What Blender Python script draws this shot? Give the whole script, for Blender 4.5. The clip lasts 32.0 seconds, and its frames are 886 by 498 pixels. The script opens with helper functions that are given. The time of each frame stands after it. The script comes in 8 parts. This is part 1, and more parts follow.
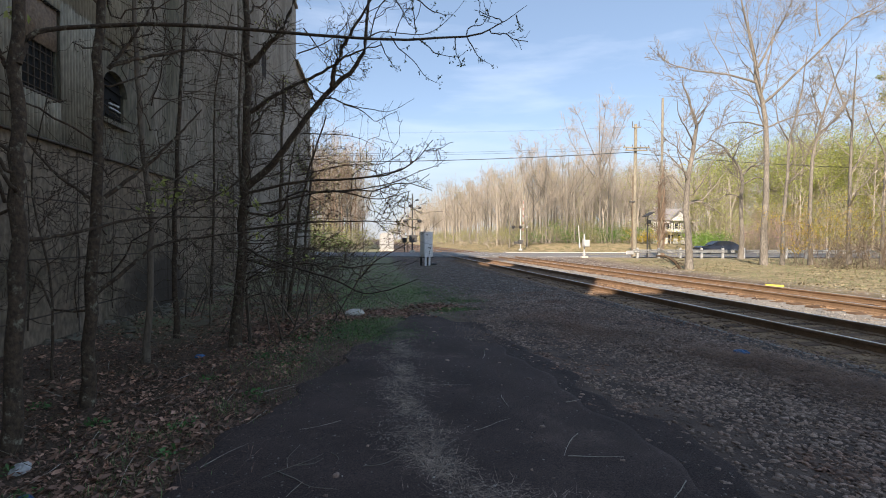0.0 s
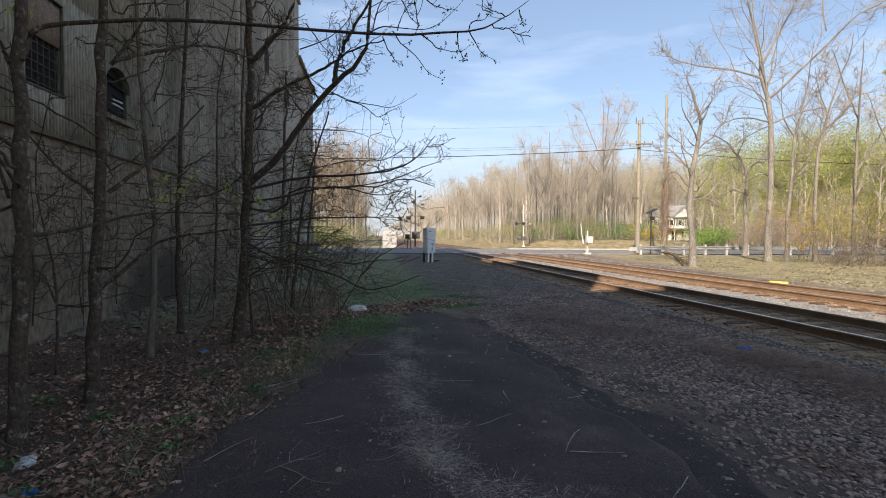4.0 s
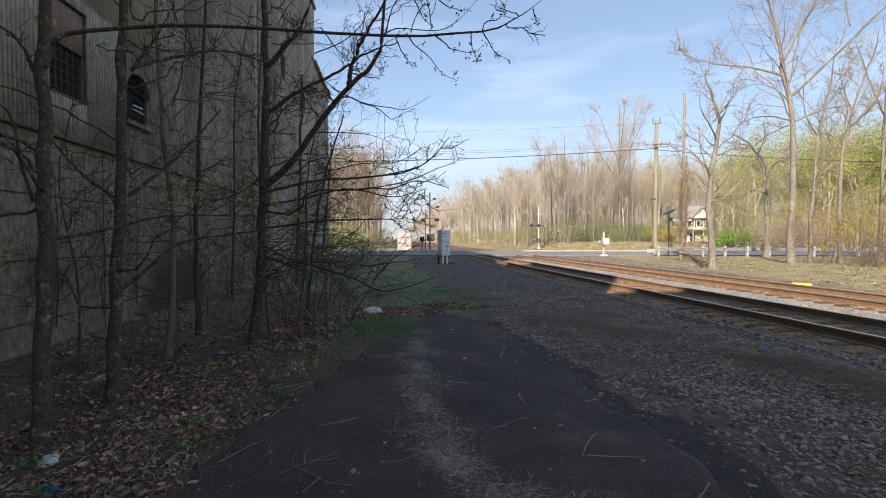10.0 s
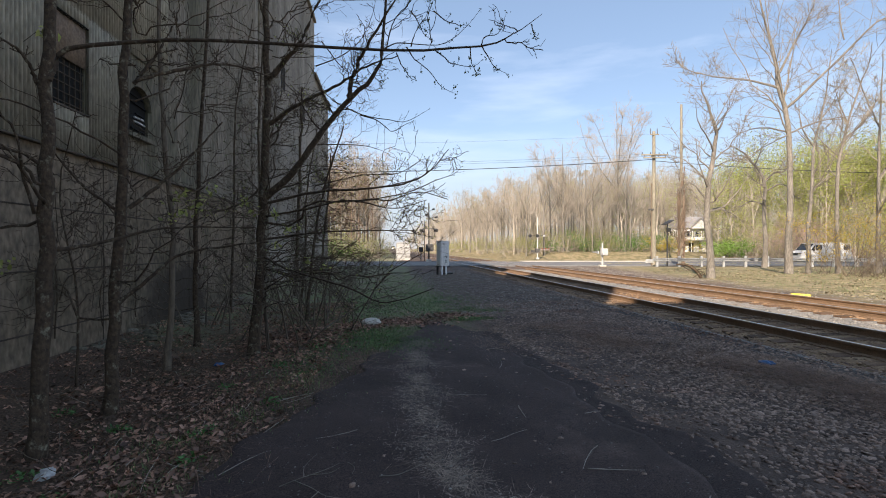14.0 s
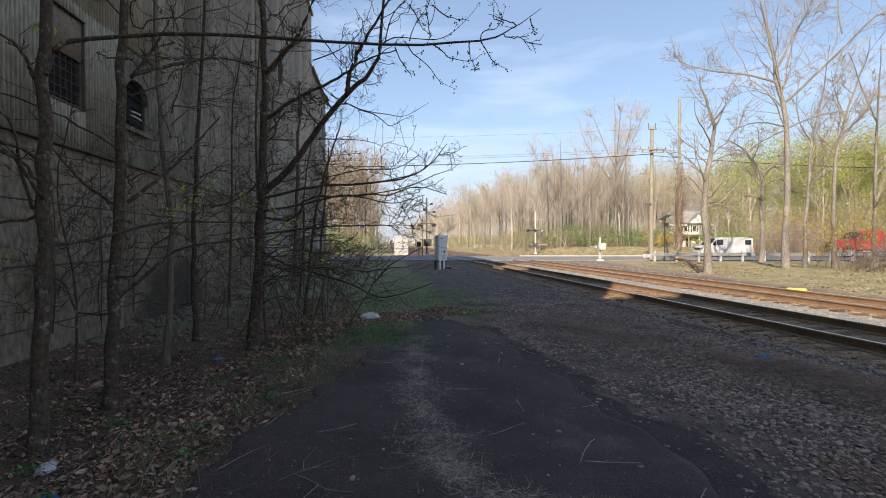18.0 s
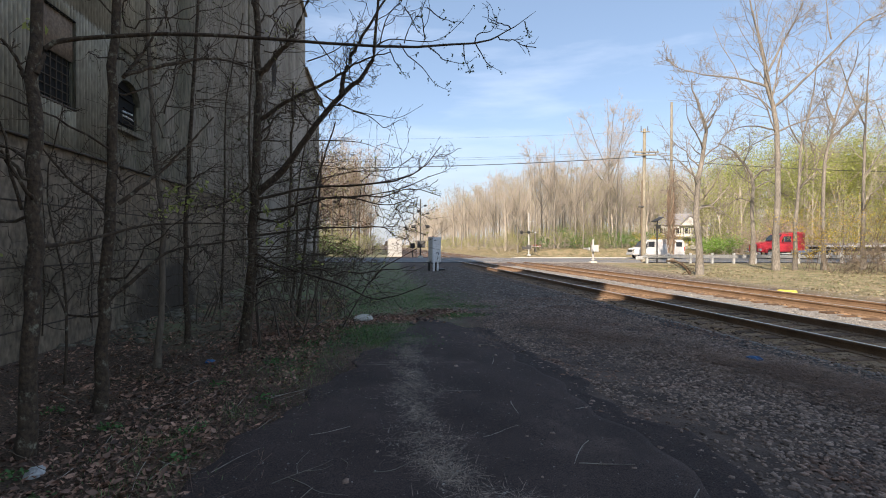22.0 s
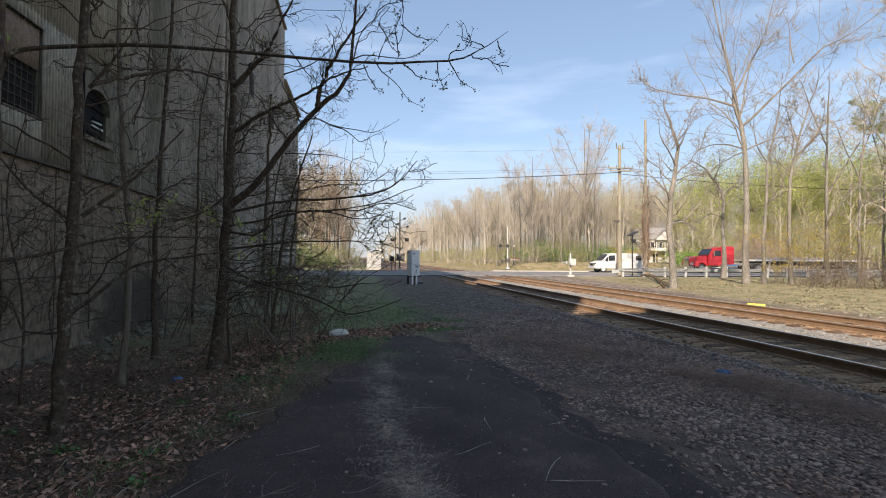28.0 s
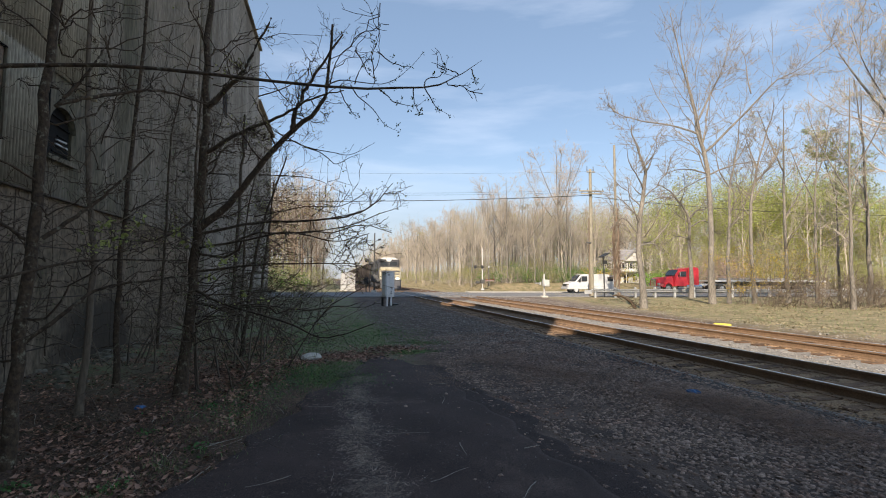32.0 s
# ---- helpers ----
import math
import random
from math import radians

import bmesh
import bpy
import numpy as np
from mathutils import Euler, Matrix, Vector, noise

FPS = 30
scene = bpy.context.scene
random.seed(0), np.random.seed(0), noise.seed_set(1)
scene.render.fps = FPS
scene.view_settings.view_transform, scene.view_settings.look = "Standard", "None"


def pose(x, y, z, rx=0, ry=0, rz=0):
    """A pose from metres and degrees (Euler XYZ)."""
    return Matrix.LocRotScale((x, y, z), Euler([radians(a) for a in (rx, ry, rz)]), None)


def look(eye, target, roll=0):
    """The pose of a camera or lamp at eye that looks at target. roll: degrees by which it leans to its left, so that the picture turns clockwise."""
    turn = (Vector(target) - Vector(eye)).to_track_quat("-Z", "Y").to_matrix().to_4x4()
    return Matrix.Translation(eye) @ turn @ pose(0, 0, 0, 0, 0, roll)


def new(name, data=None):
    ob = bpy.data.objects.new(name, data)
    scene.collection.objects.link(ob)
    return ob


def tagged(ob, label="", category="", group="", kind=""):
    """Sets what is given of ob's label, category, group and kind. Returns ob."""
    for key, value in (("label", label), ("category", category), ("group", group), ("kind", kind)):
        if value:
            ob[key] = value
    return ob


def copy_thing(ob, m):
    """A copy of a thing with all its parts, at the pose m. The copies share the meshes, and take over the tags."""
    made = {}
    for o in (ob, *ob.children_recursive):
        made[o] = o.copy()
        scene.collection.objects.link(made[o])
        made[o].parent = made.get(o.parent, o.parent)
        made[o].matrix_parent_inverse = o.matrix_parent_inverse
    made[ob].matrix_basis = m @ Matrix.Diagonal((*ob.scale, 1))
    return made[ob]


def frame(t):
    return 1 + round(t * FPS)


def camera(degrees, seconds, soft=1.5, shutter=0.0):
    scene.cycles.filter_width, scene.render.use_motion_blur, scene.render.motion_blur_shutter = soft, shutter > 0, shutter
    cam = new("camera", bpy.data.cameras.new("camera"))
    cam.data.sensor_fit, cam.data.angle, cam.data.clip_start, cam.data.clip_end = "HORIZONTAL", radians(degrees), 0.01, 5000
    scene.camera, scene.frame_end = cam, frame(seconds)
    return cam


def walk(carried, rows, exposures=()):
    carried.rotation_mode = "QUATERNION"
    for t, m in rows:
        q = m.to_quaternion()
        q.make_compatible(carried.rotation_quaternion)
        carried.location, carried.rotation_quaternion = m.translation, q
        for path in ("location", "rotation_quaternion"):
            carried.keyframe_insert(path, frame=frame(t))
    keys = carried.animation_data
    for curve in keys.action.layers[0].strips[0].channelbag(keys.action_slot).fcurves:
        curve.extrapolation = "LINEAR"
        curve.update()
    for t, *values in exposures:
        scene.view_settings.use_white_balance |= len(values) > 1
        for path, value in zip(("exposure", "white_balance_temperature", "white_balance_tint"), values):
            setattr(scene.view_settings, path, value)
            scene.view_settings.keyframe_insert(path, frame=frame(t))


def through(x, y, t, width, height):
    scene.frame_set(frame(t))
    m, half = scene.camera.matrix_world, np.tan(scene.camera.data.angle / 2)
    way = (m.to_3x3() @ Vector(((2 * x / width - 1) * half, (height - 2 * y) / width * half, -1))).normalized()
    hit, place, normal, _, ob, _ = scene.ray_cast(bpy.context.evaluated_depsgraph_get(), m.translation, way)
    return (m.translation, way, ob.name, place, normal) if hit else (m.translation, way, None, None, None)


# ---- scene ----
cam = camera(87.1, 32.0, 1.0)

PATH = [
    (0, (0.001, 0.015, 1.715), (0.311, 1.991, 1.674), 0.2),
    (0.5, (0.006, 0.005, 1.709), (0.316, 1.98, 1.669), 0.2),
    (1, (0.006, 0.013, 1.705), (0.313, 1.989, 1.667), 0.1),
    (1.5, (0.001, 0.007, 1.714), (0.303, 1.984, 1.674), 0.1),
    (2, (0.007, 0.014, 1.712), (0.304, 1.991, 1.669), 0.1),
    (2.5, (0.005, 0.014, 1.713), (0.302, 1.992, 1.666), 0.2),
    (3, (0.007, 0.016, 1.711), (0.305, 1.994, 1.662), 0.1),
    (3.5, (0.012, 0.017, 1.706), (0.312, 1.994, 1.65), 0.2),
    (5.5, (-0.011, 0.015, 1.711), (0.272, 1.994, 1.658), 0.2),
    (6, (-0.009, 0.011, 1.711), (0.27, 1.991, 1.659), 0.1),
    (6.5, (-0.005, 0.008, 1.711), (0.272, 1.988, 1.659), 0.1),
    (7, (0.003, 0.018, 1.706), (0.275, 1.999, 1.654), 0.1),
    (7.5, (0.011, 0.047, 1.692), (0.276, 2.029, 1.643), 0.1),
    (8, (0.002, 0.029, 1.703), (0.27, 2.01, 1.644), 0.1),
    (8.5, (-0.002, 0.015, 1.713), (0.257, 1.997, 1.65), 0.0),
    (9, (0.012, 0.028, 1.704), (0.261, 2.012, 1.647), 0.0),
    (9.5, (0.007, 0.027, 1.705), (0.248, 2.012, 1.65), -0.0),
    (10, (0.016, 0.036, 1.697), (0.251, 2.021, 1.651), -0.0),
    (10.5, (0.006, 0.028, 1.702), (0.242, 2.013, 1.665), 0.0),
    (11, (-0.002, 0.018, 1.708), (0.234, 2.004, 1.68), 0.0),
    (11.5, (-0.007, 0.014, 1.715), (0.226, 2.0, 1.694), 0.0),
    (12, (-0.008, 0.01, 1.718), (0.227, 1.996, 1.704), 0.0),
    (12.5, (-0.006, 0.008, 1.721), (0.229, 1.994, 1.714), 0.0),
    (13, (0.002, 0.005, 1.717), (0.238, 1.991, 1.714), -0.0),
    (13.5, (0.008, 0.01, 1.716), (0.246, 1.996, 1.714), -0.0),
    (14, (0.006, 0.021, 1.711), (0.246, 2.006, 1.709), 0.0),
    (14.5, (0.001, 0.022, 1.71), (0.244, 2.007, 1.705), 0.0),
    (16.5, (0.0, 0.015, 1.71), (0.248, 2.0, 1.692), 0.0),
    (17, (0.0, 0.013, 1.711), (0.248, 1.997, 1.69), 0.0),
    (17.5, (0.0, 0.022, 1.707), (0.247, 2.007, 1.686), 0.0),
    (18, (-0.003, 0.01, 1.714), (0.246, 1.994, 1.689), 0.0),
    (18.5, (0.011, 0.011, 1.714), (0.264, 1.995, 1.678), 0.1),
    (19, (0.033, 0.011, 1.705), (0.289, 1.994, 1.66), 0.1),
    (19.5, (0.028, 0.028, 1.708), (0.29, 2.01, 1.645), 0.1),
    (20, (0.034, 0.046, 1.693), (0.295, 2.027, 1.63), 0.1),
    (20.5, (0.015, 0.035, 1.702), (0.272, 2.018, 1.662), 0.2),
    (21, (0.001, 0.019, 1.714), (0.259, 2.002, 1.69), 0.1),
    (21.5, (-0.016, 0.017, 1.719), (0.252, 1.999, 1.701), 0.2),
    (22, (-0.01, 0.012, 1.717), (0.266, 1.993, 1.699), 0.1),
    (22.5, (-0.009, 0.021, 1.71), (0.271, 2.002, 1.693), 0.1),
    (23, (-0.018, 0.01, 1.714), (0.271, 1.989, 1.699), 0.1),
    (23.5, (-0.009, 0.013, 1.717), (0.297, 1.989, 1.689), 0.1),
    (24, (0.039, 0.01, 1.714), (0.351, 1.985, 1.673), 0.1),
    (24.5, (0.087, 0.092, 1.676), (0.402, 2.067, 1.636), 0.2),
    (25, (0.088, 0.081, 1.688), (0.396, 2.057, 1.657), 0.3),
    (25.5, (0.104, 0.093, 1.672), (0.409, 2.07, 1.654), 0.3),
    (27.5, (0.036, 0.013, 1.742), (0.385, 1.982, 1.773), 0.3),
    (28, (0.056, 0.01, 1.74), (0.417, 1.977, 1.778), 0.3),
    (28.5, (0.06, 0.025, 1.732), (0.427, 1.991, 1.766), 0.3),
    (29, (0.039, 0.017, 1.74), (0.41, 1.982, 1.767), 0.3),
    (29.5, (0.021, 0.011, 1.742), (0.397, 1.975, 1.772), 0.3),
    (30, (0.021, 0.007, 1.738), (0.403, 1.97, 1.776), 0.2),
    (30.5, (0.036, 0.015, 1.738), (0.429, 1.976, 1.788), 0.2),
    (31, (0.031, 0.003, 1.751), (0.446, 1.959, 1.827), 0.2),
    (31.5, (0.04, -0.014, 1.764), (0.478, 1.935, 1.866), 0.2),
    (32, (0.049, -0.006, 1.761), (0.514, 1.935, 1.889), 0.2),
]
walk(cam, [(t, look(eye, target, roll)) for t, eye, target, roll in PATH], [(0, 0.82, 6750, 15), (25.5, 0.82, 6750, 15), (28, 0.76, 6750, 14), (32, 0.65, 6750, 13)])

# ---- world, sun, exposure ----
SUN_EL, SUN_AZ = 31.0, 210.0      # the sun stands behind the camera, over the mill
world = bpy.data.worlds.new("sky")
scene.world = world
world.use_nodes = True
wn = world.node_tree
wn.nodes.clear()
sky = wn.nodes.new("ShaderNodeTexSky")
sky.sky_type, sky.sun_disc = "NISHITA", False
sky.sun_elevation, sky.sun_rotation = radians(SUN_EL), radians(SUN_AZ)
sky.air_density, sky.dust_density, sky.ozone_density = 1.0, 0.05, 0.6
wco = wn.nodes.new("ShaderNodeTexCoord")
wmap = wn.nodes.new("ShaderNodeMapping")
wmap.inputs["Scale"].default_value = (1.0, 2.2, 7.0)
wmap.inputs["Rotation"].default_value = (0.15, 0.25, 0.4)
wno = wn.nodes.new("ShaderNodeTexNoise")
wno.inputs["Scale"].default_value, wno.inputs["Detail"].default_value, wno.inputs["Roughness"].default_value = 1.7, 7, 0.55
wra = wn.nodes.new("ShaderNodeValToRGB")
wra.color_ramp.elements[0].position, wra.color_ramp.elements[1].position = 0.52, 0.86
wra.color_ramp.elements[0].color, wra.color_ramp.elements[1].color = (0.0, 0.0, 0.0, 1), (0.34, 0.34, 0.34, 1)
wmx = wn.nodes.new("ShaderNodeMixRGB")
wmx.inputs[2].default_value = (8.3, 9.2, 10.6, 1)
wbg = wn.nodes.new("ShaderNodeBackground")
wbg.inputs["Strength"].default_value = 0.10
wou = wn.nodes.new("ShaderNodeOutputWorld")
wn.links.new(wco.outputs["Generated"], wmap.inputs[0])
wn.links.new(wmap.outputs[0], wno.inputs["Vector"])
wn.links.new(wno.outputs["Fac"], wra.inputs[0])
wn.links.new(wra.outputs[0], wmx.inputs[0])
wcl = wn.nodes.new("ShaderNodeMixRGB")           # even clear blue of a dry spring sky
wcl.inputs[0].default_value, wcl.inputs[2].default_value = 0.38, (2.45, 3.75, 5.6, 1)
wn.links.new(sky.outputs[0], wcl.inputs[1])
wn.links.new(wcl.outputs[0], wmx.inputs[1])
# pale haze low over the horizon
wse, whz, wmh = wn.nodes.new("ShaderNodeSeparateXYZ"), wn.nodes.new("ShaderNodeMapRange"), wn.nodes.new("ShaderNodeMixRGB")
whz.interpolation_type = "SMOOTHSTEP"
whz.inputs["From Min"].default_value, whz.inputs["From Max"].default_value = 0.0, 0.27
whz.inputs["To Min"].default_value, whz.inputs["To Max"].default_value = 0.85, 0.0
wmh.inputs[2].default_value = (3.25, 3.7, 4.3, 1)
wn.links.new(wco.outputs["Generated"], wse.inputs[0])
wn.links.new(wse.outputs["Z"], whz.inputs["Value"])
wn.links.new(whz.outputs[0], wmh.inputs[0])
wn.links.new(wmx.outputs[0], wmh.inputs[1])
wn.links.new(wmh.outputs[0], wbg.inputs[0])
wn.links.new(wbg.outputs[0], wou.inputs[0])
sun_data = bpy.data.lights.new("sun", "SUN")
sun_data.energy, sun_data.angle, sun_data.color = 5.0, radians(0.53), (1.0, 0.90, 0.76)
sun = new("sun", sun_data)
_el, _az = radians(SUN_EL), radians(SUN_AZ)
SUN_FROM = Vector((math.sin(_az) * math.cos(_el), math.cos(_az) * math.cos(_el), math.sin(_el)))
sun.matrix_world = look(tuple(SUN_FROM * 60), (0, 0, 0))

# ---- materials ----
def mat(name, a, b, scale=4.0, fine=40.0, rough=0.85, bump=0.25, metal=0.0, c=None, cpos=0.62, per="", dist=0.01, stretch=None, vary=(0.62, 1.38), grain=(0.72, 1.28)):
    """Two-scale procedural surface: a and b mixed by broad noise, fine grain, and a third colour c in blotches."""
    m = bpy.data.materials.new(name)
    m.use_nodes = True
    nt = m.node_tree
    N, L = nt.nodes, nt.links
    bsdf = N["Principled BSDF"]
    co = N.new("ShaderNodeTexCoord")
    vec = co.outputs["Object"]
    if stretch:
        mp = N.new("ShaderNodeMapping")
        mp.inputs["Scale"].default_value = stretch
        L.new(vec, mp.inputs[0])
        vec = mp.outputs[0]
    n1, n2 = N.new("ShaderNodeTexNoise"), N.new("ShaderNodeTexNoise")
    n1.inputs["Scale"].default_value, n1.inputs["Detail"].default_value = scale, 5
    n2.inputs["Scale"].default_value, n2.inputs["Detail"].default_value = fine, 4
    L.new(vec, n1.inputs["Vector"])
    L.new(vec, n2.inputs["Vector"])
    r1 = N.new("ShaderNodeMapRange")
    r1.inputs["From Min"].default_value, r1.inputs["From Max"].default_value = 0.32, 0.68
    L.new(n1.outputs["Fac"], r1.inputs["Value"])
    mix = N.new("ShaderNodeMixRGB")
    mix.inputs[1].default_value, mix.inputs[2].default_value = (*a, 1), (*b, 1)
    L.new(r1.outputs[0], mix.inputs[0])
    col = mix.outputs[0]
    if c:
        n3, r3, m3 = N.new("ShaderNodeTexNoise"), N.new("ShaderNodeMapRange"), N.new("ShaderNodeMixRGB")
        n3.inputs["Scale"].default_value, n3.inputs["Detail"].default_value = scale * 0.6, 7
        n3.inputs["Roughness"].default_value = 0.7
        L.new(vec, n3.inputs["Vector"])
        r3.inputs["From Min"].default_value, r3.inputs["From Max"].default_value = cpos - 0.05, cpos + 0.07
        L.new(n3.outputs["Fac"], r3.inputs["Value"])
        L.new(r3.outputs[0], m3.inputs[0])
        L.new(col, m3.inputs[1])
        m3.inputs[2].default_value = (*c, 1)
        col = m3.outputs[0]
    gr, mg = N.new("ShaderNodeMapRange"), N.new("ShaderNodeMixRGB")
    gr.inputs["From Min"].default_value, gr.inputs["From Max"].default_value = 0.3, 0.7
    gr.inputs["To Min"].default_value, gr.inputs["To Max"].default_value = grain
    L.new(n2.outputs["Fac"], gr.inputs["Value"])
    mg.blend_type, mg.inputs[0].default_value = "MULTIPLY", 1.0
    L.new(col, mg.inputs[1])
    L.new(gr.outputs[0], mg.inputs[2])
    col = mg.outputs[0]
    if per:
        src = N.new("ShaderNodeObjectInfo").outputs["Random"] if per == "object" else N.new("ShaderNodeNewGeometry").outputs["Random Per Island"]
        pr, mp2 = N.new("ShaderNodeMapRange"), N.new("ShaderNodeMixRGB")
        pr.inputs["To Min"].default_value, pr.inputs["To Max"].default_value = vary
        L.new(src, pr.inputs["Value"])
        mp2.blend_type, mp2.inputs[0].default_value = "MULTIPLY", 1.0
        L.new(col, mp2.inputs[1])
        L.new(pr.outputs[0], mp2.inputs[2])
        col = mp2.outputs[0]
    L.new(col, bsdf.inputs["Base Color"])
    bsdf.inputs["Roughness"].default_value, bsdf.inputs["Metallic"].default_value = rough, metal
    if bump:
        bp = N.new("ShaderNodeBump")
        bp.inputs["Strength"].default_value, bp.inputs["Distance"].default_value = bump, dist
        L.new(n2.outputs["Fac"], bp.inputs["Height"])
        L.new(bp.outputs[0], bsdf.inputs["Normal"])
    return m


def leafy(name, a, b, rough=0.6, through=0.35, vary=(0.62, 1.38)):
    """Leaf surface: varies leaf by leaf and lets some light through."""
    m = mat(name, a, b, 1.3, 9.0, rough, 0, per="island", vary=vary)
    nt = m.node_tree
    bsdf, out = nt.nodes["Principled BSDF"], nt.nodes["Material Output"]
    tr, mx = nt.nodes.new("ShaderNodeBsdfTranslucent"), nt.nodes.new("ShaderNodeMixShader")
    src = bsdf.inputs["Base Color"].links[0].from_socket
    nt.links.new(src, tr.inputs["Color"])
    mx.inputs[0].default_value = through
    nt.links.new(bsdf.outputs[0], mx.inputs[1])
    nt.links.new(tr.outputs[0], mx.inputs[2])
    nt.links.new(mx.outputs[0], out.inputs["Surface"])
    return m


def glow(name, col, strength):
    m = bpy.data.materials.new(name)
    m.use_nodes = True
    b = m.node_tree.nodes["Principled BSDF"]
    b.inputs["Base Color"].default_value = (*col, 1)
    b.inputs["Emission Color"].default_value, b.inputs["Emission Strength"].default_value = (*col, 1), strength
    return m


M_SOIL = mat("soil_with_litter", (0.060, 0.0365, 0.021), (0.13, 0.081, 0.049), 0.9, 45, 0.95, 0.8, grain=(0.25, 1.75), c=(0.05, 0.055, 0.020), cpos=0.6, dist=0.02)
M_ASPH = mat("old_asphalt", (0.0405, 0.0258, 0.0212), (0.068, 0.0445, 0.0368), 1.4, 95, 0.95, 1.0, grain=(0.2, 1.9), c=(0.10, 0.067, 0.053), cpos=0.60, dist=0.004)
M_ROAD = mat("road_asphalt", (0.16, 0.155, 0.15), (0.21, 0.20, 0.19), 0.4, 40, 0.9, 0.3, c=(0.11, 0.11, 0.11), cpos=0.62)
M_CONC = mat("pale_concrete", (0.50, 0.46, 0.39), (0.60, 0.56, 0.48), 1.0, 40, 0.9, 0.3, c=(0.36, 0.33, 0.28))
M_GRAV = mat("gravel_bed", (0.05, 0.042, 0.036), (0.085, 0.070, 0.058), 1.2, 55, 0.95, 0.9, c=(0.11, 0.062, 0.04), cpos=0.56, dist=0.02, grain=(0.4, 1.6))
M_STONE = mat("grey_stones", (0.215, 0.150, 0.113), (0.345, 0.243, 0.182), 0.9, 60, 0.9, 0.3, c=(0.225, 0.125, 0.084), cpos=0.57, per="island", vary=(0.4, 1.55))
M_GRIT = mat("pale_grit", (0.07, 0.06, 0.052), (0.17, 0.15, 0.125), 6, 60, 0.9, 0.3, per="island", vary=(0.3, 1.9))
M_RUT = mat("dark_damp_soil", (0.029, 0.0178, 0.0148), (0.056, 0.036, 0.030), 2.5, 70, 0.95, 0.9, dist=0.01, grain=(0.35, 1.65))
M_STONE2 = mat("pale_grey_stones", (0.20, 0.17, 0.14), (0.32, 0.275, 0.23), 6, 60, 0.9, 0.3, c=(0.2, 0.145, 0.105), cpos=0.58, per="island", vary=(0.45, 1.5))
M_BALL = mat("pale_ballast", (0.22, 0.20, 0.172), (0.30, 0.275, 0.238), 1.5, 45, 0.95, 0.8, c=(0.27, 0.19, 0.125), cpos=0.6, dist=0.02, grain=(0.5, 1.5))
M_BALLS = mat("ballast_stones", (0.22, 0.20, 0.172), (0.32, 0.292, 0.255), 6, 60, 0.9, 0.3, c=(0.30, 0.21, 0.14), cpos=0.62, per="island", vary=(0.5, 1.5))
M_RUSTB = mat("rusty_ballast", (0.25, 0.157, 0.082), (0.35, 0.230, 0.130), 2.0, 40, 0.95, 0.7, c=(0.14, 0.083, 0.046), cpos=0.58, dist=0.02, grain=(0.5, 1.5))
M_RUSTS = mat("rusty_stones", (0.24, 0.147, 0.078), (0.36, 0.228, 0.132), 6, 60, 0.9, 0.3, c=(0.19, 0.125, 0.08), cpos=0.62, per="island", vary=(0.5, 1.4))
M_RAIL = mat("rusty_rail", (0.205, 0.13, 0.076), (0.295, 0.193, 0.118), 3, 60, 0.75, 0.3, metal=0.2)
M_RAILTOP = mat("worn_rail_head", (0.76, 0.75, 0.74), (0.84, 0.83, 0.82), 2, 30, 0.33, 0.03, metal=0.95, stretch=(20, 0.5, 20))
M_TIE = mat("weathered_tie", (0.105, 0.060, 0.034), (0.19, 0.114, 0.064), 2.5, 50, 0.95, 0.6, per="object", stretch=(1, 8, 4))
M_WALL = mat("stained_concrete_wall", (0.182, 0.153, 0.112), (0.265, 0.226, 0.174), 0.5, 18, 0.92, 0.45, c=(0.105, 0.094, 0.057), cpos=0.53, stretch=(1, 1, 0.22), dist=0.02, grain=(0.55, 1.45))
M_WALL2 = mat("bleached_concrete_wall", (0.27, 0.237, 0.19), (0.345, 0.308, 0.255), 0.5, 16, 0.92, 0.4, c=(0.175, 0.15, 0.115), cpos=0.54, stretch=(1, 1, 0.2), dist=0.02, grain=(0.6, 1.4))
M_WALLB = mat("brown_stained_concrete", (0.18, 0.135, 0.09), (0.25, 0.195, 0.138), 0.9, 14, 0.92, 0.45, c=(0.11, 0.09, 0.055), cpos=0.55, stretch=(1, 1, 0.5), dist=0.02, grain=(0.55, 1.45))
M_CORR = mat("galvanised_sheet", (0.36, 0.33, 0.258), (0.48, 0.445, 0.355), 0.8, 25, 0.6, 0.1, c=(0.29, 0.24, 0.17), cpos=0.62, metal=0.15, stretch=(1, 1, 0.25), per="object", vary=(0.86, 1.12))
M_RUSTSH = mat("rusty_sheet", (0.085, 0.068, 0.052), (0.13, 0.10, 0.075), 1.2, 25, 0.85, 0.2, c=(0.14, 0.11, 0.085))
M_RUSTW = mat("rust_red_sheet", (0.20, 0.145, 0.11), (0.28, 0.215, 0.16), 1.5, 25, 0.8, 0.2, c=(0.29, 0.25, 0.19), cpos=0.58)
# near-black colour standing in for unlit openings, also used on small dark parts
M_DARK = mat("black_parts_and_opening_shade", (0.005, 0.005, 0.005), (0.011, 0.010, 0.009), 2, 20, 1.0, 0.1)
M_BARK = mat("grey_brown_bark", (0.115, 0.085, 0.06), (0.19, 0.15, 0.105), 3, 28, 0.95, 0.8, c=(0.26, 0.25, 0.20), cpos=0.66, stretch=(1, 1, 0.3), dist=0.015)
M_BARKD = mat("dark_wet_bark", (0.046, 0.030, 0.018), (0.098, 0.066, 0.040), 26, 34, 0.95, 1.0, c=(0.25, 0.23, 0.16), cpos=0.605, stretch=(1, 1, 0.8), dist=0.015)
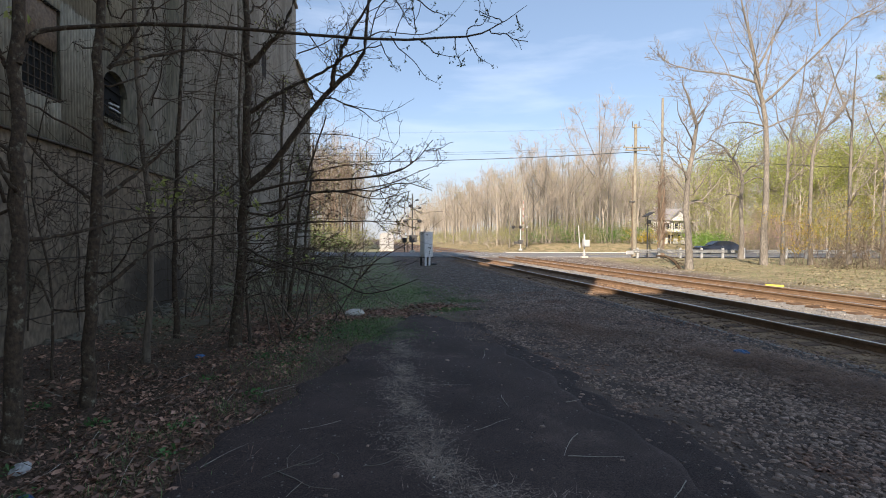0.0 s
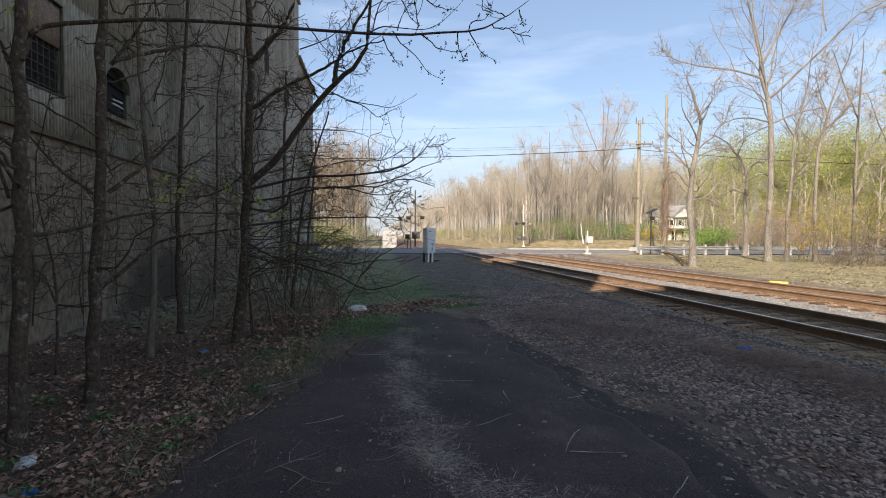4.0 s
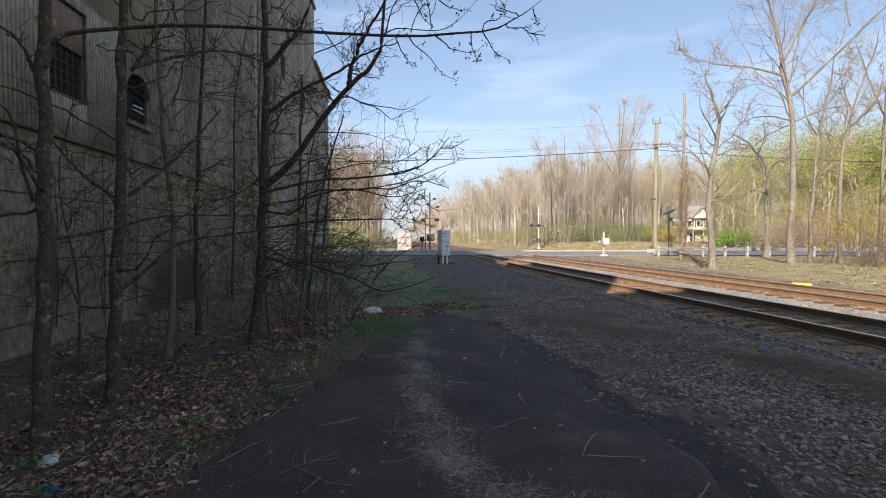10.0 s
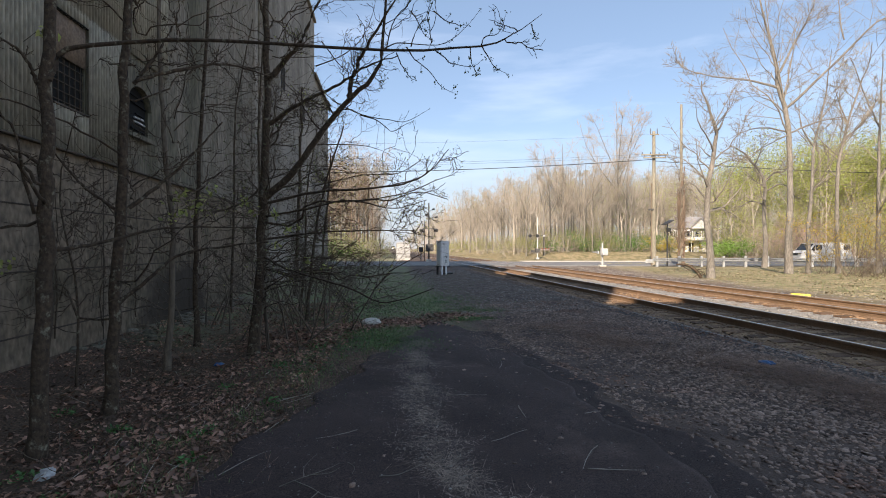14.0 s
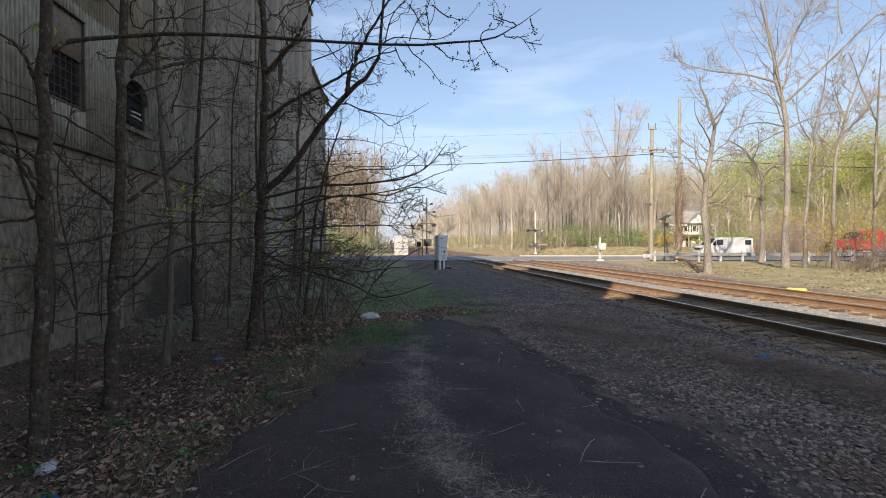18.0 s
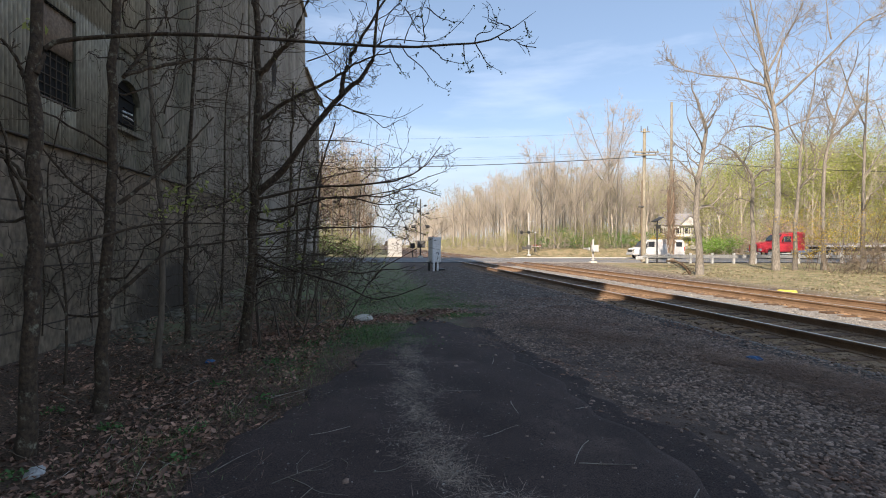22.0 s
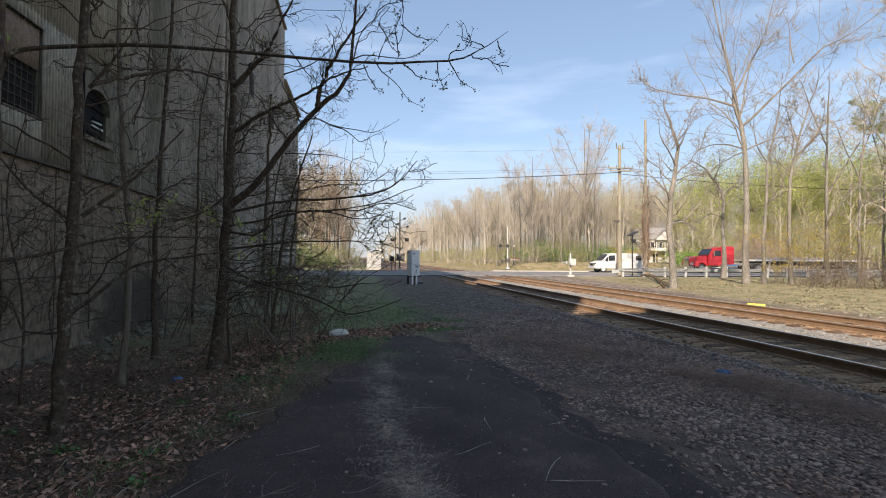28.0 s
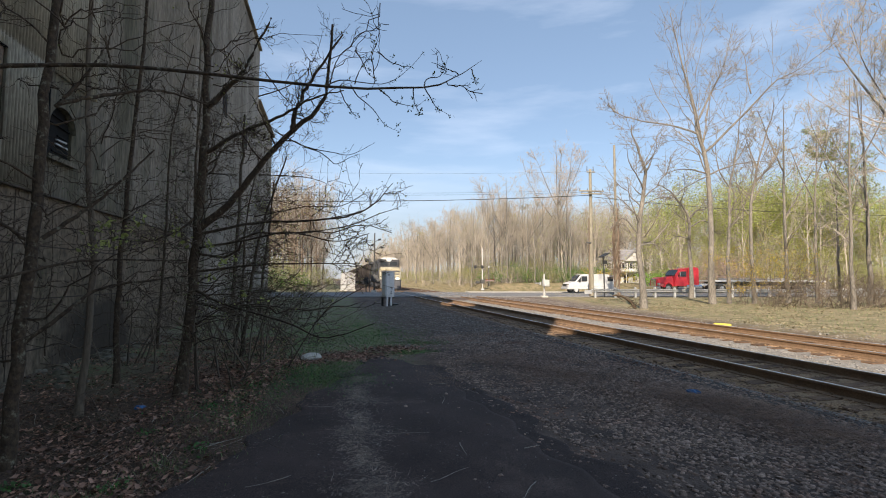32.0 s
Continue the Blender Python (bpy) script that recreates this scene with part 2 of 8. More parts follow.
M_BARKL = mat("pale_sunlit_bark", (0.14, 0.124, 0.102), (0.235, 0.21, 0.175), 2, 20, 0.95, 0.6, stretch=(1, 1, 0.3), grain=(0.55, 1.45))
M_TWIG = mat("twig_bark", (0.34, 0.292, 0.235), (0.46, 0.40, 0.33), 1, 12, 0.95, 0)
M_LIME = leafy("bright_spring_leaf", (0.15, 0.27, 0.04), (0.22, 0.36, 0.07))
M_WEED = leafy("fresh_weed_leaf", (0.065, 0.16, 0.045), (0.115, 0.235, 0.07))
M_TWIGB = mat("reddish_brown_twig", (0.16, 0.112, 0.078), (0.26, 0.19, 0.135), 1, 12, 0.95, 0)
M_FREIGHT = mat("dark_freight_paint", (0.045, 0.035, 0.03), (0.075, 0.06, 0.05), 1.2, 25, 0.85, 0.1)
M_TWIGV = mat("grey_brown_twig", (0.20, 0.172, 0.135), (0.29, 0.252, 0.20), 1, 12, 0.95, 0)
M_BUDD = leafy("dull_green_bud", (0.09, 0.12, 0.045), (0.15, 0.18, 0.07))
M_CASE = mat("white_enamel", (0.78, 0.77, 0.74), (0.84, 0.83, 0.81), 1.5, 25, 0.5, 0.05, c=(0.68, 0.65, 0.58), cpos=0.66)
M_BUD = leafy("budding_leaf", (0.27, 0.28, 0.09), (0.39, 0.38, 0.14), through=0.45)
M_LEAFY = leafy("young_yellow_green_leaf", (0.33, 0.36, 0.10), (0.46, 0.48, 0.155), through=0.5, vary=(0.6, 1.4))
M_LEAFG = leafy("fresh_green_leaf", (0.07, 0.16, 0.02), (0.12, 0.23, 0.04))
M_LEAFP = leafy("pinkish_brown_bud", (0.40, 0.25, 0.22), (0.50, 0.33, 0.28))
M_LEAFO = leafy("golden_leaf", (0.42, 0.30, 0.03), (0.50, 0.38, 0.06))
M_GRASS = leafy("shaded_grass", (0.135, 0.205, 0.075), (0.23, 0.29, 0.115), through=0.2)
M_STRAW = leafy("dry_straw", (0.255, 0.21, 0.12), (0.35, 0.295, 0.18), through=0.1)
# copy of the dry straw for the shaded lane, reddened against blue skylight
M_STRAWM = leafy("straw_tinted_for_shade", (0.27, 0.193, 0.142), (0.44, 0.328, 0.245), through=0.1, vary=(0.45, 1.55))
M_STAIN = mat("dark_wall_stain", (0.045, 0.034, 0.026), (0.085, 0.064, 0.047), 1.5, 20, 0.95, 0.3)
M_STRAWD = leafy("dead_brown_grass", (0.19, 0.105, 0.065), (0.30, 0.18, 0.11), through=0.1)
M_LITTER = leafy("fallen_leaf", (0.17, 0.090, 0.057), (0.41, 0.232, 0.155), through=0.1, vary=(0.25, 1.75))
M_SCRAP = leafy("broken_leaf_scrap", (0.14, 0.077, 0.05), (0.36, 0.218, 0.148), through=0.1, vary=(0.3, 1.8))
M_WHITE = mat("white_paint", (0.52, 0.51, 0.49), (0.58, 0.57, 0.55), 1, 20, 0.6, 0.05)
M_STEEL = mat("galvanised_steel", (0.50, 0.50, 0.49), (0.58, 0.58, 0.57), 2, 30, 0.5, 0.08, metal=0.4)
M_CABW = mat("grey_white_cabinet", (0.42, 0.41, 0.385), (0.52, 0.505, 0.475), 1.5, 25, 0.55, 0.08, c=(0.46, 0.43, 0.38), cpos=0.64)
M_MAST = mat("dark_and_shaded_steel", (0.06, 0.06, 0.06), (0.10, 0.097, 0.092), 3, 30, 0.6, 0.1, metal=0.3)
M_BLACK = mat("black_paint", (0.018, 0.018, 0.018), (0.03, 0.03, 0.03), 3, 30, 0.5, 0.05)
M_POLE = mat("weathered_pole_wood", (0.215, 0.192, 0.145), (0.30, 0.27, 0.205), 2, 25, 0.95, 0.4, stretch=(1, 1, 0.15), grain=(0.6, 1.4))
M_YEL = mat("faded_yellow_paint", (0.66, 0.54, 0.06), (0.74, 0.62, 0.12), 4, 30, 0.7, 0.1)
M_RED = mat("red_truck_paint", (0.36, 0.018, 0.028), (0.43, 0.03, 0.04), 1, 12, 0.3, 0)
M_NAVY = mat("dark_grey_blue_car_paint", (0.05, 0.056, 0.075), (0.06, 0.068, 0.09), 1, 12, 0.12, 0, metal=0.65)
M_CHROME = mat("chrome", (0.6, 0.6, 0.6), (0.7, 0.7, 0.7), 2, 20, 0.15, 0, metal=1.0)
M_TYRE = mat("tyre_rubber", (0.02, 0.02, 0.02), (0.035, 0.034, 0.032), 5, 40, 0.9, 0.2)
M_GLASS = mat("dark_vehicle_glass", (0.02, 0.024, 0.028), (0.03, 0.034, 0.04), 2, 20, 0.06, 0)
M_ROOF = mat("grey_shingle_roof", (0.20, 0.19, 0.19), (0.27, 0.26, 0.26), 2, 30, 0.9, 0.3)
M_BLUE = mat("blue_plastic", (0.02, 0.09, 0.24), (0.05, 0.17, 0.36), 8, 40, 0.4, 0.2)
M_LOCO = mat("dark_loco_paint", (0.045, 0.045, 0.05), (0.07, 0.068, 0.07), 1, 15, 0.5, 0.05)
M_LOCOY = mat("cream_yellow_loco_paint", (0.36, 0.31, 0.20), (0.44, 0.38, 0.26), 1, 15, 0.5, 0.05)
M_LAMP = glow("headlight_lens", (1.0, 0.93, 0.75), 25.0)
M_STRIPE = mat("faded_red_stripe", (0.34, 0.12, 0.10), (0.42, 0.18, 0.15), 3, 30, 0.6, 0)
M_TAIL = mat("red_lens", (0.35, 0.01, 0.01), (0.45, 0.02, 0.02), 3, 30, 0.2, 0)

# ---- mesh helpers ----
def mesh(name, verts, faces, smooth=False):
    """A mesh from arrays of places and of equal-sided faces."""
    me = bpy.data.meshes.new(name)
    verts, faces = np.asarray(verts, np.float32), np.asarray(faces, np.int32)
    n, k = faces.shape
    me.vertices.add(len(verts))
    me.vertices.foreach_set("co", verts.ravel())
    me.loops.add(n * k)
    me.loops.foreach_set("vertex_index", faces.ravel())
    me.polygons.add(n)
    me.polygons.foreach_set("loop_start", np.arange(n, dtype=np.int32) * k)
    me.polygons.foreach_set("loop_total", np.full(n, k, np.int32))
    if smooth:
        me.polygons.foreach_set("use_smooth", np.ones(n, bool))
    me.update(calc_edges=True)
    return me


def part(name, shape, material, parent=None, label="", at=None):
    """Links a bmesh or mesh as one object under a thing or a part."""
    if isinstance(shape, bmesh.types.BMesh):
        me = bpy.data.meshes.new(name)
        shape.to_mesh(me)
        shape.free()
    else:
        me = shape
    if material and not me.materials:
        me.materials.append(material)
    ob = new(name, me)
    if parent:
        ob.parent = parent
    if at is not None:
        ob.matrix_basis = at
    if label:
        ob["label"] = label
    return ob


def thing(name, m, label, category, group="", kind=""):
    ob = new(name)
    ob.empty_display_size = 0.2
    ob.matrix_basis = m
    return tagged(ob, label, category, group, kind)


def box(cx, cy, cz, sx, sy, sz, bevel=0.0, bm=None, turn=None):
    bm = bm or bmesh.new()
    m = Matrix.Translation((cx, cy, cz)) @ (turn or Matrix.Identity(4)) @ Matrix.Diagonal((sx, sy, sz, 1))
    made = bmesh.ops.create_cube(bm, size=1, matrix=m)["verts"]
    if bevel:
        edges = list({e for v in made for e in v.link_edges})
        bmesh.ops.bevel(bm, geom=edges, offset=bevel, segments=1, affect="EDGES", clamp_overlap=True)
    return bm


def rod(a, b, r, r2=None, sides=8, bm=None):
    bm = bm or bmesh.new()
    a, b = Vector(a), Vector(b)
    d = b - a
    m = Matrix.Translation((a + b) / 2) @ d.to_track_quat("Z", "Y").to_matrix().to_4x4()
    bmesh.ops.create_cone(bm, cap_ends=True, segments=sides, radius1=r, radius2=r if r2 is None else r2, depth=d.length, matrix=m)
    return bm


def prism(outline, x0, x1, axis="x", bm=None, bevel=0.0):
    """A closed outline of (p, z) drawn out from x0 to x1 along an axis."""
    bm = bm or bmesh.new()
    put = (lambda p, z, k: (k, p, z)) if axis == "x" else (lambda p, z, k: (p, k, z))
    a = [bm.verts.new(put(p, z, x0)) for p, z in outline]
    b = [bm.verts.new(put(p, z, x1)) for p, z in outline]
    made = [bm.faces.new(a), bm.faces.new(b[::-1])]
    n = len(outline)
    made += [bm.faces.new((a[i], b[i], b[(i + 1) % n], a[(i + 1) % n])) for i in range(n)]
    bmesh.ops.recalc_face_normals(bm, faces=made)
    if bevel:
        bmesh.ops.bevel(bm, geom=list({e for f in made for e in f.edges}), offset=bevel, segments=2, affect="EDGES", clamp_overlap=True)
    return bm


def tubes(P, R, sides):
    """Verts and quads of tapered tubes along the polylines P (b, n, 3) with radii R (b, n)."""
    b, n, _ = P.shape
    T = np.gradient(P, axis=1)
    T /= np.linalg.norm(T, axis=2, keepdims=True) + 1e-9
    ref = np.where(np.abs(T[..., 2:3]) > 0.9, np.array([1.0, 0, 0]), np.array([0, 0, 1.0]))
    U = np.cross(T, ref)
    U /= np.linalg.norm(U, axis=2, keepdims=True) + 1e-9
    W = np.cross(T, U)
    ang = np.arange(sides) * 2 * np.pi / sides
    ring = U[:, :, None] * np.cos(ang)[:, None] + W[:, :, None] * np.sin(ang)[:, None]
    V = (P[:, :, None] + ring * R[:, :, None, None]).reshape(-1, 3)
    i = np.arange(b)[:, None, None] * n * sides + np.arange(n - 1)[None, :, None] * sides
    k = np.arange(sides)[None, None]
    k2 = (k + 1) % sides
    F = np.stack([i + k, i + k2, i + sides + k2, i + sides + k], -1).reshape(-1, 4)
    return V, F


def spikes(P, R):
    """Verts and triangles of fine tapering twigs along the polylines P (first to last point)."""
    b = len(P)
    a, z = P[:, 0], P[:, -1]
    T = z - a
    T /= np.linalg.norm(T, axis=1, keepdims=True) + 1e-9
    U = np.cross(T, np.array([0.31, 0.52, 0.8]))
    U /= np.linalg.norm(U, axis=1, keepdims=True) + 1e-9
    W = np.cross(T, U)
    r = R[:, :1]
    V = np.stack([a + U * r, a - U * r * 0.5 + W * r * 0.87, a - U * r * 0.5 - W * r * 0.87, z], 1).reshape(-1, 3)
    F = (np.array([(0, 1, 3), (1, 2, 3), (2, 0, 3)])[None] + np.arange(b)[:, None, None] * 4).reshape(-1, 3)
    return V, F


def join(groups):
    Vs, Fs, o = [], [], 0
    for V, F in groups:
        Vs.append(V)
        Fs.append(F + o)
        o += len(V)
    return np.concatenate(Vs), np.concatenate(Fs)


def smooth_line(points, n):
    """n points on a soft curve through a few given ones."""
    p = np.asarray(points, float)
    t = np.linspace(0, len(p) - 1, n)
    i = np.clip(t.astype(int), 0, len(p) - 2)
    f = (t - i)[:, None]
    q = np.concatenate([[2 * p[0] - p[1]], p, [2 * p[-1] - p[-2]]])
    a, b, c, d = q[i], q[i + 1], q[i + 2], q[i + 3]
    return 0.5 * (2 * b + (c - a) * f + (2 * a - 5 * b + 4 * c - d) * f**2 + (3 * b - a - 3 * c + d) * f**3)


def sprout(P, R, m, rng, reach, t0=0.25, t1=0.98, angle=(35, 65), lift=0.25, n=5, thin=0.6, wiggle=0.05, least=0.004, fall=0.6):
    """m side branches on each of the polylines P: their polylines and radii."""
    b, k, _ = P.shape
    t = rng.uniform(t0, t1, (b, m))
    f = t * (k - 1)
    i = np.clip(f.astype(int), 0, k - 2)
    g = (f - i)[..., None]
    rows = np.arange(b)[:, None]
    start = P[rows, i] * (1 - g) + P[rows, i + 1] * g
    rad = R[rows, i] * (1 - g[..., 0]) + R[rows, i + 1] * g[..., 0]
    tan = P[rows, i + 1] - P[rows, i]
    tan /= np.linalg.norm(tan, axis=2, keepdims=True) + 1e-9
    side = rng.normal(size=(b, m, 3))
    side -= (side * tan).sum(2, keepdims=True) * tan
    side /= np.linalg.norm(side, axis=2, keepdims=True) + 1e-9
    a = np.radians(rng.uniform(*angle, (b, m, 1)))
    way = tan * np.cos(a) + side * np.sin(a)
    long = np.linalg.norm(np.diff(P, axis=1), axis=2).sum(1)[:, None] * reach * (1 - fall * t) * rng.uniform(0.6, 1.15, (b, m))
    s = np.linspace(0, 1, n)
    Q = start[:, :, None] + way[:, :, None] * (long[..., None] * s)[..., None]
    Q[..., 2] += lift * long[..., None] * s**2
    Q += np.cumsum(rng.normal(size=Q.shape) * (wiggle * long[..., None, None] / n), axis=2) * (s[:, None] > 0)
    rr = np.maximum(rad * thin, least)[..., None] * (1 - 0.72 * s)
    return Q.reshape(b * m, n, 3), np.maximum(rr.reshape(b * m, n), least * 0.7)


def flakes(C, size, rng, flat=0.0):
    """Small bent leaves (two triangles each) at the places C."""
    n = len(C)
    u = rng.normal(size=(n, 3))
    u[:, 2] *= 1 - flat
    u /= np.linalg.norm(u, axis=1, keepdims=True)
    v = np.cross(u, rng.normal(size=(n, 3)) * (1 - flat) + np.array([0, 0, 1.0]) * flat * 2)
    v /= np.linalg.norm(v, axis=1, keepdims=True)
    w = np.cross(u, v)
    s = size * rng.uniform(0.6, 1.4, (n, 1))
    V = np.stack([C - u * s * 0.5, C + v * s * 0.3 + w * s * 0.1, C + u * s * 0.5, C - v * s * 0.3 + w * s * 0.1], 1).reshape(-1, 3)
    F = np.arange(n * 4).reshape(n, 4)
    return V, F


def scatter_on(P, per, spread, rng):
    """Places near the outer parts of the polylines P."""
    b, n, _ = P.shape
    i = rng.integers(n // 2, n, (b, per))
    C = P[np.arange(b)[:, None], i] + rng.normal(size=(b, per, 3)) * spread
    return C.reshape(-1, 3)

# ---- ground ----
ROAD_A = radians(-7.0)            # the road's turn from the x axis
ROAD_U = np.array([math.cos(ROAD_A), math.sin(ROAD_A)])
ROAD_V = np.array([-math.sin(ROAD_A), math.cos(ROAD_A)])
ROAD_C = np.array([10.0, 44.4])   # a point of its centre line


def road_at(s, v, z=0.0):
    """A place s metres along the road from the crossing and v across it (positive: away)."""
    p = ROAD_C + ROAD_U * s + ROAD_V * v
    return (p[0], p[1], z)


def step(x, a, b):
    t = np.clip((x - a) / (b - a), 0, 1)
    return t * t * (3 - 2 * t)


def gz(x, y):
    """Height of the ground."""
    x, y = np.asarray(x, float), np.asarray(y, float)
    z = 0.20 * step(-x, 2.9, 4.8) - 0.05 * step(-x, 1.6, 2.6) * (1 - step(y, 14, 20)) + 0.10 * step(x, 2.6, 5.6) - 0.14 * step(x, 5.7, 6.0) * (1 - step(x, 14.0, 15.0))
    v = (np.stack([x, y], -1) - ROAD_C) @ ROAD_V
    z = z * (1 - step(v, -13, -5)) + 0.14 * step(v, -13, -5)
    z = z + 1.1 * step(x, 17, 24) * step(v, 10, 16) + 0.8 * step(x, 24, 70) * step(v, 9, 50) + 1.2 * step(-x, 4, 12) * step(v, 8, 20) - 1.1 * step(x, 36, 52) * step(v, 10, 16)
    return z


def bumps(x, y):
    x, y = np.asarray(x, float), np.asarray(y, float)
    return 0.018 * np.sin(1.9 * x + 0.7 * y) + 0.014 * np.sin(2.7 * y - 1.3 * x + 1) + 0.010 * np.sin(5.3 * x + 4.1 * y + 2)


def sheet(xs, ys, height):
    X, Y = np.meshgrid(xs, ys)
    Z = height(X, Y)
    V = np.stack([X, Y, Z], -1).reshape(-1, 3)
    i = np.arange(len(ys) - 1)[:, None] * len(xs) + np.arange(len(xs) - 1)[None]
    F = np.stack([i, i + 1, i + len(xs) + 1, i + len(xs)], -1).reshape(-1, 4)
    return V, F


xs = np.unique(np.concatenate([np.arange(-5.6, 6, 0.12), np.arange(6, 40, 1.0), np.linspace(40, 120, 30), np.linspace(120, 2500, 18),
                               -np.linspace(5.6, 60, 40), -np.linspace(60, 2500, 22)]))
ys = np.unique(np.concatenate([np.arange(-3, 14, 0.12), np.arange(14, 60, 0.8), np.linspace(60, 300, 60), np.linspace(300, 2500, 18),
                               -np.linspace(3, 60, 30), -np.linspace(60, 2500, 16)]))
soft_z = lambda x, y: gz(x, y) + bumps(x, y) * (0.4 + 0.9 * step(-x, 1.2, 2.5)) * step(x, -4.8, -4.0) * (1 - step(y, 20, 32))
ground = part("ground", mesh("ground", *sheet(xs, ys, soft_z), smooth=True), M_SOIL)
tagged(ground, "brown leaf-littered soil and rough ground round the tracks", "ground", kind="structure")

# the ground's look: litter by the mill, gravel by the tracks, dry grass past them
nt = M_SOIL.node_tree
geo, sep = nt.nodes.new("ShaderNodeNewGeometry"), nt.nodes.new("ShaderNodeSeparateXYZ")
nt.links.new(geo.outputs["Position"], sep.inputs[0])
edge = nt.nodes.new("ShaderNodeTexNoise")
edge.inputs["Scale"].default_value, edge.inputs["Detail"].default_value = 0.8, 6
nt.links.new(geo.outputs["Position"], edge.inputs["Vector"])


def zone(prev, axis, lo, hi, colour, wob, low=None):
    """Lays a second colour over the ground where the coordinate lies between lo and hi, with a ragged edge."""
    add = nt.nodes.new("ShaderNodeMath")
    add.operation = "MULTIPLY_ADD"
    add.inputs[1].default_value = wob
    nt.links.new(edge.outputs["Fac"], add.inputs[0])
    nt.links.new(sep.outputs[axis] if isinstance(axis, str) else axis, add.inputs[2])
    rng_ = nt.nodes.new("ShaderNodeMapRange")
    rng_.inputs["From Min"].default_value, rng_.inputs["From Max"].default_value = lo, hi
    nt.links.new(add.outputs[0], rng_.inputs["Value"])
    mx = nt.nodes.new("ShaderNodeMixRGB")
    nt.links.new(rng_.outputs[0], mx.inputs[0])
    nt.links.new(prev, mx.inputs[1])
    nt.links.new(colour, mx.inputs[2])
    return mx.outputs[0]


def two(a, b, scale):
    n, m = nt.nodes.new("ShaderNodeTexNoise"), nt.nodes.new("ShaderNodeMixRGB")
    n.inputs["Scale"].default_value, n.inputs["Detail"].default_value = scale, 8
    r = nt.nodes.new("ShaderNodeMapRange")
    r.inputs["From Min"].default_value, r.inputs["From Max"].default_value = 0.38, 0.62
    nt.links.new(geo.outputs["Position"], n.inputs["Vector"])
    nt.links.new(n.outputs["Fac"], r.inputs["Value"])
    nt.links.new(r.outputs[0], m.inputs[0])
    m.inputs[1].default_value, m.inputs[2].default_value = (*a, 1), (*b, 1)
    return m.outputs[0]


soil_bsdf = nt.nodes["Principled BSDF"]
base = soil_bsdf.inputs["Base Color"].links[0].from_socket
c0 = zone(base, "Y", 9.0, 12.0, two((0.18, 0.20, 0.09), (0.20, 0.16, 0.11), 1.1), 2.0)
c1 = zone(c0, "X", 1.9, 2.6, two((0.066, 0.044, 0.033), (0.14, 0.095, 0.07), 2.2), 1.0)
shift = sep.outputs["X"]
for lo, hi, by in ((16, 38, -3.6), (45, 49, 5.0)):
    mr, slant = nt.nodes.new("ShaderNodeMapRange"), nt.nodes.new("ShaderNodeMath")
    mr.inputs["From Min"].default_value, mr.inputs["From Max"].default_value, mr.inputs["To Max"].default_value = lo, hi, by
    nt.links.new(sep.outputs["Y"], mr.inputs["Value"])
    nt.links.new(mr.outputs[0], slant.inputs[0])
    nt.links.new(shift, slant.inputs[1])
    shift = slant.outputs[0]
c2 = zone(c1, shift, 15.4, 17.0, two((0.33, 0.255, 0.145), (0.155, 0.14, 0.062), 1.6), 2.5)
nt.links.new(c2, soil_bsdf.inputs["Base Color"])

# old asphalt lane, broken at its edges
def lane_edges(y):
    left = np.interp(y, [-6, 3.4, 4.46, 5.3, 6.5, 7.2, 9.4, 11], [-2.1, -1.48, -1.13, -0.85, -0.44, -0.3, 0.55, 1.0])
    right = np.interp(y, [-6, 2.9, 4.8, 8.7, 10.2, 11], [2.5, 2.35, 2.25, 1.95, 1.5, 1.05])
    return left + 0.07 * np.sin(4.1 * y) + 0.05 * np.sin(9.7 * y + 1), right + 0.06 * np.sin(3.3 * y + 2) + 0.04 * np.sin(8.3 * y)


ly = np.arange(-6, 10.9, 0.1)
le, ri = lane_edges(ly)
lf = np.concatenate([[0, 0.012], np.linspace(0.03, 0.97, 30), [0.988, 1]])
LX = le[:, None] + (ri - le)[:, None] * lf
LY = np.repeat(ly[:, None], len(lf), 1)
LZ = soft_z(LX, LY) + 0.022
LZ[:, [0, -1]] -= 0.04
i = np.arange(len(ly) - 1)[:, None] * len(lf) + np.arange(len(lf) - 1)[None]
lane = part("asphalt_lane", mesh("asphalt_lane", np.stack([LX, LY, LZ], -1).reshape(-1, 3), np.stack([i, i + 1, i + len(lf) + 1, i + len(lf)], -1).reshape(-1, 4), True), M_ASPH)
tagged(lane, "worn dark asphalt lane with crumbled edges", "lane", kind="structure")

# dark soft rut along the lane's edge
ry = np.arange(-5.5, 9.6, 0.12)
r0 = lane_edges(ry)[1] - 0.06
RX = r0[:, None] + (0.42 + 0.10 * np.sin(2.2 * ry) + 0.05 * np.sin(7 * ry))[:, None] * np.linspace(0, 1, 7)
RY = np.repeat(ry[:, None], 7, 1)
RZ = soft_z(RX, RY) + 0.008 + np.array([-0.004, 0.002, -0.001, -0.003, 0.002, 0.004, -0.02])
i = np.arange(len(ry) - 1)[:, None] * 7 + np.arange(6)[None]
tagged(part("rut", mesh("rut", np.stack([RX, RY, RZ], -1).reshape(-1, 3), np.stack([i, i + 1, i + 8, i + 7], -1).reshape(-1, 4), True), M_RUT), "dark damp soil rut along the lane", "rut", kind="structure")

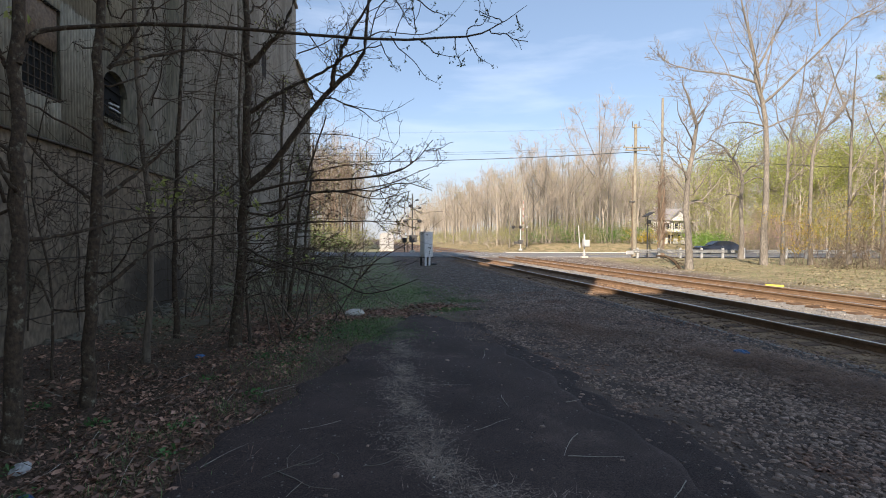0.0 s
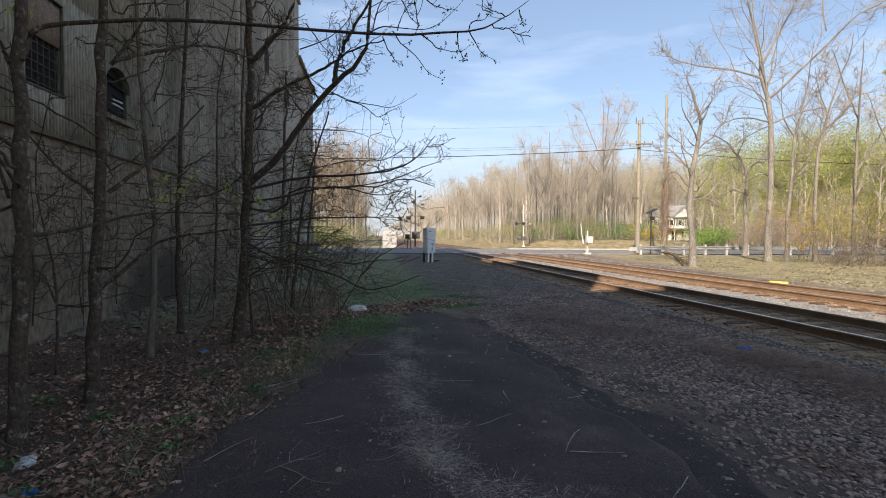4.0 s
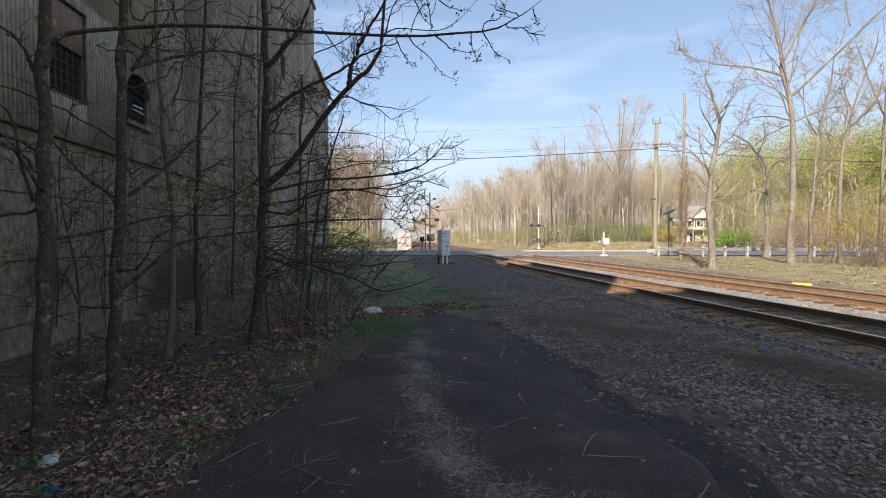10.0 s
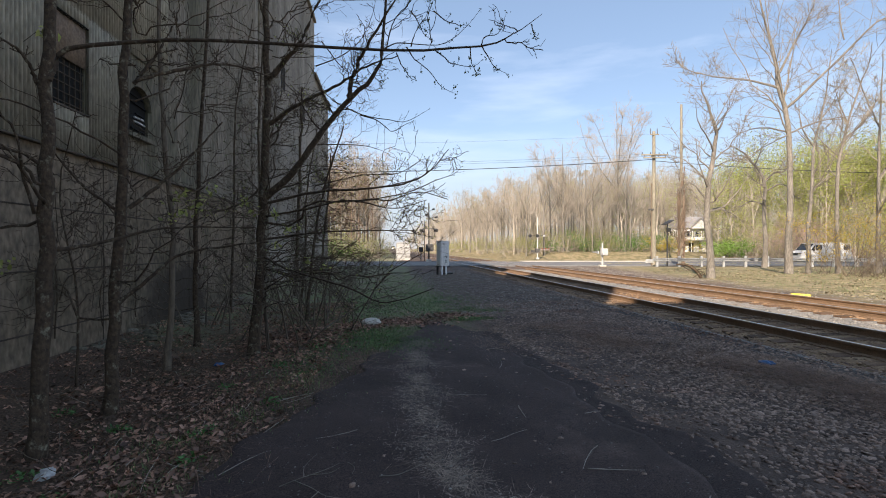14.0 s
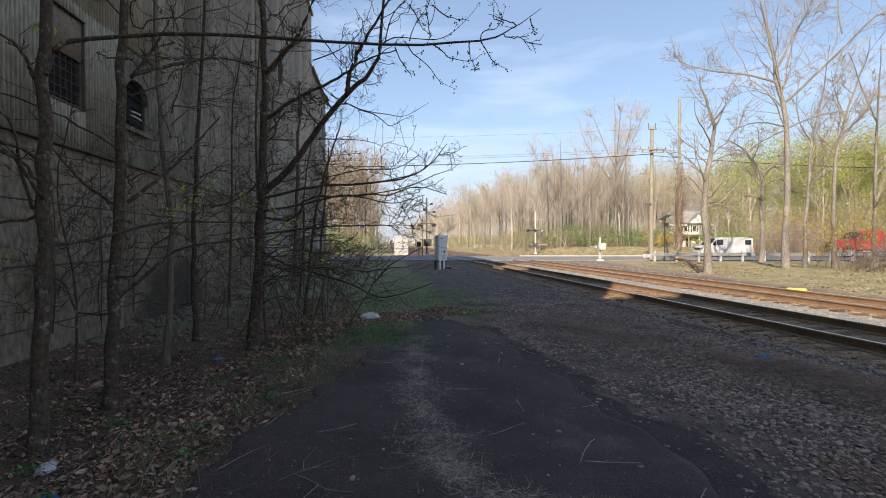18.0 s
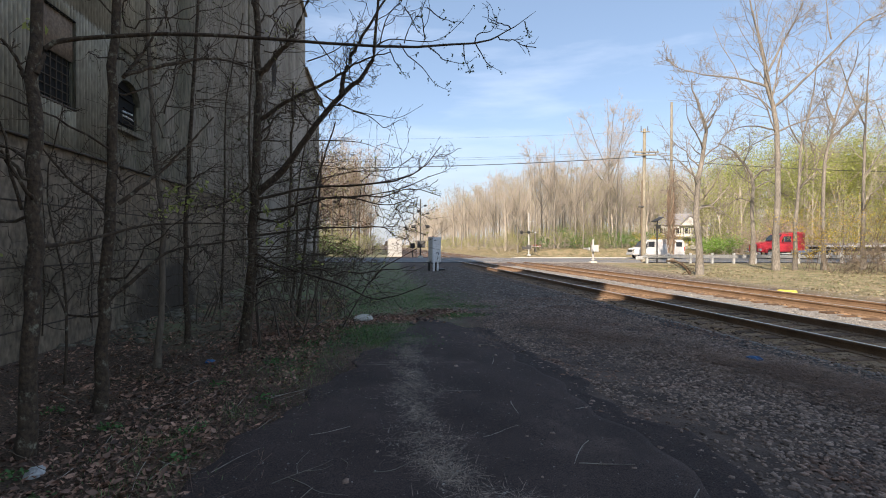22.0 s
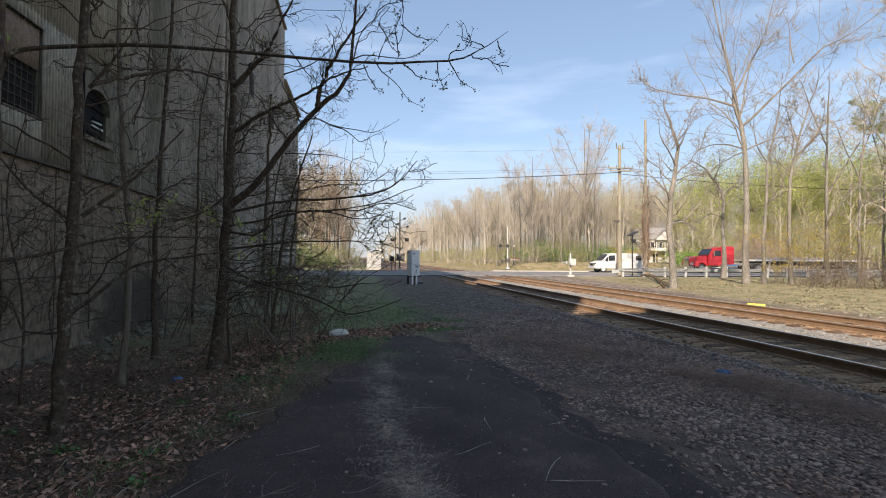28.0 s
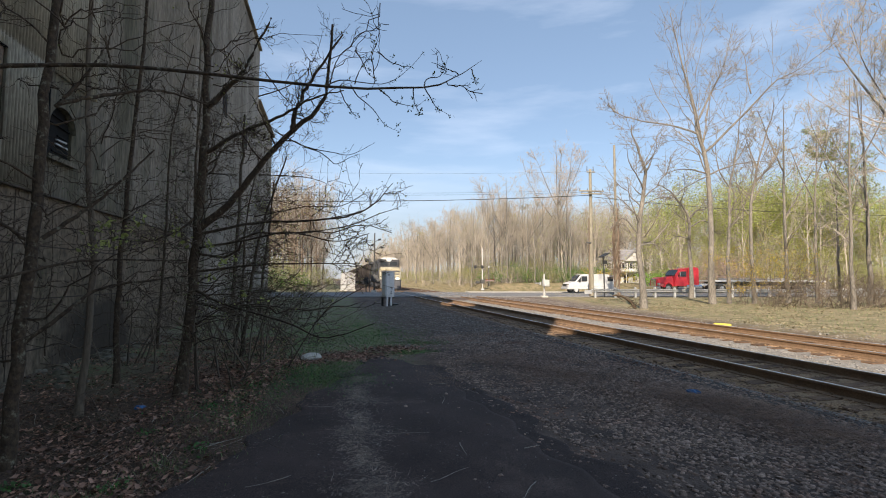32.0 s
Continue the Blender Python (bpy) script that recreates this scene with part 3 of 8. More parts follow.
# road, its concrete edge and the verge strip
def strip(name, v0, v1, z, material, label, s0=-140, s1=220, thick=0.25, kind="structure", cat="road"):
    bm = bmesh.new()
    n = 40
    S = np.linspace(s0, s1, n)
    rows = [[bm.verts.new(road_at(s, v, zz)) for v, zz in ((v0, z - thick), (v0, z), (v1, z), (v1, z - thick))] for s in S]
    for a, b in zip(rows, rows[1:]):
        for k in range(3):
            bm.faces.new((a[k], b[k], b[k + 1], a[k + 1]))
    bmesh.ops.recalc_face_normals(bm, faces=bm.faces)
    return tagged(part(name, bm, material), label, cat, kind=kind)


strip("road", -4.3, 8.2, 0.215, M_ROAD, "grey asphalt road over the level crossing")
strip("pavement", 8.25, 10.0, 0.27, M_CONC, "pale concrete strip along the road", 4.5, 200, 0.3, cat="pavement")
strip("road_line", 1.88, 2.12, 0.221, M_YEL, "faded yellow centre line on the road", 12, 180, 0.002, cat="road line")
strip("road_line", -3.85, -3.72, 0.221, M_WHITE, "white edge line on the road", -60, 180, 0.002, cat="road line")

# ---- the two railway tracks ----
RAILHEAD = 0.25


def rail_outline(x):
    return [(x - 0.075, 0.085), (x + 0.075, 0.085), (x + 0.075, 0.097), (x + 0.012, 0.115), (x + 0.012, 0.205), (x + 0.036, 0.215), (x + 0.036, 0.243),
            (x + 0.028, 0.25), (x - 0.028, 0.25), (x - 0.036, 0.243), (x - 0.036, 0.215), (x - 0.012, 0.205), (x - 0.012, 0.115), (x - 0.075, 0.097)]


def track(x0, label, seed):
    t = thing("railway_track", pose(0, 0, 0), label, "railway track", "railway tracks", "structure")
    for x in (x0, x0 + 1.505):
        bm = prism([(p, z) for p, z in rail_outline(x)], -60, 1300, "y")
        r = part("rail", bm, M_RAIL, t, "rust-brown steel rail with a bright running edge")
        part("rail_head", prism([(x - 0.026, 0.2495), (x + 0.026, 0.2495), (x + 0.024, 0.253), (x - 0.024, 0.253)], -60, 1300, "y"), M_RAILTOP, r, "worn shiny rail head")
    rng = np.random.default_rng(seed)
    tie_me = [bpy.data.meshes.new("tie") for _ in range(3)]
    for k, me in enumerate(tie_me):
        bm = box(0, 0, 0, 2.6, 0.23, 0.16, 0.012)
        for v in bm.verts:
            v.co += Vector(rng.normal(size=3) * 0.006)
        bm.to_mesh(me)
        bm.free()
        me.materials.append(M_TIE)
    plate = bpy.data.meshes.new("tie_plate")
    bm = box(0, 0, 0, 0.34, 0.19, 0.02, 0.004)
    for sx, sy in ((-0.1, 0.05), (0.1, -0.05)):
        rod((sx, sy, 0), (sx, sy, 0.035), 0.016, sides=6, bm=bm)
    bm.to_mesh(plate)
    bm.free()
    plate.materials.append(M_RAIL)
    n_ties = 150
    for k in range(n_ties):
        y = -3 + k * 0.52
        v = (np.array([x0 + 0.75, y]) - ROAD_C) @ ROAD_V
        if -5.0 < v < 9.0:
            continue
        tie = part("tie", tie_me[k % 3], None, t, at=pose(x0 + 0.7525 + rng.normal() * 0.03, y, 0.012 + rng.normal() * 0.004, 0, 0, rng.normal() * 0.8))
        if k < 70:
            for dx in (-0.7525, 0.7525):
                part("tie_plate", plate, None, tie, at=pose(dx, 0, 0.085))
    far = bmesh.new()
    for k in range(300):
        box(x0 + 0.7525, 76 + k * 0.6, 0.012, 2.6, 0.23, 0.16, bm=far)
    tagged(part("far_ties", far, M_TIE, t), kind="stuff")
    return t


track(7.20, "rusty railway track on wooden ties, nearer the mill", 3)
track(11.25, "rusty sunlit railway track on wooden ties", 4)


def bed(name, x0, x1, z, material, label, y0=-60, y1=1300):
    xs_ = np.linspace(x0, x1, 9)
    ys_ = np.concatenate([np.linspace(y0, -4, 12), np.arange(-3.5, 40, 0.5), np.linspace(40, y1, 90)])
    crown = lambda X, Y: z - 0.16 * (np.abs(X - (x0 + x1) / 2) > (x1 - x0) / 2 - 0.02)
    return tagged(part(name, mesh(name, *sheet(xs_, ys_, crown), True), material), label, "ballast", kind="structure")


bed("ballast_bed", 5.7, 14.4, 0.062, M_BALL, "pale grey crushed-stone ballast under the tracks")
bed("ballast_shoulder", 5.72, 6.35, 0.068, M_GRAV, "dark gravel shoulder beside the nearer track")
bed("ballast_rust", 6.3, 9.25, 0.080, M_RUSTB, "rust-stained ballast between the rails")
bed("ballast_rust", 10.75, 13.3, 0.080, M_RUSTB, "rust-stained ballast between the rails")


def stones(name, n, x0, x1, y0, y1, size, material, label, seed, near=1.0, zf=None, keep=None):
    """Scattered broken stones, one joined object."""
    rng = np.random.default_rng(seed)
    X = rng.uniform(x0, x1, n)
    Y = y0 + (y1 - y0) * rng.uniform(0, 1, n) ** near
    if keep:
        k = keep(X, Y)
        X, Y, n = X[k], Y[k], int(k.sum())
    Z = (zf or soft_z)(X, Y)
    S = size * np.minimum(rng.lognormal(0, 0.5, n), 2.3)
    base_v = np.array([(-1, -1, -0.6), (1, -1, -0.6), (1, 1, -0.6), (-1, 1, -0.6), (-0.7, -0.8, 0.6), (0.8, -0.6, 0.7), (0.6, 0.8, 0.5), (-0.8, 0.7, 0.7)])
    base_f = np.array([(0, 1, 5, 4), (1, 2, 6, 5), (2, 3, 7, 6), (3, 0, 4, 7), (4, 5, 6, 7)])
    B = base_v[None] * rng.uniform(0.6, 1.25, (n, 8, 3)) * np.array([1, 0.78, 0.42])
    a, tilt = rng.uniform(0, 6.28, n), rng.normal(0, 0.35, n)
    B = np.stack([B[..., 0], B[..., 1] * np.cos(tilt)[:, None] - B[..., 2] * np.sin(tilt)[:, None], B[..., 1] * np.sin(tilt)[:, None] + B[..., 2] * np.cos(tilt)[:, None]], -1)
    c, s = np.cos(a)[:, None], np.sin(a)[:, None]
    B = np.stack([B[..., 0] * c - B[..., 1] * s, B[..., 0] * s + B[..., 1] * c, B[..., 2]], -1) * S[:, None, None] * 0.5
    V = B + np.stack([X, Y, Z + 0.08 * S], -1)[:, None]
    F = base_f[None] + np.arange(n)[:, None, None] * 8
    return tagged(part(name, mesh(name, V.reshape(-1, 3), F.reshape(-1, 4)), material), label, "stones", kind="stuff")


off_lane = lambda X, Y: ((X > lane_edges(Y)[1] + 0.34 + 0.05 * np.sin(3 * Y)) | (np.sin(37 * X + 53 * Y) > 0.8)) & (np.sin(1.1 * X + 0.6 * Y) + np.sin(2.3 * X - 0.9 * Y + 1) + 0.8 * np.sin(3.7 * Y + X) + np.sin(9.1 * X + 7.3 * Y) > -3.1)
path_x = lambda Y: np.interp(Y, [2.0, 3.6, 5.2, 7.8, 12.2], [2.75, 2.85, 2.95, 3.05, 2.8])
off_path = lambda X, Y: off_lane(X, Y) & ((np.abs(X - path_x(Y)) > 0.34 + 0.12 * np.sin(2.3 * Y) + 0.10 * np.sin(6.1 * Y + X)) | (np.sin(91 * X + 57 * Y) > 0.35))
stones("gravel", 42000, 2.2, 5.9, 1.6, 14, 0.0265, M_STONE, "loose grey gravel beside the lane", 11, 1.5, keep=off_path)
stones("gravel", 5000, 2.2, 5.9, -3, 1.9, 0.024, M_STONE, "loose grey gravel behind, beside the lane", 22, 1.0, keep=off_lane)
stones("gravel", 16000, 1.6, 6.0, 12, 34, 0.028, M_STONE2, "loose grey gravel beside the track", 12, 1.3)
stones("ballast_stones", 6500, 9.3, 10.7, 2, 40, 0.024, M_BALLS, "pale crushed stone between the tracks", 13, 1.5, lambda X, Y: 0.066 + 0 * X)
stones("ballast_stones", 8000, 5.75, 6.55, 1.5, 36, 0.026, M_STONE, "grey crushed stone beside the track", 14, 1.5, lambda X, Y: 0.073 + 0 * X)
stones("ballast_stones", 6000, 13.0, 16.5, 3, 40, 0.03, M_BALLS, "pale crushed stone past the far track", 15, 1.2, lambda X, Y: np.where(X < 14.3, 0.066, soft_z(X, Y)))
stones("rusty_stones", 8000, 6.45, 9.15, 2, 40, 0.036, M_RUSTS, "rust-stained crushed stone between rails", 16, 1.4, lambda X, Y: 0.084 + 0 * X)
stones("rusty_stones", 7000, 10.9, 13.2, 2, 40, 0.036, M_RUSTS, "rust-stained crushed stone between rails", 17, 1.4, lambda X, Y: 0.084 + 0 * X)

stones("gravel", 7000, 14.4, 20.5, 20, 38, 0.03, M_STONE2, "pale grey gravel between track and road", 20, 1.0, None, lambda X, Y: X < 15.0 + 0.16 * (Y - 16) + 1.2)
stones("rubble", 420, -4.72, -3.7, 7.5, 15, 0.10, M_WALL, "broken concrete rubble along the mill's foot", 21, 1.0, None, lambda X, Y: X < -4.2 + 0.3 * np.sin(3 * Y))
# crossing panels where the road meets the rails
for x0 in (7.20, 11.25):
    pn = thing("crossing_panel", pose(x0 + 0.7525, ROAD_C[1] + 2.0 + (x0 + 0.75 - ROAD_C[0]) * math.tan(ROAD_A), 0, 0, 0, 0), "dark rubber and asphalt crossing surface between rails", "crossing panel", "crossing panels", "structure")
    part("panel", box(0, 0, 0.17, 1.36, 13.0, 0.14, 0.01), M_ROAD, pn)
    for sx in (-1.15, 1.15):
        part("panel", box(sx, 0, 0.17, 0.66, 13.0, 0.14, 0.01), M_ROAD, pn)

# ---- the mill ----
WX = -4.8
mill = thing("mill_building", pose(0, 0, 0), "tall derelict grey concrete mill with corrugated sheet cladding", "building", kind="structure")
ROOF = [(-45, 17.9), (-12.2, 17.6), (-8.5, 13.9), (-6.6, 13.9), (-6.5, 17.4), (3.0, 17.2), (6.5, 14.6), (9.4, 14.5), (9.5, 17.3), (32.0, 16.8)]


part("rear_mass", prism([(-45, -0.2), (32, -0.2)] + ROOF[::-1], WX - 16, WX - 0.30), M_WALL, mill)
# front wall in bays, with the openings cut through
def wall_bay(y0, y1, z0, z1, material, holes=(), name="wall", x=WX):
    """A wall slab 0.3 thick on the face x, with rectangular holes (y0, y1, z0, z1)."""
    ysn = sorted({y0, y1, *(h for hole in holes for h in hole[:2])})
    zsn = sorted({z0, z1, *(h for hole in holes for h in hole[2:])})
    for a, b in zip(ysn, ysn[1:]):
        for c, d in zip(zsn, zsn[1:]):
            cy, cz = (a + b) / 2, (c + d) / 2
            if not any(h[0] < cy < h[1] and h[2] < cz < h[3] for h in holes):
                part(name, box(x - 0.15, cy, cz, 0.3, b - a, d - c), material, mill)


WIN1 = (9.27, 10.12, 3.9, 4.85)
WIN2 = (22.1, 23.05, 9.15, 10.3)
WIN3 = (27.3, 28.4, 9.1, 10.0)
SHUT = (7.36, 8.11, 3.84, 4.58)
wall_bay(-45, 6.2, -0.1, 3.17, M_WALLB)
wall_bay(-45, 6.2, 3.17, 13.8, M_WALL)
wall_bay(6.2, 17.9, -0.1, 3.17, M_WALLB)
wall_bay(6.2, 17.9, 3.17, 14.4, M_WALL, (WIN1, SHUT))
wall_bay(17.9, 32, -0.1, 16.7, M_WALL2, (WIN2, WIN3))
for a, b in ((-45, -11.5), (-6.45, 3.0), (9.55, 17.9)):
    part("wall", box(WX - 0.15, (a + b) / 2, 15.4, 0.3, b - a, 2.8), M_WALL, mill)
part("wall", box(WX - 0.2, 19.0, 8.0, 0.5, 1.5, 17.0, 0.03), M_WALL, mill, "green-stained concrete pier")
part("wing", box(WX - 7.2, 36.1, 6.6, 14.2, 8.2, 13.6, 0.03), M_WALL2, mill, "lower concrete wing by the road")
part("roof_edge", box(WX - 0.1, 20.8, 16.85, 0.5, 22.4, 0.16, 0.02), M_WALL2, mill)
part("roof_edge", box(WX - 0.1, 36.1, 13.45, 0.5, 8.3, 0.14, 0.02), M_WALL2, mill)
# joints of the concrete lifts
for zc in (0.55, 1.40, 2.30):
    part("wall_joint", box(WX + 0.002, 2.9, zc, 0.012, 20, 0.022, 0.004), M_STAIN, mill)
for yc in (5.1, 8.62, 12.1):
    part("wall_joint", box(WX + 0.002, yc, 1.55, 0.012, 0.018, 3.2, 0.004), M_STAIN, mill)


def corrugated(y0, y1, z0, z1, x, pitch=0.076, depth=0.058):
    """One corrugated sheet, 4 mm thick, its waves in step with its neighbours'."""
    n = max(4, int((y1 - y0) / pitch * 8))
    y = np.linspace(y0, y1, n)
    xo = x + depth * 0.5 * (1 + np.cos(2 * np.pi * y / pitch))
    V = np.concatenate([np.stack([xo - k, y, np.full(n, z)], -1) for k in (0, 0.004) for z in (z0, z1)])
    i = np.arange(n - 1)
    F = np.concatenate([np.stack([i, i + 1, n + i + 1, n + i], -1), np.stack([2 * n + i + 1, 2 * n + i, 3 * n + i, 3 * n + i + 1], -1), np.stack([i + 1, i, 2 * n + i, 2 * n + i + 1], -1)])
    return mesh("sheet", V, F, True)


def clad(y0, y1, z0, z1, x):
    """A sheet, cut round the shuttered opening where it meets it."""
    h0, h1, g0, g1 = SHUT[0] - 0.02, SHUT[1] + 0.02, SHUT[2] - 0.03, 5.2
    if y1 <= h0 or y0 >= h1 or z0 > g1:
        part("sheet", corrugated(y0, y1, z0, z1, x), M_CORR, mill)
        return
    for a, b, c, d in ((y0, min(y1, h0), z0, z1), (max(y0, h1), y1, z0, z1), (max(y0, h0), min(y1, h1), z0, g0), (max(y0, h0), min(y1, h1), g1, z1)):
        if b - a > 0.02 and d - c > 0.02:
            part("sheet", corrugated(a, b, c, d, x), M_CORR, mill)


k = 0
for c, d, end in ((3.20, 5.44, 9.16), (5.40, 8.0, 10.9), (7.95, 10.4, 10.9), (10.35, 12.6, 10.9)):
    for a in np.arange(-3.0, end, 0.684):
        clad(a, min(a + 0.70, end), c, d, WX + 0.004 + 0.005 * (k % 2))
        k += 1
part("ledge", box(WX + 0.03, 4.6, 3.175, 0.10, 15.6, 0.03, 0.008), M_RUSTSH, mill, "thin rusty ledge under the cladding")
part("ledge", box(WX + 0.012, 14.9, 3.175, 0.03, 5.0, 0.03, 0.008), M_STAIN, mill)
# shuttered opening: rusty sheet above, barred dark panel below
part("shutter", corrugated(7.35, 8.12, 4.57, 5.21, WX + 0.010, 0.15, 0.012), M_RUSTW, mill, "rust-red patch sheet over the opening")
part("lintel", box(WX + 0.035, 7.735, 5.215, 0.07, 0.80, 0.025, 0.006), M_DARK, mill)
# the opening's darkness is put into this panel's near-black colour
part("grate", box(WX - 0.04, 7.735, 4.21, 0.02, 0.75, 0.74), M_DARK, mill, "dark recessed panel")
for k in range(6):
    part("bar", box(WX - 0.022, 7.42 + 0.126 * k, 4.21, 0.018, 0.016, 0.74), M_STAIN, mill)
for k in range(5):
    part("bar", box(WX - 0.018, 7.735, 3.92 + 0.14 * k, 0.02, 0.75, 0.014), M_STAIN, mill)
part("sill", box(WX + 0.03, 7.735, 3.825, 0.09, 0.80, 0.03, 0.006), M_RUSTSH, mill)
part("hinge_plate", box(WX + 0.05, 9.19, 4.45, 0.10, 0.03, 1.25, 0.006), M_DARK, mill, "dark edge plate of the cladding")
# the arched window
wnd = part("window_surround", prism([(9.22, 3.82), (10.17, 3.82), (10.17, 3.9), (9.22, 3.9)], WX - 0.05, WX + 0.11), M_WALL, mill)
arch = bmesh.new()
for s in (-1, 1):
    pts = [(9.695 + s * 0.426, 4.45), (9.695 + s * 0.426, 4.86)] + [(9.695 + s * 0.426 * math.cos(u), 4.45 + 0.38 * math.sin(u)) for u in np.linspace(math.pi / 2, 0.05, 8)]
    prism(pts, WX - 0.2, WX + 0.07, bm=arch)
part("arch", arch, M_WALL, mill)
# panel close behind the face; the unlit inside is painted in its colour
part("window_dark_panel", box(WX - 0.06, 9.695, 4.4, 0.02, 0.88, 1.0), M_DARK, mill)
for z, y, w in ((4.02, 9.8, 0.5), (4.17, 9.86, 0.40), (4.26, 9.84, 0.34), (4.33, 9.86, 0.3), (4.52, 9.7, 0.8), (4.66, 9.7, 0.6)):
    part("slat", box(WX - 0.03, y, z, 0.03, w, 0.03, 0.004, turn=Matrix.Rotation(radians(4 * math.sin(40 * z)), 4, "X")), M_STEEL if 4.15 < z < 4.3 else M_DARK, mill, "broken louvre slat")
for nm, h in (("a", WIN2), ("b", WIN3)):
    part("window_dark_panel", box(WX - 0.025, (h[0] + h[1]) / 2, (h[2] + h[3]) / 2, 0.03, h[1] - h[0] + 0.05, h[3] - h[2] + 0.05), M_DARK, mill)
    for q in (0.33, 0.66):
        part("slat", box(WX - 0.012, h[0] + (h[1] - h[0]) * q, (h[2] + h[3]) / 2, 0.03, 0.04, h[3] - h[2]), M_RUSTSH, mill)
# dark brown patch in the concrete at the wall's foot, with a ragged outline
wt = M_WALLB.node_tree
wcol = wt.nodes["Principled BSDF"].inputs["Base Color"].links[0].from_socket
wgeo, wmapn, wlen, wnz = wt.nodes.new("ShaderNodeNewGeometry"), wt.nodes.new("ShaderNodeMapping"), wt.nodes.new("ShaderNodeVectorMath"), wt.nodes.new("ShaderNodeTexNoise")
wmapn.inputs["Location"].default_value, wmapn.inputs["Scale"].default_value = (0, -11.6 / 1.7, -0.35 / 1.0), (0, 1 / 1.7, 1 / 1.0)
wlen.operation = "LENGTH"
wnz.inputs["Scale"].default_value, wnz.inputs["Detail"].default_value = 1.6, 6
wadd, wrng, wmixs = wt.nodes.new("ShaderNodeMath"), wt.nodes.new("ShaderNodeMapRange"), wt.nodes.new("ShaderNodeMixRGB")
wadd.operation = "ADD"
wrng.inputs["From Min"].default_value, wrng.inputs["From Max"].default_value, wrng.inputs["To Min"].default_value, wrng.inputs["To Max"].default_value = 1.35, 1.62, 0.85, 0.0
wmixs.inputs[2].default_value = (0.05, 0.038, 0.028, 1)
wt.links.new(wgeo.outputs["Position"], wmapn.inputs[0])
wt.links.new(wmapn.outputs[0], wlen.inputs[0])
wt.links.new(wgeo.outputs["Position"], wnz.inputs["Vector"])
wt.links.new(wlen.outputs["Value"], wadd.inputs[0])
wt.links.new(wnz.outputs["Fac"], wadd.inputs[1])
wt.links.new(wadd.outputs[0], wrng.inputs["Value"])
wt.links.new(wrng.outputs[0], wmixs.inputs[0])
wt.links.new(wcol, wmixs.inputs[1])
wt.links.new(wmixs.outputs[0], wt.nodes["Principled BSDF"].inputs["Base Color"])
# bare vines climbing the concrete
vn = thing("wall_vine", pose(0, 0, 0), "thin dark bare vine stems clinging to the concrete", "vine")
vnr = np.random.default_rng(711)
VL = [[(7.40, 0.4), (7.44, 1.15), (7.38, 1.6), (7.43, 2.1), (7.36, 2.7)], [(7.50, 0.95), (7.60, 1.15), (7.78, 1.27), (8.1, 1.24), (8.28, 1.0), (8.23, 0.6)],
      [(8.55, 0.4), (8.5, 0.9), (8.62, 1.5), (8.52, 2.2)], [(9.6, 0.4), (9.55, 1.2), (9.7, 2.0), (9.6, 3.1)], [(6.2, 0.4), (6.25, 1.0), (6.1, 1.5), (6.3, 2.3)],
      [(17.4, 0.3), (17.5, 3), (17.3, 6), (17.6, 9)], [(18.2, 0.3), (18.0, 2.5), (18.3, 5), (18.1, 8)], [(16.2, 0.3), (16.4, 2.5), (16.1, 4.6), (16.5, 6.4)]]
VQ = np.array([smooth_line([(WX + 0.03 + (0.08 if y > 17.9 else 0.0), y, z) for y, z in l], 18) for l in VL])
VQ[:, 1:, 1:] += np.cumsum(vnr.normal(0, 0.012, VQ[:, 1:, 1:].shape), axis=1)
VW = np.tile(np.linspace(0.011, 0.004, 18), (len(VQ), 1))
for k in range(len(VQ)):
    part("vine_stem", mesh("vine_stem", *tubes(VQ[k:k + 1], VW[k:k + 1], 5), True), M_BARKD, vn)
VS, VSR = sprout(VQ, VW, 14, vnr, 0.12, 0.1, 1, (40, 80), 0.05, 6, 0.6, 0.5, 0.003)
VS[..., 0] = WX + 0.04 + np.abs(VS[..., 0] - WX - 0.04) * 0.4
tagged(part("tendril_web", mesh("tendril_web", *tubes(VS, VSR, 3)), M_BARKD, vn), kind="stuff")

# ---- trackside things ----
def signal_box():
    t = thing("relay_case", pose(3.62, 30.0, 0.02, 0, 0, 20), "tall white metal relay case on two posts beside the track", "relay case")
    part("body", box(0, 0, 1.36, 0.6, 0.62, 1.58, 0.015), M_CASE, t)
    part("door", box(0, -0.32, 1.36, 0.54, 0.03, 1.46, 0.008), M_CASE, t)
    part("hinge_side", box(-0.31, 0, 1.36, 0.02, 0.55, 1.46, 0.005), M_CASE, t)
    part("roof", box(0, 0, 2.17, 0.66, 0.68, 0.05, 0.012), M_CASE, t)
    part("latch", box(0.02, -0.345, 1.18, 0.14, 0.03, 0.05, 0.006), M_BLACK, t, "dark latch")
    part("handle", box(0.10, -0.35, 1.13, 0.04, 0.04, 0.14, 0.006), M_BLACK, t)
    for k in range(2):
        part("padlock", box(0.05, -0.345, 0.80 + 0.12 * k, 0.08, 0.03, 0.05, 0.006), M_BLACK, t)
    part("vent", box(-0.12, -0.34, 1.98, 0.14, 0.02, 0.06, 0.004), M_BLACK, t)
    part("base_skid", box(0, 0, 0.53, 0.7, 0.7, 0.06, 0.01), M_BLACK, t)
    for x, y in ((-0.22, -0.30), (0.06, -0.30), (-0.26, 0.25), (0.26, 0.25)):
        part("post", box(x, y, 0.27, 0.11, 0.11, 0.62 if y < 0 else 0.54, 0.01), M_CASE if y < 0 else M_BLACK, t, "pale concrete post")
    part("footing", box(0.35, 0, 0.08, 0.6, 0.4, 0.12, 0.02), M_BLACK, t)
    return t


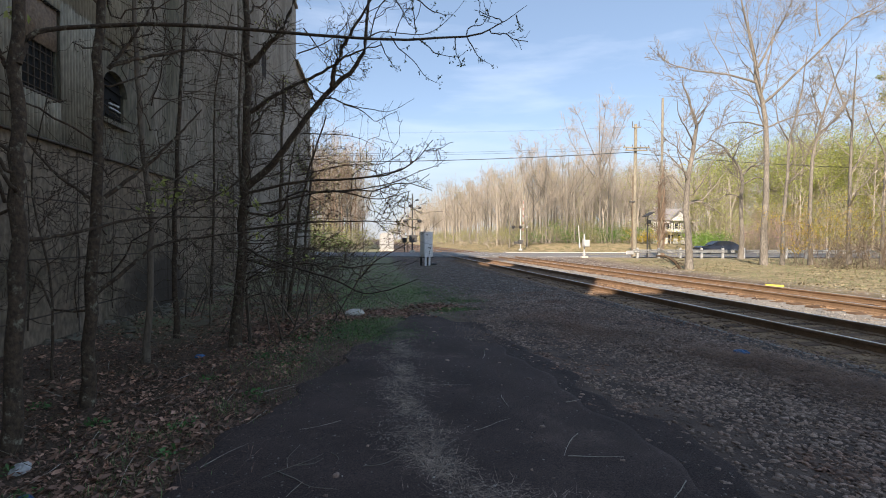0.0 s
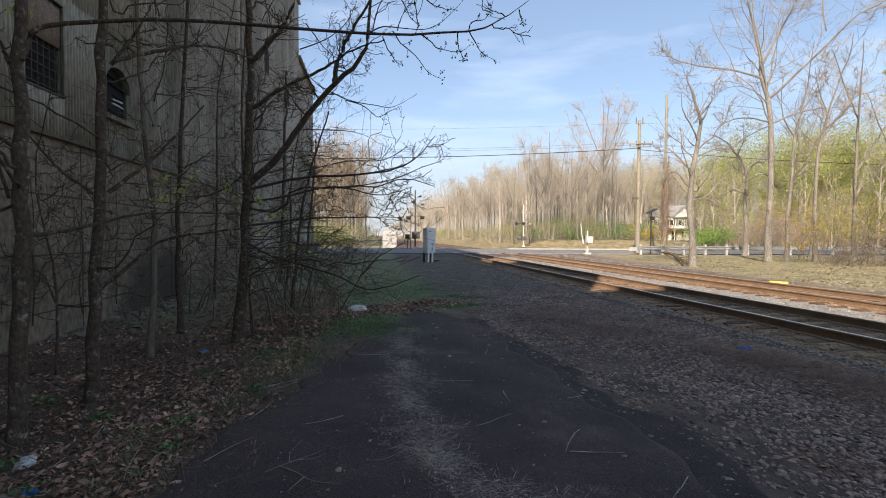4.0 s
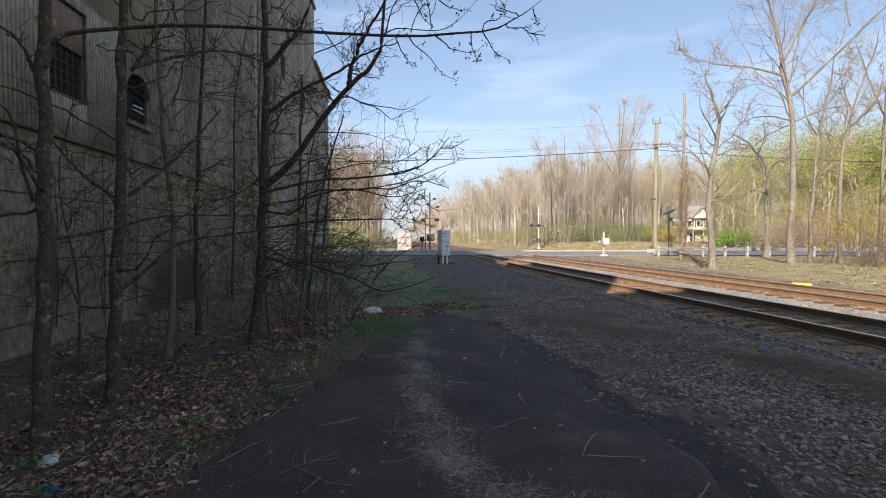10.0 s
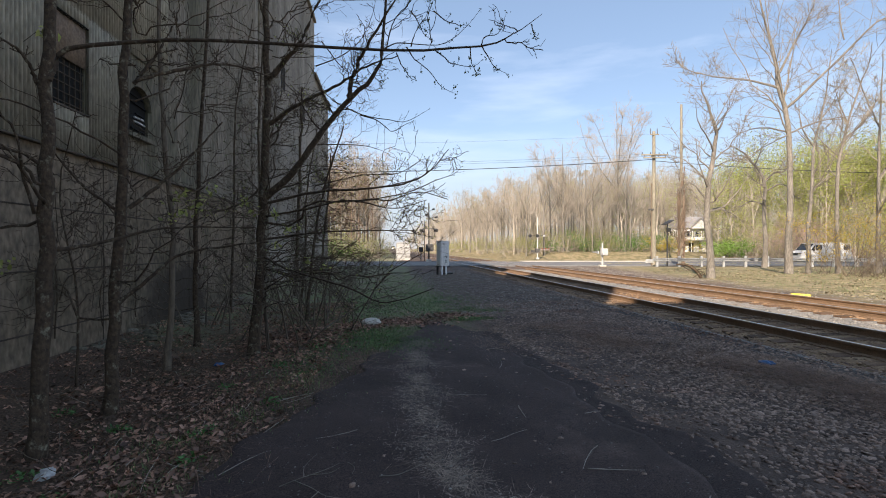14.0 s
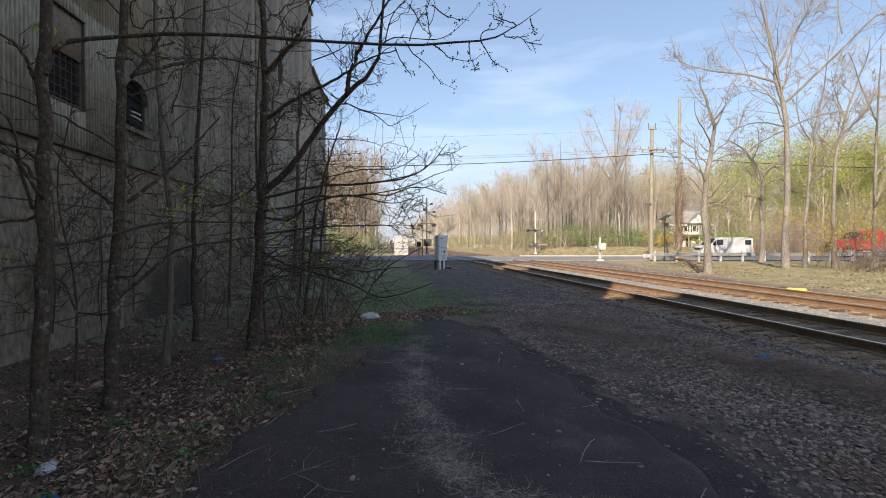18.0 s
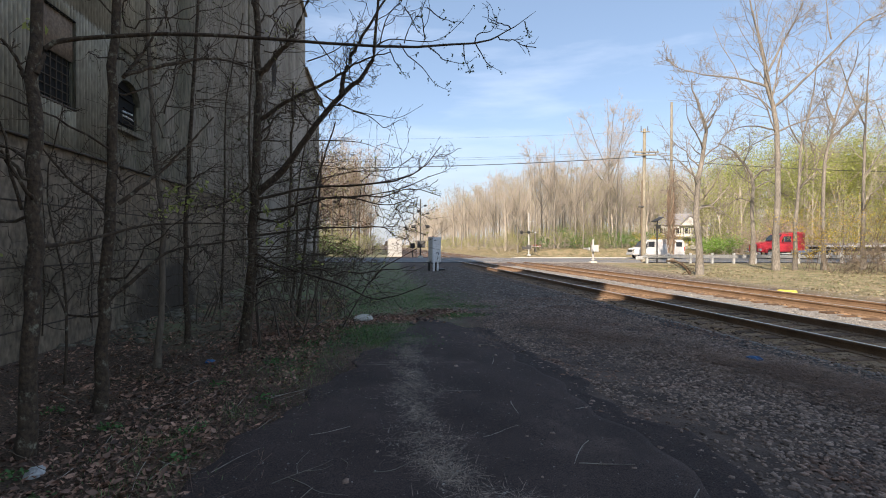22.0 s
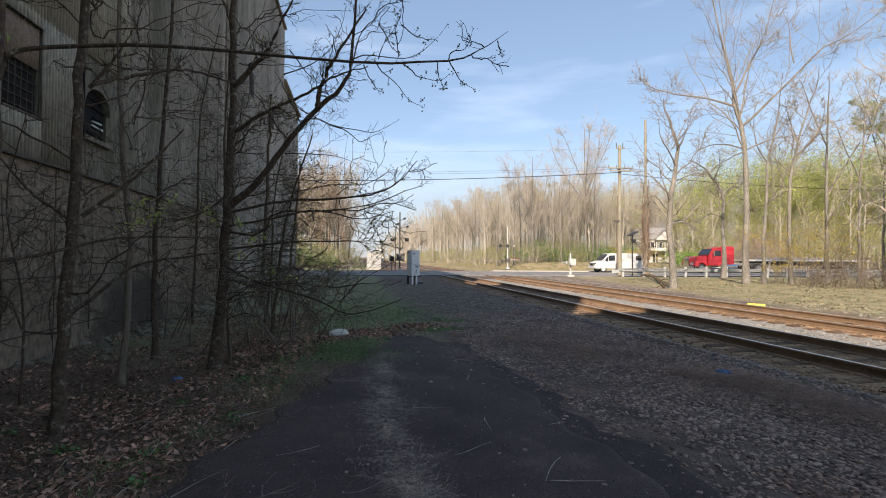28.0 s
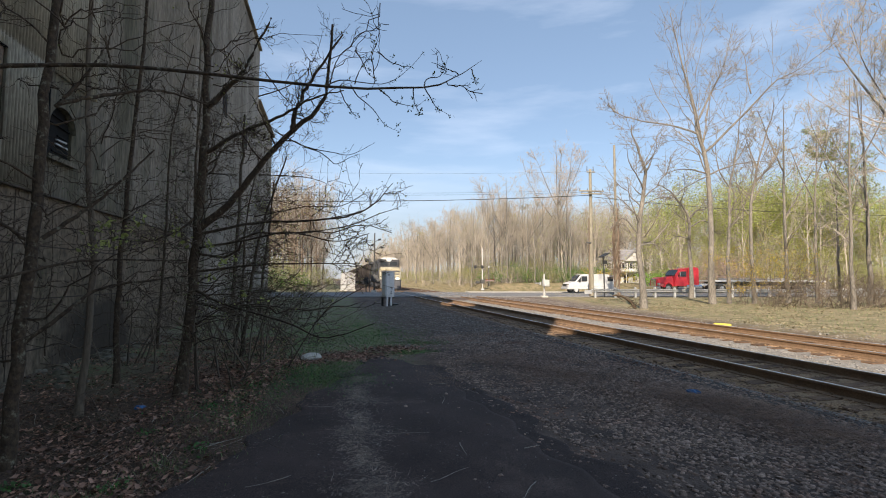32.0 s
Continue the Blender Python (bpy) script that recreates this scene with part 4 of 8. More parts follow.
def cabinet():
    t = thing("equipment_cabinet", pose(2.2, 62.5, 0.2, 0, 0, 4), "white sunlit metal equipment cabinet across the road", "cabinet")
    part("body", box(0, 0, 1.12, 1.78, 1.2, 2.16, 0.02), M_CABW, t)
    for s in (-1, 1):
        d = part("door", box(s * 0.43, -0.615, 1.12, 0.82, 0.03, 1.98, 0.008), M_CABW, t)
        part("handle", box(s * 0.1, -0.65, 1.1, 0.06, 0.04, 0.22, 0.006), M_BLACK, d)
        part("notice", box(s * 0.35, -0.634, 1.62, 0.24, 0.008, 0.16), M_MAST, d)
    part("roof", prism([(-0.98, 2.2), (0.98, 2.2), (0.5, 2.36), (-0.5, 2.36)], -0.68, 0.68, "y"), M_CABW, t)
    part("seam", box(0, -0.618, 0.82, 1.76, 0.03, 0.03), M_MAST, t)
    part("plinth", box(0, 0, 0.0, 1.9, 1.3, 0.12, 0.01), M_CONC, t)
    return t


def lamp_pair(t, z):
    part("crossbar", rod((-0.62, 0, z + 0.05), (0.62, 0, z + 0.05), 0.04), M_MAST, t)
    for s in (-1, 1):
        part("lamp_drop", rod((s * 0.6, 0, z + 0.05), (s * 0.6, 0, z - 0.1), 0.04), M_MAST, t)
        for y in (-0.35, 0.35):
            d = part("light_backing", rod((s * 0.62, y, z - 0.15), (s * 0.66, y, z - 0.15), 0.34, sides=16), M_BLACK, t, "round black light backing")
            part("hood", rod((s * 0.66, y, z - 0.12), (s * 1.10, y, z - 0.16), 0.20, 0.16, 12), M_BLACK, d)
            part("lens", rod((s * 0.67, y, z - 0.15), (s * 0.69, y, z - 0.15), 0.10, sides=12), M_TAIL, d, "red lens")


def crossbuck(t, z, y=-0.08):
    for a in (40, -40):
        part("crossbuck_blade", box(0, y, z, 1.25, 0.02, 0.2, turn=Matrix.Rotation(radians(a), 4, "Y")), M_WHITE, t, "white crossbuck blade")
        y -= 0.025


def near_signal():
    t = thing("crossing_signal", pose(5.05, 56.0, 0.2, 0, 0, -7), "dark tall crossing signal mast with paired lights and boxes", "crossing signal", "crossing signals")
    # shade on the mast and gate box is put into M_MAST's dark colour
    part("mast", rod((0, 0, 0), (0, 0, 7.0), 0.10, 0.08, 10), M_MAST, t)
    part("foundation", box(0, 0, 0.05, 0.6, 0.6, 0.3, 0.02), M_CONC, t)
    lamp_pair(t, 3.85)
    b = part("control_box", box(0.1, -0.3, 1.6, 0.95, 0.6, 0.85, 0.03), M_MAST, t, "grey gate mechanism box")
    part("plate", box(0.08, -0.56, 1.6, 0.3, 0.02, 0.3), M_WHITE, b)
    part("control_box", box(-0.95, 0.25, 1.4, 0.55, 0.4, 0.6, 0.04), M_BLACK, t)
    part("post", rod((-0.95, 0.25, 0), (-0.95, 0.25, 1.2), 0.06), M_MAST, t)
    part("whip_mast", rod((-0.55, 0.5, 0), (-0.55, 0.5, 5.0), 0.05, 0.035), M_MAST, t)
    for z, x in ((6.2, 0.42), (5.55, -0.42), (5.25, 0.75)):
        part("bracket", rod((0, 0, z - 0.25), (x, -0.05, z), 0.03), M_MAST, t)
        part("lamp_head", rod((x, -0.05, z), (x + 0.28, -0.2, z + 0.05), 0.10, 0.13, 10), M_BLACK, t)
    return t


def far_signal():
    t = thing("crossing_signal", pose(18.85, 56.8, 0.4, 0, 0, -7), "white crossing gate mast with black lights and a striped arm", "crossing signal", "crossing signals")
    part("mast", rod((0, 0, 0), (0, 0, 5.3), 0.085, 0.07, 10), M_CABW, t)
    part("foundation", box(0, 0, 0.05, 0.4, 0.4, 0.2, 0.02), M_STEEL, t)
    for s in (-1, 1):
        part("light_backing", rod((s * 0.45 - 0.5, -0.05, 2.9), (s * 0.45 - 0.5, -0.09, 2.9), 0.21, sides=16), M_BLACK, t)
        part("hood", rod((s * 0.45 - 0.5, -0.09, 2.9), (s * 0.45 - 0.5, -0.35, 2.86), 0.13, 0.11, 12), M_BLACK, t)
    part("crossbar", rod((-1.0, 0, 2.9), (0.9, 0, 2.9), 0.03), M_BLACK, t)
    part("bell", rod((0.7, 0, 2.86), (0.95, 0, 2.94), 0.10, 0.07, 10), M_STEEL, t)
    part("sign_arm", rod((-0.3, 0, 4.3), (0.9, 0, 4.3), 0.025), M_WHITE, t)
    part("gate_box", box(0, 0.1, 1.05, 0.5, 0.55, 0.5, 0.03), M_MAST, t)
    part("counterweight", box(-0.55, 0.3, 0.95, 0.5, 0.2, 0.3, 0.02), M_MAST, t)
    arm = part("gate_arm", box(0.3, -2.6, 0, 0.05, 5.2, 0.11, 0.004), M_WHITE, t, "red and white striped gate arm", at=pose(0, 0, 1.15, -88))
    for k in range(6):
        part("stripe", box(0.3, -0.6 - 0.85 * k, 0, 0.056, 0.30, 0.116), M_STRIPE, arm, "red stripe")
    for y in (-1.4, -3.2, -5.0):
        part("arm_light", rod((0.3, y, 0.06), (0.3, y, 0.2), 0.05), M_TAIL, arm)
    return t, arm


def side_gate():
    t = thing("pedestrian_gate", pose(18.35, 38.0, 0.2, 0, 0, -7), "light grey gate mechanism box on a short white post", "crossing gate")
    part("post", rod((0, 0, 0), (0, 0, 2.02), 0.075, sides=10), M_CABW, t)
    part("foundation", box(0, 0, 0.04, 0.55, 0.45, 0.16, 0.02), M_CONC, t)
    b = part("gate_box", box(0.1, -0.16, 1.22, 0.56, 0.40, 0.6, 0.03), M_CABW, t)
    part("cover", box(0.1, -0.375, 1.22, 0.46, 0.02, 0.5, 0.01), M_CABW, b)
    part("collar", rod((0, 0, 0.22), (0, 0, 0.32), 0.15, sides=10), M_STEEL, t)
    part("weight", box(-0.1, -0.45, 1.05, 0.14, 0.3, 0.2, 0.02), M_STEEL, t)
    arm = part("gate_arm", box(-0.42, 0.8, 0, 0.05, 1.6, 0.09, 0.006), M_WHITE, t, "short white gate arm", at=pose(0, 0, 1.2, 76, 0, -4))
    part("arm_bracket", box(-0.42, -0.2, 0, 0.1, 0.4, 0.24, 0.01), M_STEEL, arm)
    return t, arm


signal_box()
cabinet()
near_signal()
FAR_SIGNAL, FAR_ARM = far_signal()
SIDE_GATE, SIDE_ARM = side_gate()


def utility_pole(x, y, h, label, lean=0.0):
    t = thing("utility_pole", pose(x, y, float(gz(x, y)), 0, lean, -7), label, "utility pole", "utility poles")
    part("shaft", rod((0, 0, -0.2), (0, 0, h), 0.19, 0.13, 12), M_POLE, t)
    part("riser", rod((-0.22, -0.02, 0), (-0.20, -0.02, h - 4.6), 0.06, sides=8), M_BARK, t, "dark cable riser up the pole")
    for z, w in ((h - 2.1, 2.4), (h - 2.35, 2.0)):
        part("crossarm", box(0, -0.2, z, w, 0.1, 0.12, 0.01), M_POLE, t)
        for s in np.linspace(-w / 2 + 0.1, w / 2 - 0.1, 4):
            part("insulator", rod((s, -0.2, z + 0.06), (s, -0.2, z + 0.24), 0.045, 0.03, 8), M_MAST, t)
    for s in (-0.3, 0.3):
        part("insulator", rod((s, 0, h - 0.3), (s, 0, h + 0.25), 0.045, 0.035, 8), M_MAST, t)
    part("top_arm", box(0, -0.15, h - 0.3, 0.8, 0.09, 0.1, 0.01), M_POLE, t)
    part("cable_box", box(-0.3, -0.1, h - 6.9, 0.5, 0.14, 0.14, 0.02), M_MAST, t)
    return t


utility_pole(23.4, 38.6, 11.9, "pale weathered wooden utility pole with crossarms by the road")
vine_pole = thing("utility_pole", pose(26.2, 38.9, 0.2), "orange-brown wooden pole wrapped in bare vines", "utility pole", "utility poles")
part("shaft", rod((0, 0, -0.2), (0, 0, 14.4), 0.15, 0.10, 12), M_POLE, vine_pole)
vrng = np.random.default_rng(77)
vt = np.linspace(0, 1, 60)
vines = []
for k in range(15):
    a0, w = vrng.uniform(0, 6.28), vrng.uniform(4, 12)
    top = vrng.uniform(5, 9)
    vines.append(np.stack([(0.2 + 0.10 * vrng.uniform()) * np.cos(a0 + w * vt), (0.2 + 0.10 * vrng.uniform()) * np.sin(a0 + w * vt), vt * top], -1))
VP = np.array(vines)
VR = np.full(VP.shape[:2], 0.045)
tw, twr = sprout(VP, VR, 34, vrng, 0.13, 0.25, 1, (45, 90), 0.1, 6, 0.4, 0.3, 0.009)
tx, txr = sprout(tw, twr, 4, vrng, 0.5, 0.3, 1, (30, 70), 0.1, 3, 0.6, 0.3, 0.007)
part("vine", mesh("vine", *join([tubes(VP, VR, 4), tubes(tw, twr, 3), tubes(tx, txr, 3)])), M_TWIGB, vine_pole, "brown bare climbing vines")

# overhead lines, sagging from pole to pole along the road
cab_thing = thing("overhead_cables", pose(0, 0, 0), "thin black overhead cables along the road", "cables")


def cable(a, b, sag, r):
    t = np.linspace(0, 1, 28)[:, None]
    p = np.array(a) * (1 - t) + np.array(b) * t
    p[:, 2] -= (4 * sag * t * (1 - t))[:, 0]
    part("cable", mesh("cable", *tubes(p[None], np.full((1, 28), r), 5), smooth=True), M_BLACK, cab_thing)


for dy, z, r in ((-1.0, 10.0, 0.008), (0.5, 9.9, 0.008), (0.0, 11.8, 0.006)):
    q = (23.4 + dy, 38.5, z)
    cable(q, road_at(-45, -5.2 + dy * 0.3, z - 0.5), 0.75, r)
    cable(q, road_at(62, -5.4 + dy * 0.3, z - 0.8), 0.6, r)
cable((23.4, 38.4, 9.55), road_at(-45, -5.0, 9.0), 0.95, 0.03)
cable((23.4, 38.4, 9.4), road_at(62, -5.0, 8.8), 0.9, 0.026)

# solar beacon on a post by the road
sol = thing("solar_beacon", pose(23.9, 37.4, 0.2), "black post with a tilted solar panel", "solar beacon")
part("post", rod((0, 0, 0), (0, 0, 3.35), 0.065, 0.055), M_BLACK, sol)
part("panel", box(0.05, 0, 3.75, 0.8, 0.75, 0.06, turn=Matrix.Rotation(radians(-28), 4, "Y")), M_BLACK, sol)
part("bracket", rod((0, 0, 3.3), (0.05, 0, 3.75), 0.05), M_BLACK, sol)
part("control_box", box(0.05, -0.12, 3.1, 0.3, 0.24, 0.34, 0.02), M_BLACK, sol)

# guard rail along the near side of the road
gr = thing("guard_rail", pose(0, 0, 0), "grey galvanised steel guard rail on posts beside the road", "guard rail")
bm = bmesh.new()
prof = [(-0.02, -0.15), (0.05, -0.11), (0.05, -0.06), (-0.02, -0.01), (-0.02, 0.01), (0.05, 0.06), (0.05, 0.11), (-0.02, 0.15)]
gs = np.linspace(13.4, 75, 34)
rows_ = [[bm.verts.new(road_at(s, -5.3 - o, 0.58 + 0.17 + z)) for o, z in prof] for s in gs]
for a, b in zip(rows_, rows_[1:]):
    for k in range(len(prof) - 1):
        bm.faces.new((a[k], b[k], b[k + 1], a[k + 1]))
bmesh.ops.solidify(bm, geom=bm.faces, thickness=0.012)
part("beam", bm, M_STEEL, gr)
post_me = bpy.data.meshes.new("post")
bm = box(0, 0, 0.38, 0.16, 0.2, 1.0, 0.01)
bm.to_mesh(post_me)
bm.free()
post_me.materials.append(M_STEEL)
for s in np.arange(13.8, 75, 1.9):
    part("post", post_me, None, gr, at=pose(*road_at(s, -5.2, 0.17), 0, 0, -7))
part("end_shoe", box(0, 0, 0, 0.8, 0.1, 0.34, 0.04), M_STEEL, gr, "pale flared end piece", at=pose(*road_at(13.1, -5.35, 0.62), 0, 0, 8))

# yellow marker lying past the far track
mk = thing("yellow_marker", pose(13.3, 13.6, 0.15, 0, 0, -62), "flat bright yellow block lying beside the far rail", "marker")
part("block", box(0, 0, 0.04, 0.52, 0.18, 0.12, 0.025), M_YEL, mk)
part("foot", box(0, 0, -0.05, 0.5, 0.16, 0.06, 0.01), M_CONC, mk)

# ---- house across the road ----
hs = thing("house", pose(69.5, 102.5, float(gz(69.5, 102.5)) - 0.1, 0, 0, -27), "white two-storey clapboard house with a grey roof", "house")
part("wall", box(0, 0, 2.8, 11, 7, 5.6, 0.02), M_WHITE, hs)
part("roof", prism([(-3.9, 5.5), (3.9, 5.5), (0, 8.3)], -5.9, 5.9), M_ROOF, hs)
gb = part("gable", prism([(1.2, 5.4), (5.0, 5.4), (3.1, 7.4)], -4.4, 0.0, "y"), M_WHITE, hs, "white gable over the porch")
part("gable_roof", prism([(0.9, 5.3), (3.1, 7.6), (5.3, 5.3), (5.3, 5.5), (3.1, 7.85), (0.9, 5.5)], -4.6, 0.0, "y"), M_ROOF, gb)
part("porch_roof", box(0, -4.4, 2.75, 11.2, 2.4, 0.2, 0.02), M_ROOF, hs)
for x in np.linspace(-5.2, 5.2, 6):
    part("porch_post", box(x, -5.4, 1.35, 0.16, 0.16, 2.7, 0.01), M_WHITE, hs)
for x in (-4.4, -2.8, -1.2, 0.6, 2.4, 4.2):
    w = part("window", box(x, -3.52, 4.2, 0.9, 0.08, 1.5, 0.01), M_WHITE, hs)
    part("pane", box(x, -3.57, 4.2, 0.68, 0.03, 1.28), M_GLASS, w)
    for s in (-1, 1):
        part("shutter", box(x + s * 0.62, -3.54, 4.2, 0.26, 0.05, 1.5, 0.005), M_BLACK, w, "dark shutter")
for x in (-3.6, -0.8, 3.2):
    w = part("window", box(x, -3.52, 1.5, 1.0, 0.08, 1.6, 0.01), M_WHITE, hs)
    part("pane", box(x, -3.57, 1.5, 0.78, 0.03, 1.4), M_GLASS, w)
part("door", box(1.2, -3.54, 1.1, 1.0, 0.08, 2.1, 0.01), M_BLACK, hs)
part("chimney", box(-2.5, 0.5, 8.2, 0.8, 0.8, 1.8, 0.02), M_RUSTSH, hs)

# ---- vehicles (built heading towards -x) ----
def wheel(parent, x, y, r, w, rim, z=None, name="wheel"):
    o = new(name)
    o.parent, o.matrix_basis = parent, pose(x, y, r if z is None else z)
    o.empty_display_size = 0.1
    bm = bmesh.new()
    bmesh.ops.create_cone(bm, cap_ends=False, segments=20, radius1=r, radius2=r, depth=w * 0.7, matrix=Matrix.Rotation(radians(90), 4, "X"))
    for s in (-1, 1):
        bmesh.ops.create_cone(bm, cap_ends=False, segments=20, radius1=r if s > 0 else r * 0.68, radius2=r * 0.68 if s > 0 else r, depth=w * 0.15, matrix=Matrix.Translation((0, -s * w * 0.425, 0)) @ Matrix.Rotation(radians(90), 4, "X"))
    part("tyre", bm, M_TYRE, o)
    rm = rod((0, -w * 0.42, 0), (0, w * 0.42, 0), r * 0.66, sides=16)
    for k in range(5):
        a = k * 2 * math.pi / 5
        for s in (-1, 1):
            box(r * 0.34 * math.cos(a), s * w * 0.44, r * 0.34 * math.sin(a), r * 0.5, 0.03, r * 0.16, bm=rm, turn=Matrix.Rotation(-a, 4, "Y"))
    part("rim", rm, rim, o)
    return o


def shell(outline, w, inset, z_in, bevel):
    """A vehicle body: side outline drawn across the width w, drawn in above the height z_in."""
    bm = prism(outline, -w / 2, w / 2, "y")
    for v in bm.verts:
        if v.co.z > z_in:
            v.co.y *= 1 - inset * min(1.0, (v.co.z - z_in) / 0.5)
    bmesh.ops.bevel(bm, geom=list(bm.edges), offset=bevel, segments=2, affect="EDGES", clamp_overlap=True)
    return bm


def sedan():
    t = thing("car", pose(0, 0, 0), "dark blue-grey four-door saloon car driving on the road", "car")
    part("body", shell([(-2.35, 0.28), (2.36, 0.3), (2.42, 0.62), (2.3, 0.98), (1.75, 1.03), (-0.95, 0.98), (-2.0, 0.86), (-2.38, 0.66)], 1.8, 0.04, 0.6, 0.07), M_NAVY, t)
    part("cabin", shell([(-1.02, 0.95), (-0.22, 1.42), (0.75, 1.45), (1.35, 1.33), (1.92, 1.0)], 1.66, 0.12, 0.98, 0.04), M_NAVY, t)
    for s in (-1, 1):
        for a in ([(-0.72, 1.0), (-0.16, 1.36), (0.32, 1.38), (0.32, 1.0)], [(0.38, 1.0), (0.38, 1.38), (0.72, 1.38), (1.3, 1.24), (1.5, 1.04)]):
            part("side_window", prism(a, s * 0.70, s * 0.815, "y"), M_GLASS, t)
        part("headlight", box(-2.2, s * 0.66, 0.72, 0.25, 0.3, 0.16, 0.03), M_CHROME, t, "clear headlight")
        part("tail_light", box(2.28, s * 0.66, 0.82, 0.2, 0.34, 0.18, 0.03), M_TAIL, t, "red tail light")
        part("mirror", box(-0.62, s * 0.98, 1.02, 0.14, 0.18, 0.12, 0.03), M_NAVY, t)
        part("door_handle", box(0.1, s * 0.905, 0.85, 0.18, 0.03, 0.03), M_CHROME, t)
        part("sill", box(0, s * 0.87, 0.32, 2.6, 0.06, 0.1, 0.01), M_BLACK, t)
    part("windscreen", prism([(-1.0, 0.99), (-0.24, 1.40), (-0.3, 1.42), (-1.06, 1.01)], -0.66, 0.66, "y"), M_GLASS, t)
    part("rear_window", prism([(1.34, 1.34), (1.88, 1.03), (1.94, 1.05), (1.4, 1.37)], -0.62, 0.62, "y"), M_GLASS, t)
    part("grille", box(-2.37, 0, 0.58, 0.06, 0.9, 0.2, 0.01), M_BLACK, t)
    ws = [wheel(t, x, y, 0.33, 0.22, M_CHROME) for x in (-1.42, 1.4) for y in (-0.8, 0.8)]
    return t, ws, 0.33


def van():
    t = thing("van", pose(0, 0, 0), "white windowless cargo van on the road", "van")
    part("body", shell([(-2.78, 0.42), (2.75, 0.42), (2.8, 1.0), (2.72, 2.05), (1.6, 2.14), (-0.9, 2.12), (-1.3, 2.02), (-1.95, 1.28), (-2.62, 1.12), (-2.84, 0.9)], 2.0, 0.07, 1.1, 0.06), M_WHITE, t)
    for s in (-1, 1):
        part("side_window", prism([(-1.72, 1.3), (-1.26, 1.88), (-0.55, 1.9), (-0.55, 1.3)], s * 0.9, s * 1.0, "y"), M_GLASS, t, "dark cab window")
        part("window_post", box(-1.28, s * 0.985, 1.58, 0.05, 0.05, 0.56), M_WHITE, t)
        part("mirror", box(-1.5, s * 1.12, 1.38, 0.12, 0.2, 0.28, 0.02), M_BLACK, t)
        part("door_seam", box(-0.45, s * 1.0, 1.2, 0.02, 0.012, 1.4), M_STEEL, t)
        part("side_trim", box(0.1, s * 1.005, 0.78, 4.6, 0.02, 0.07), M_STEEL, t)
        part("headlight", box(-2.74, s * 0.78, 0.92, 0.16, 0.32, 0.22, 0.02), M_CHROME, t)
        part("tail_light", box(2.76, s * 0.92, 1.1, 0.08, 0.14, 0.4, 0.01), M_TAIL, t)
    part("rear_side_window", prism([(1.85, 1.34), (1.85, 1.86), (2.5, 1.84), (2.5, 1.34)], -1.0, -0.9, "y"), M_GLASS, t)
    part("windscreen", prism([(-1.94, 1.30), (-1.33, 1.98), (-1.39, 2.02), (-2.0, 1.33)], -0.84, 0.84, "y"), M_GLASS, t)
    part("grille", box(-2.82, 0, 0.88, 0.08, 1.1, 0.26, 0.02), M_BLACK, t)
    part("bumper", box(-2.84, 0, 0.52, 0.16, 1.9, 0.2, 0.03), M_STEEL, t)
    part("rear_bumper", box(2.82, 0, 0.5, 0.14, 1.9, 0.18, 0.03), M_STEEL, t)
    ws = [wheel(t, x, y, 0.37, 0.25, M_STEEL) for x in (-1.85, 1.6) for y in (-0.86, 0.86)]
    return t, ws, 0.37


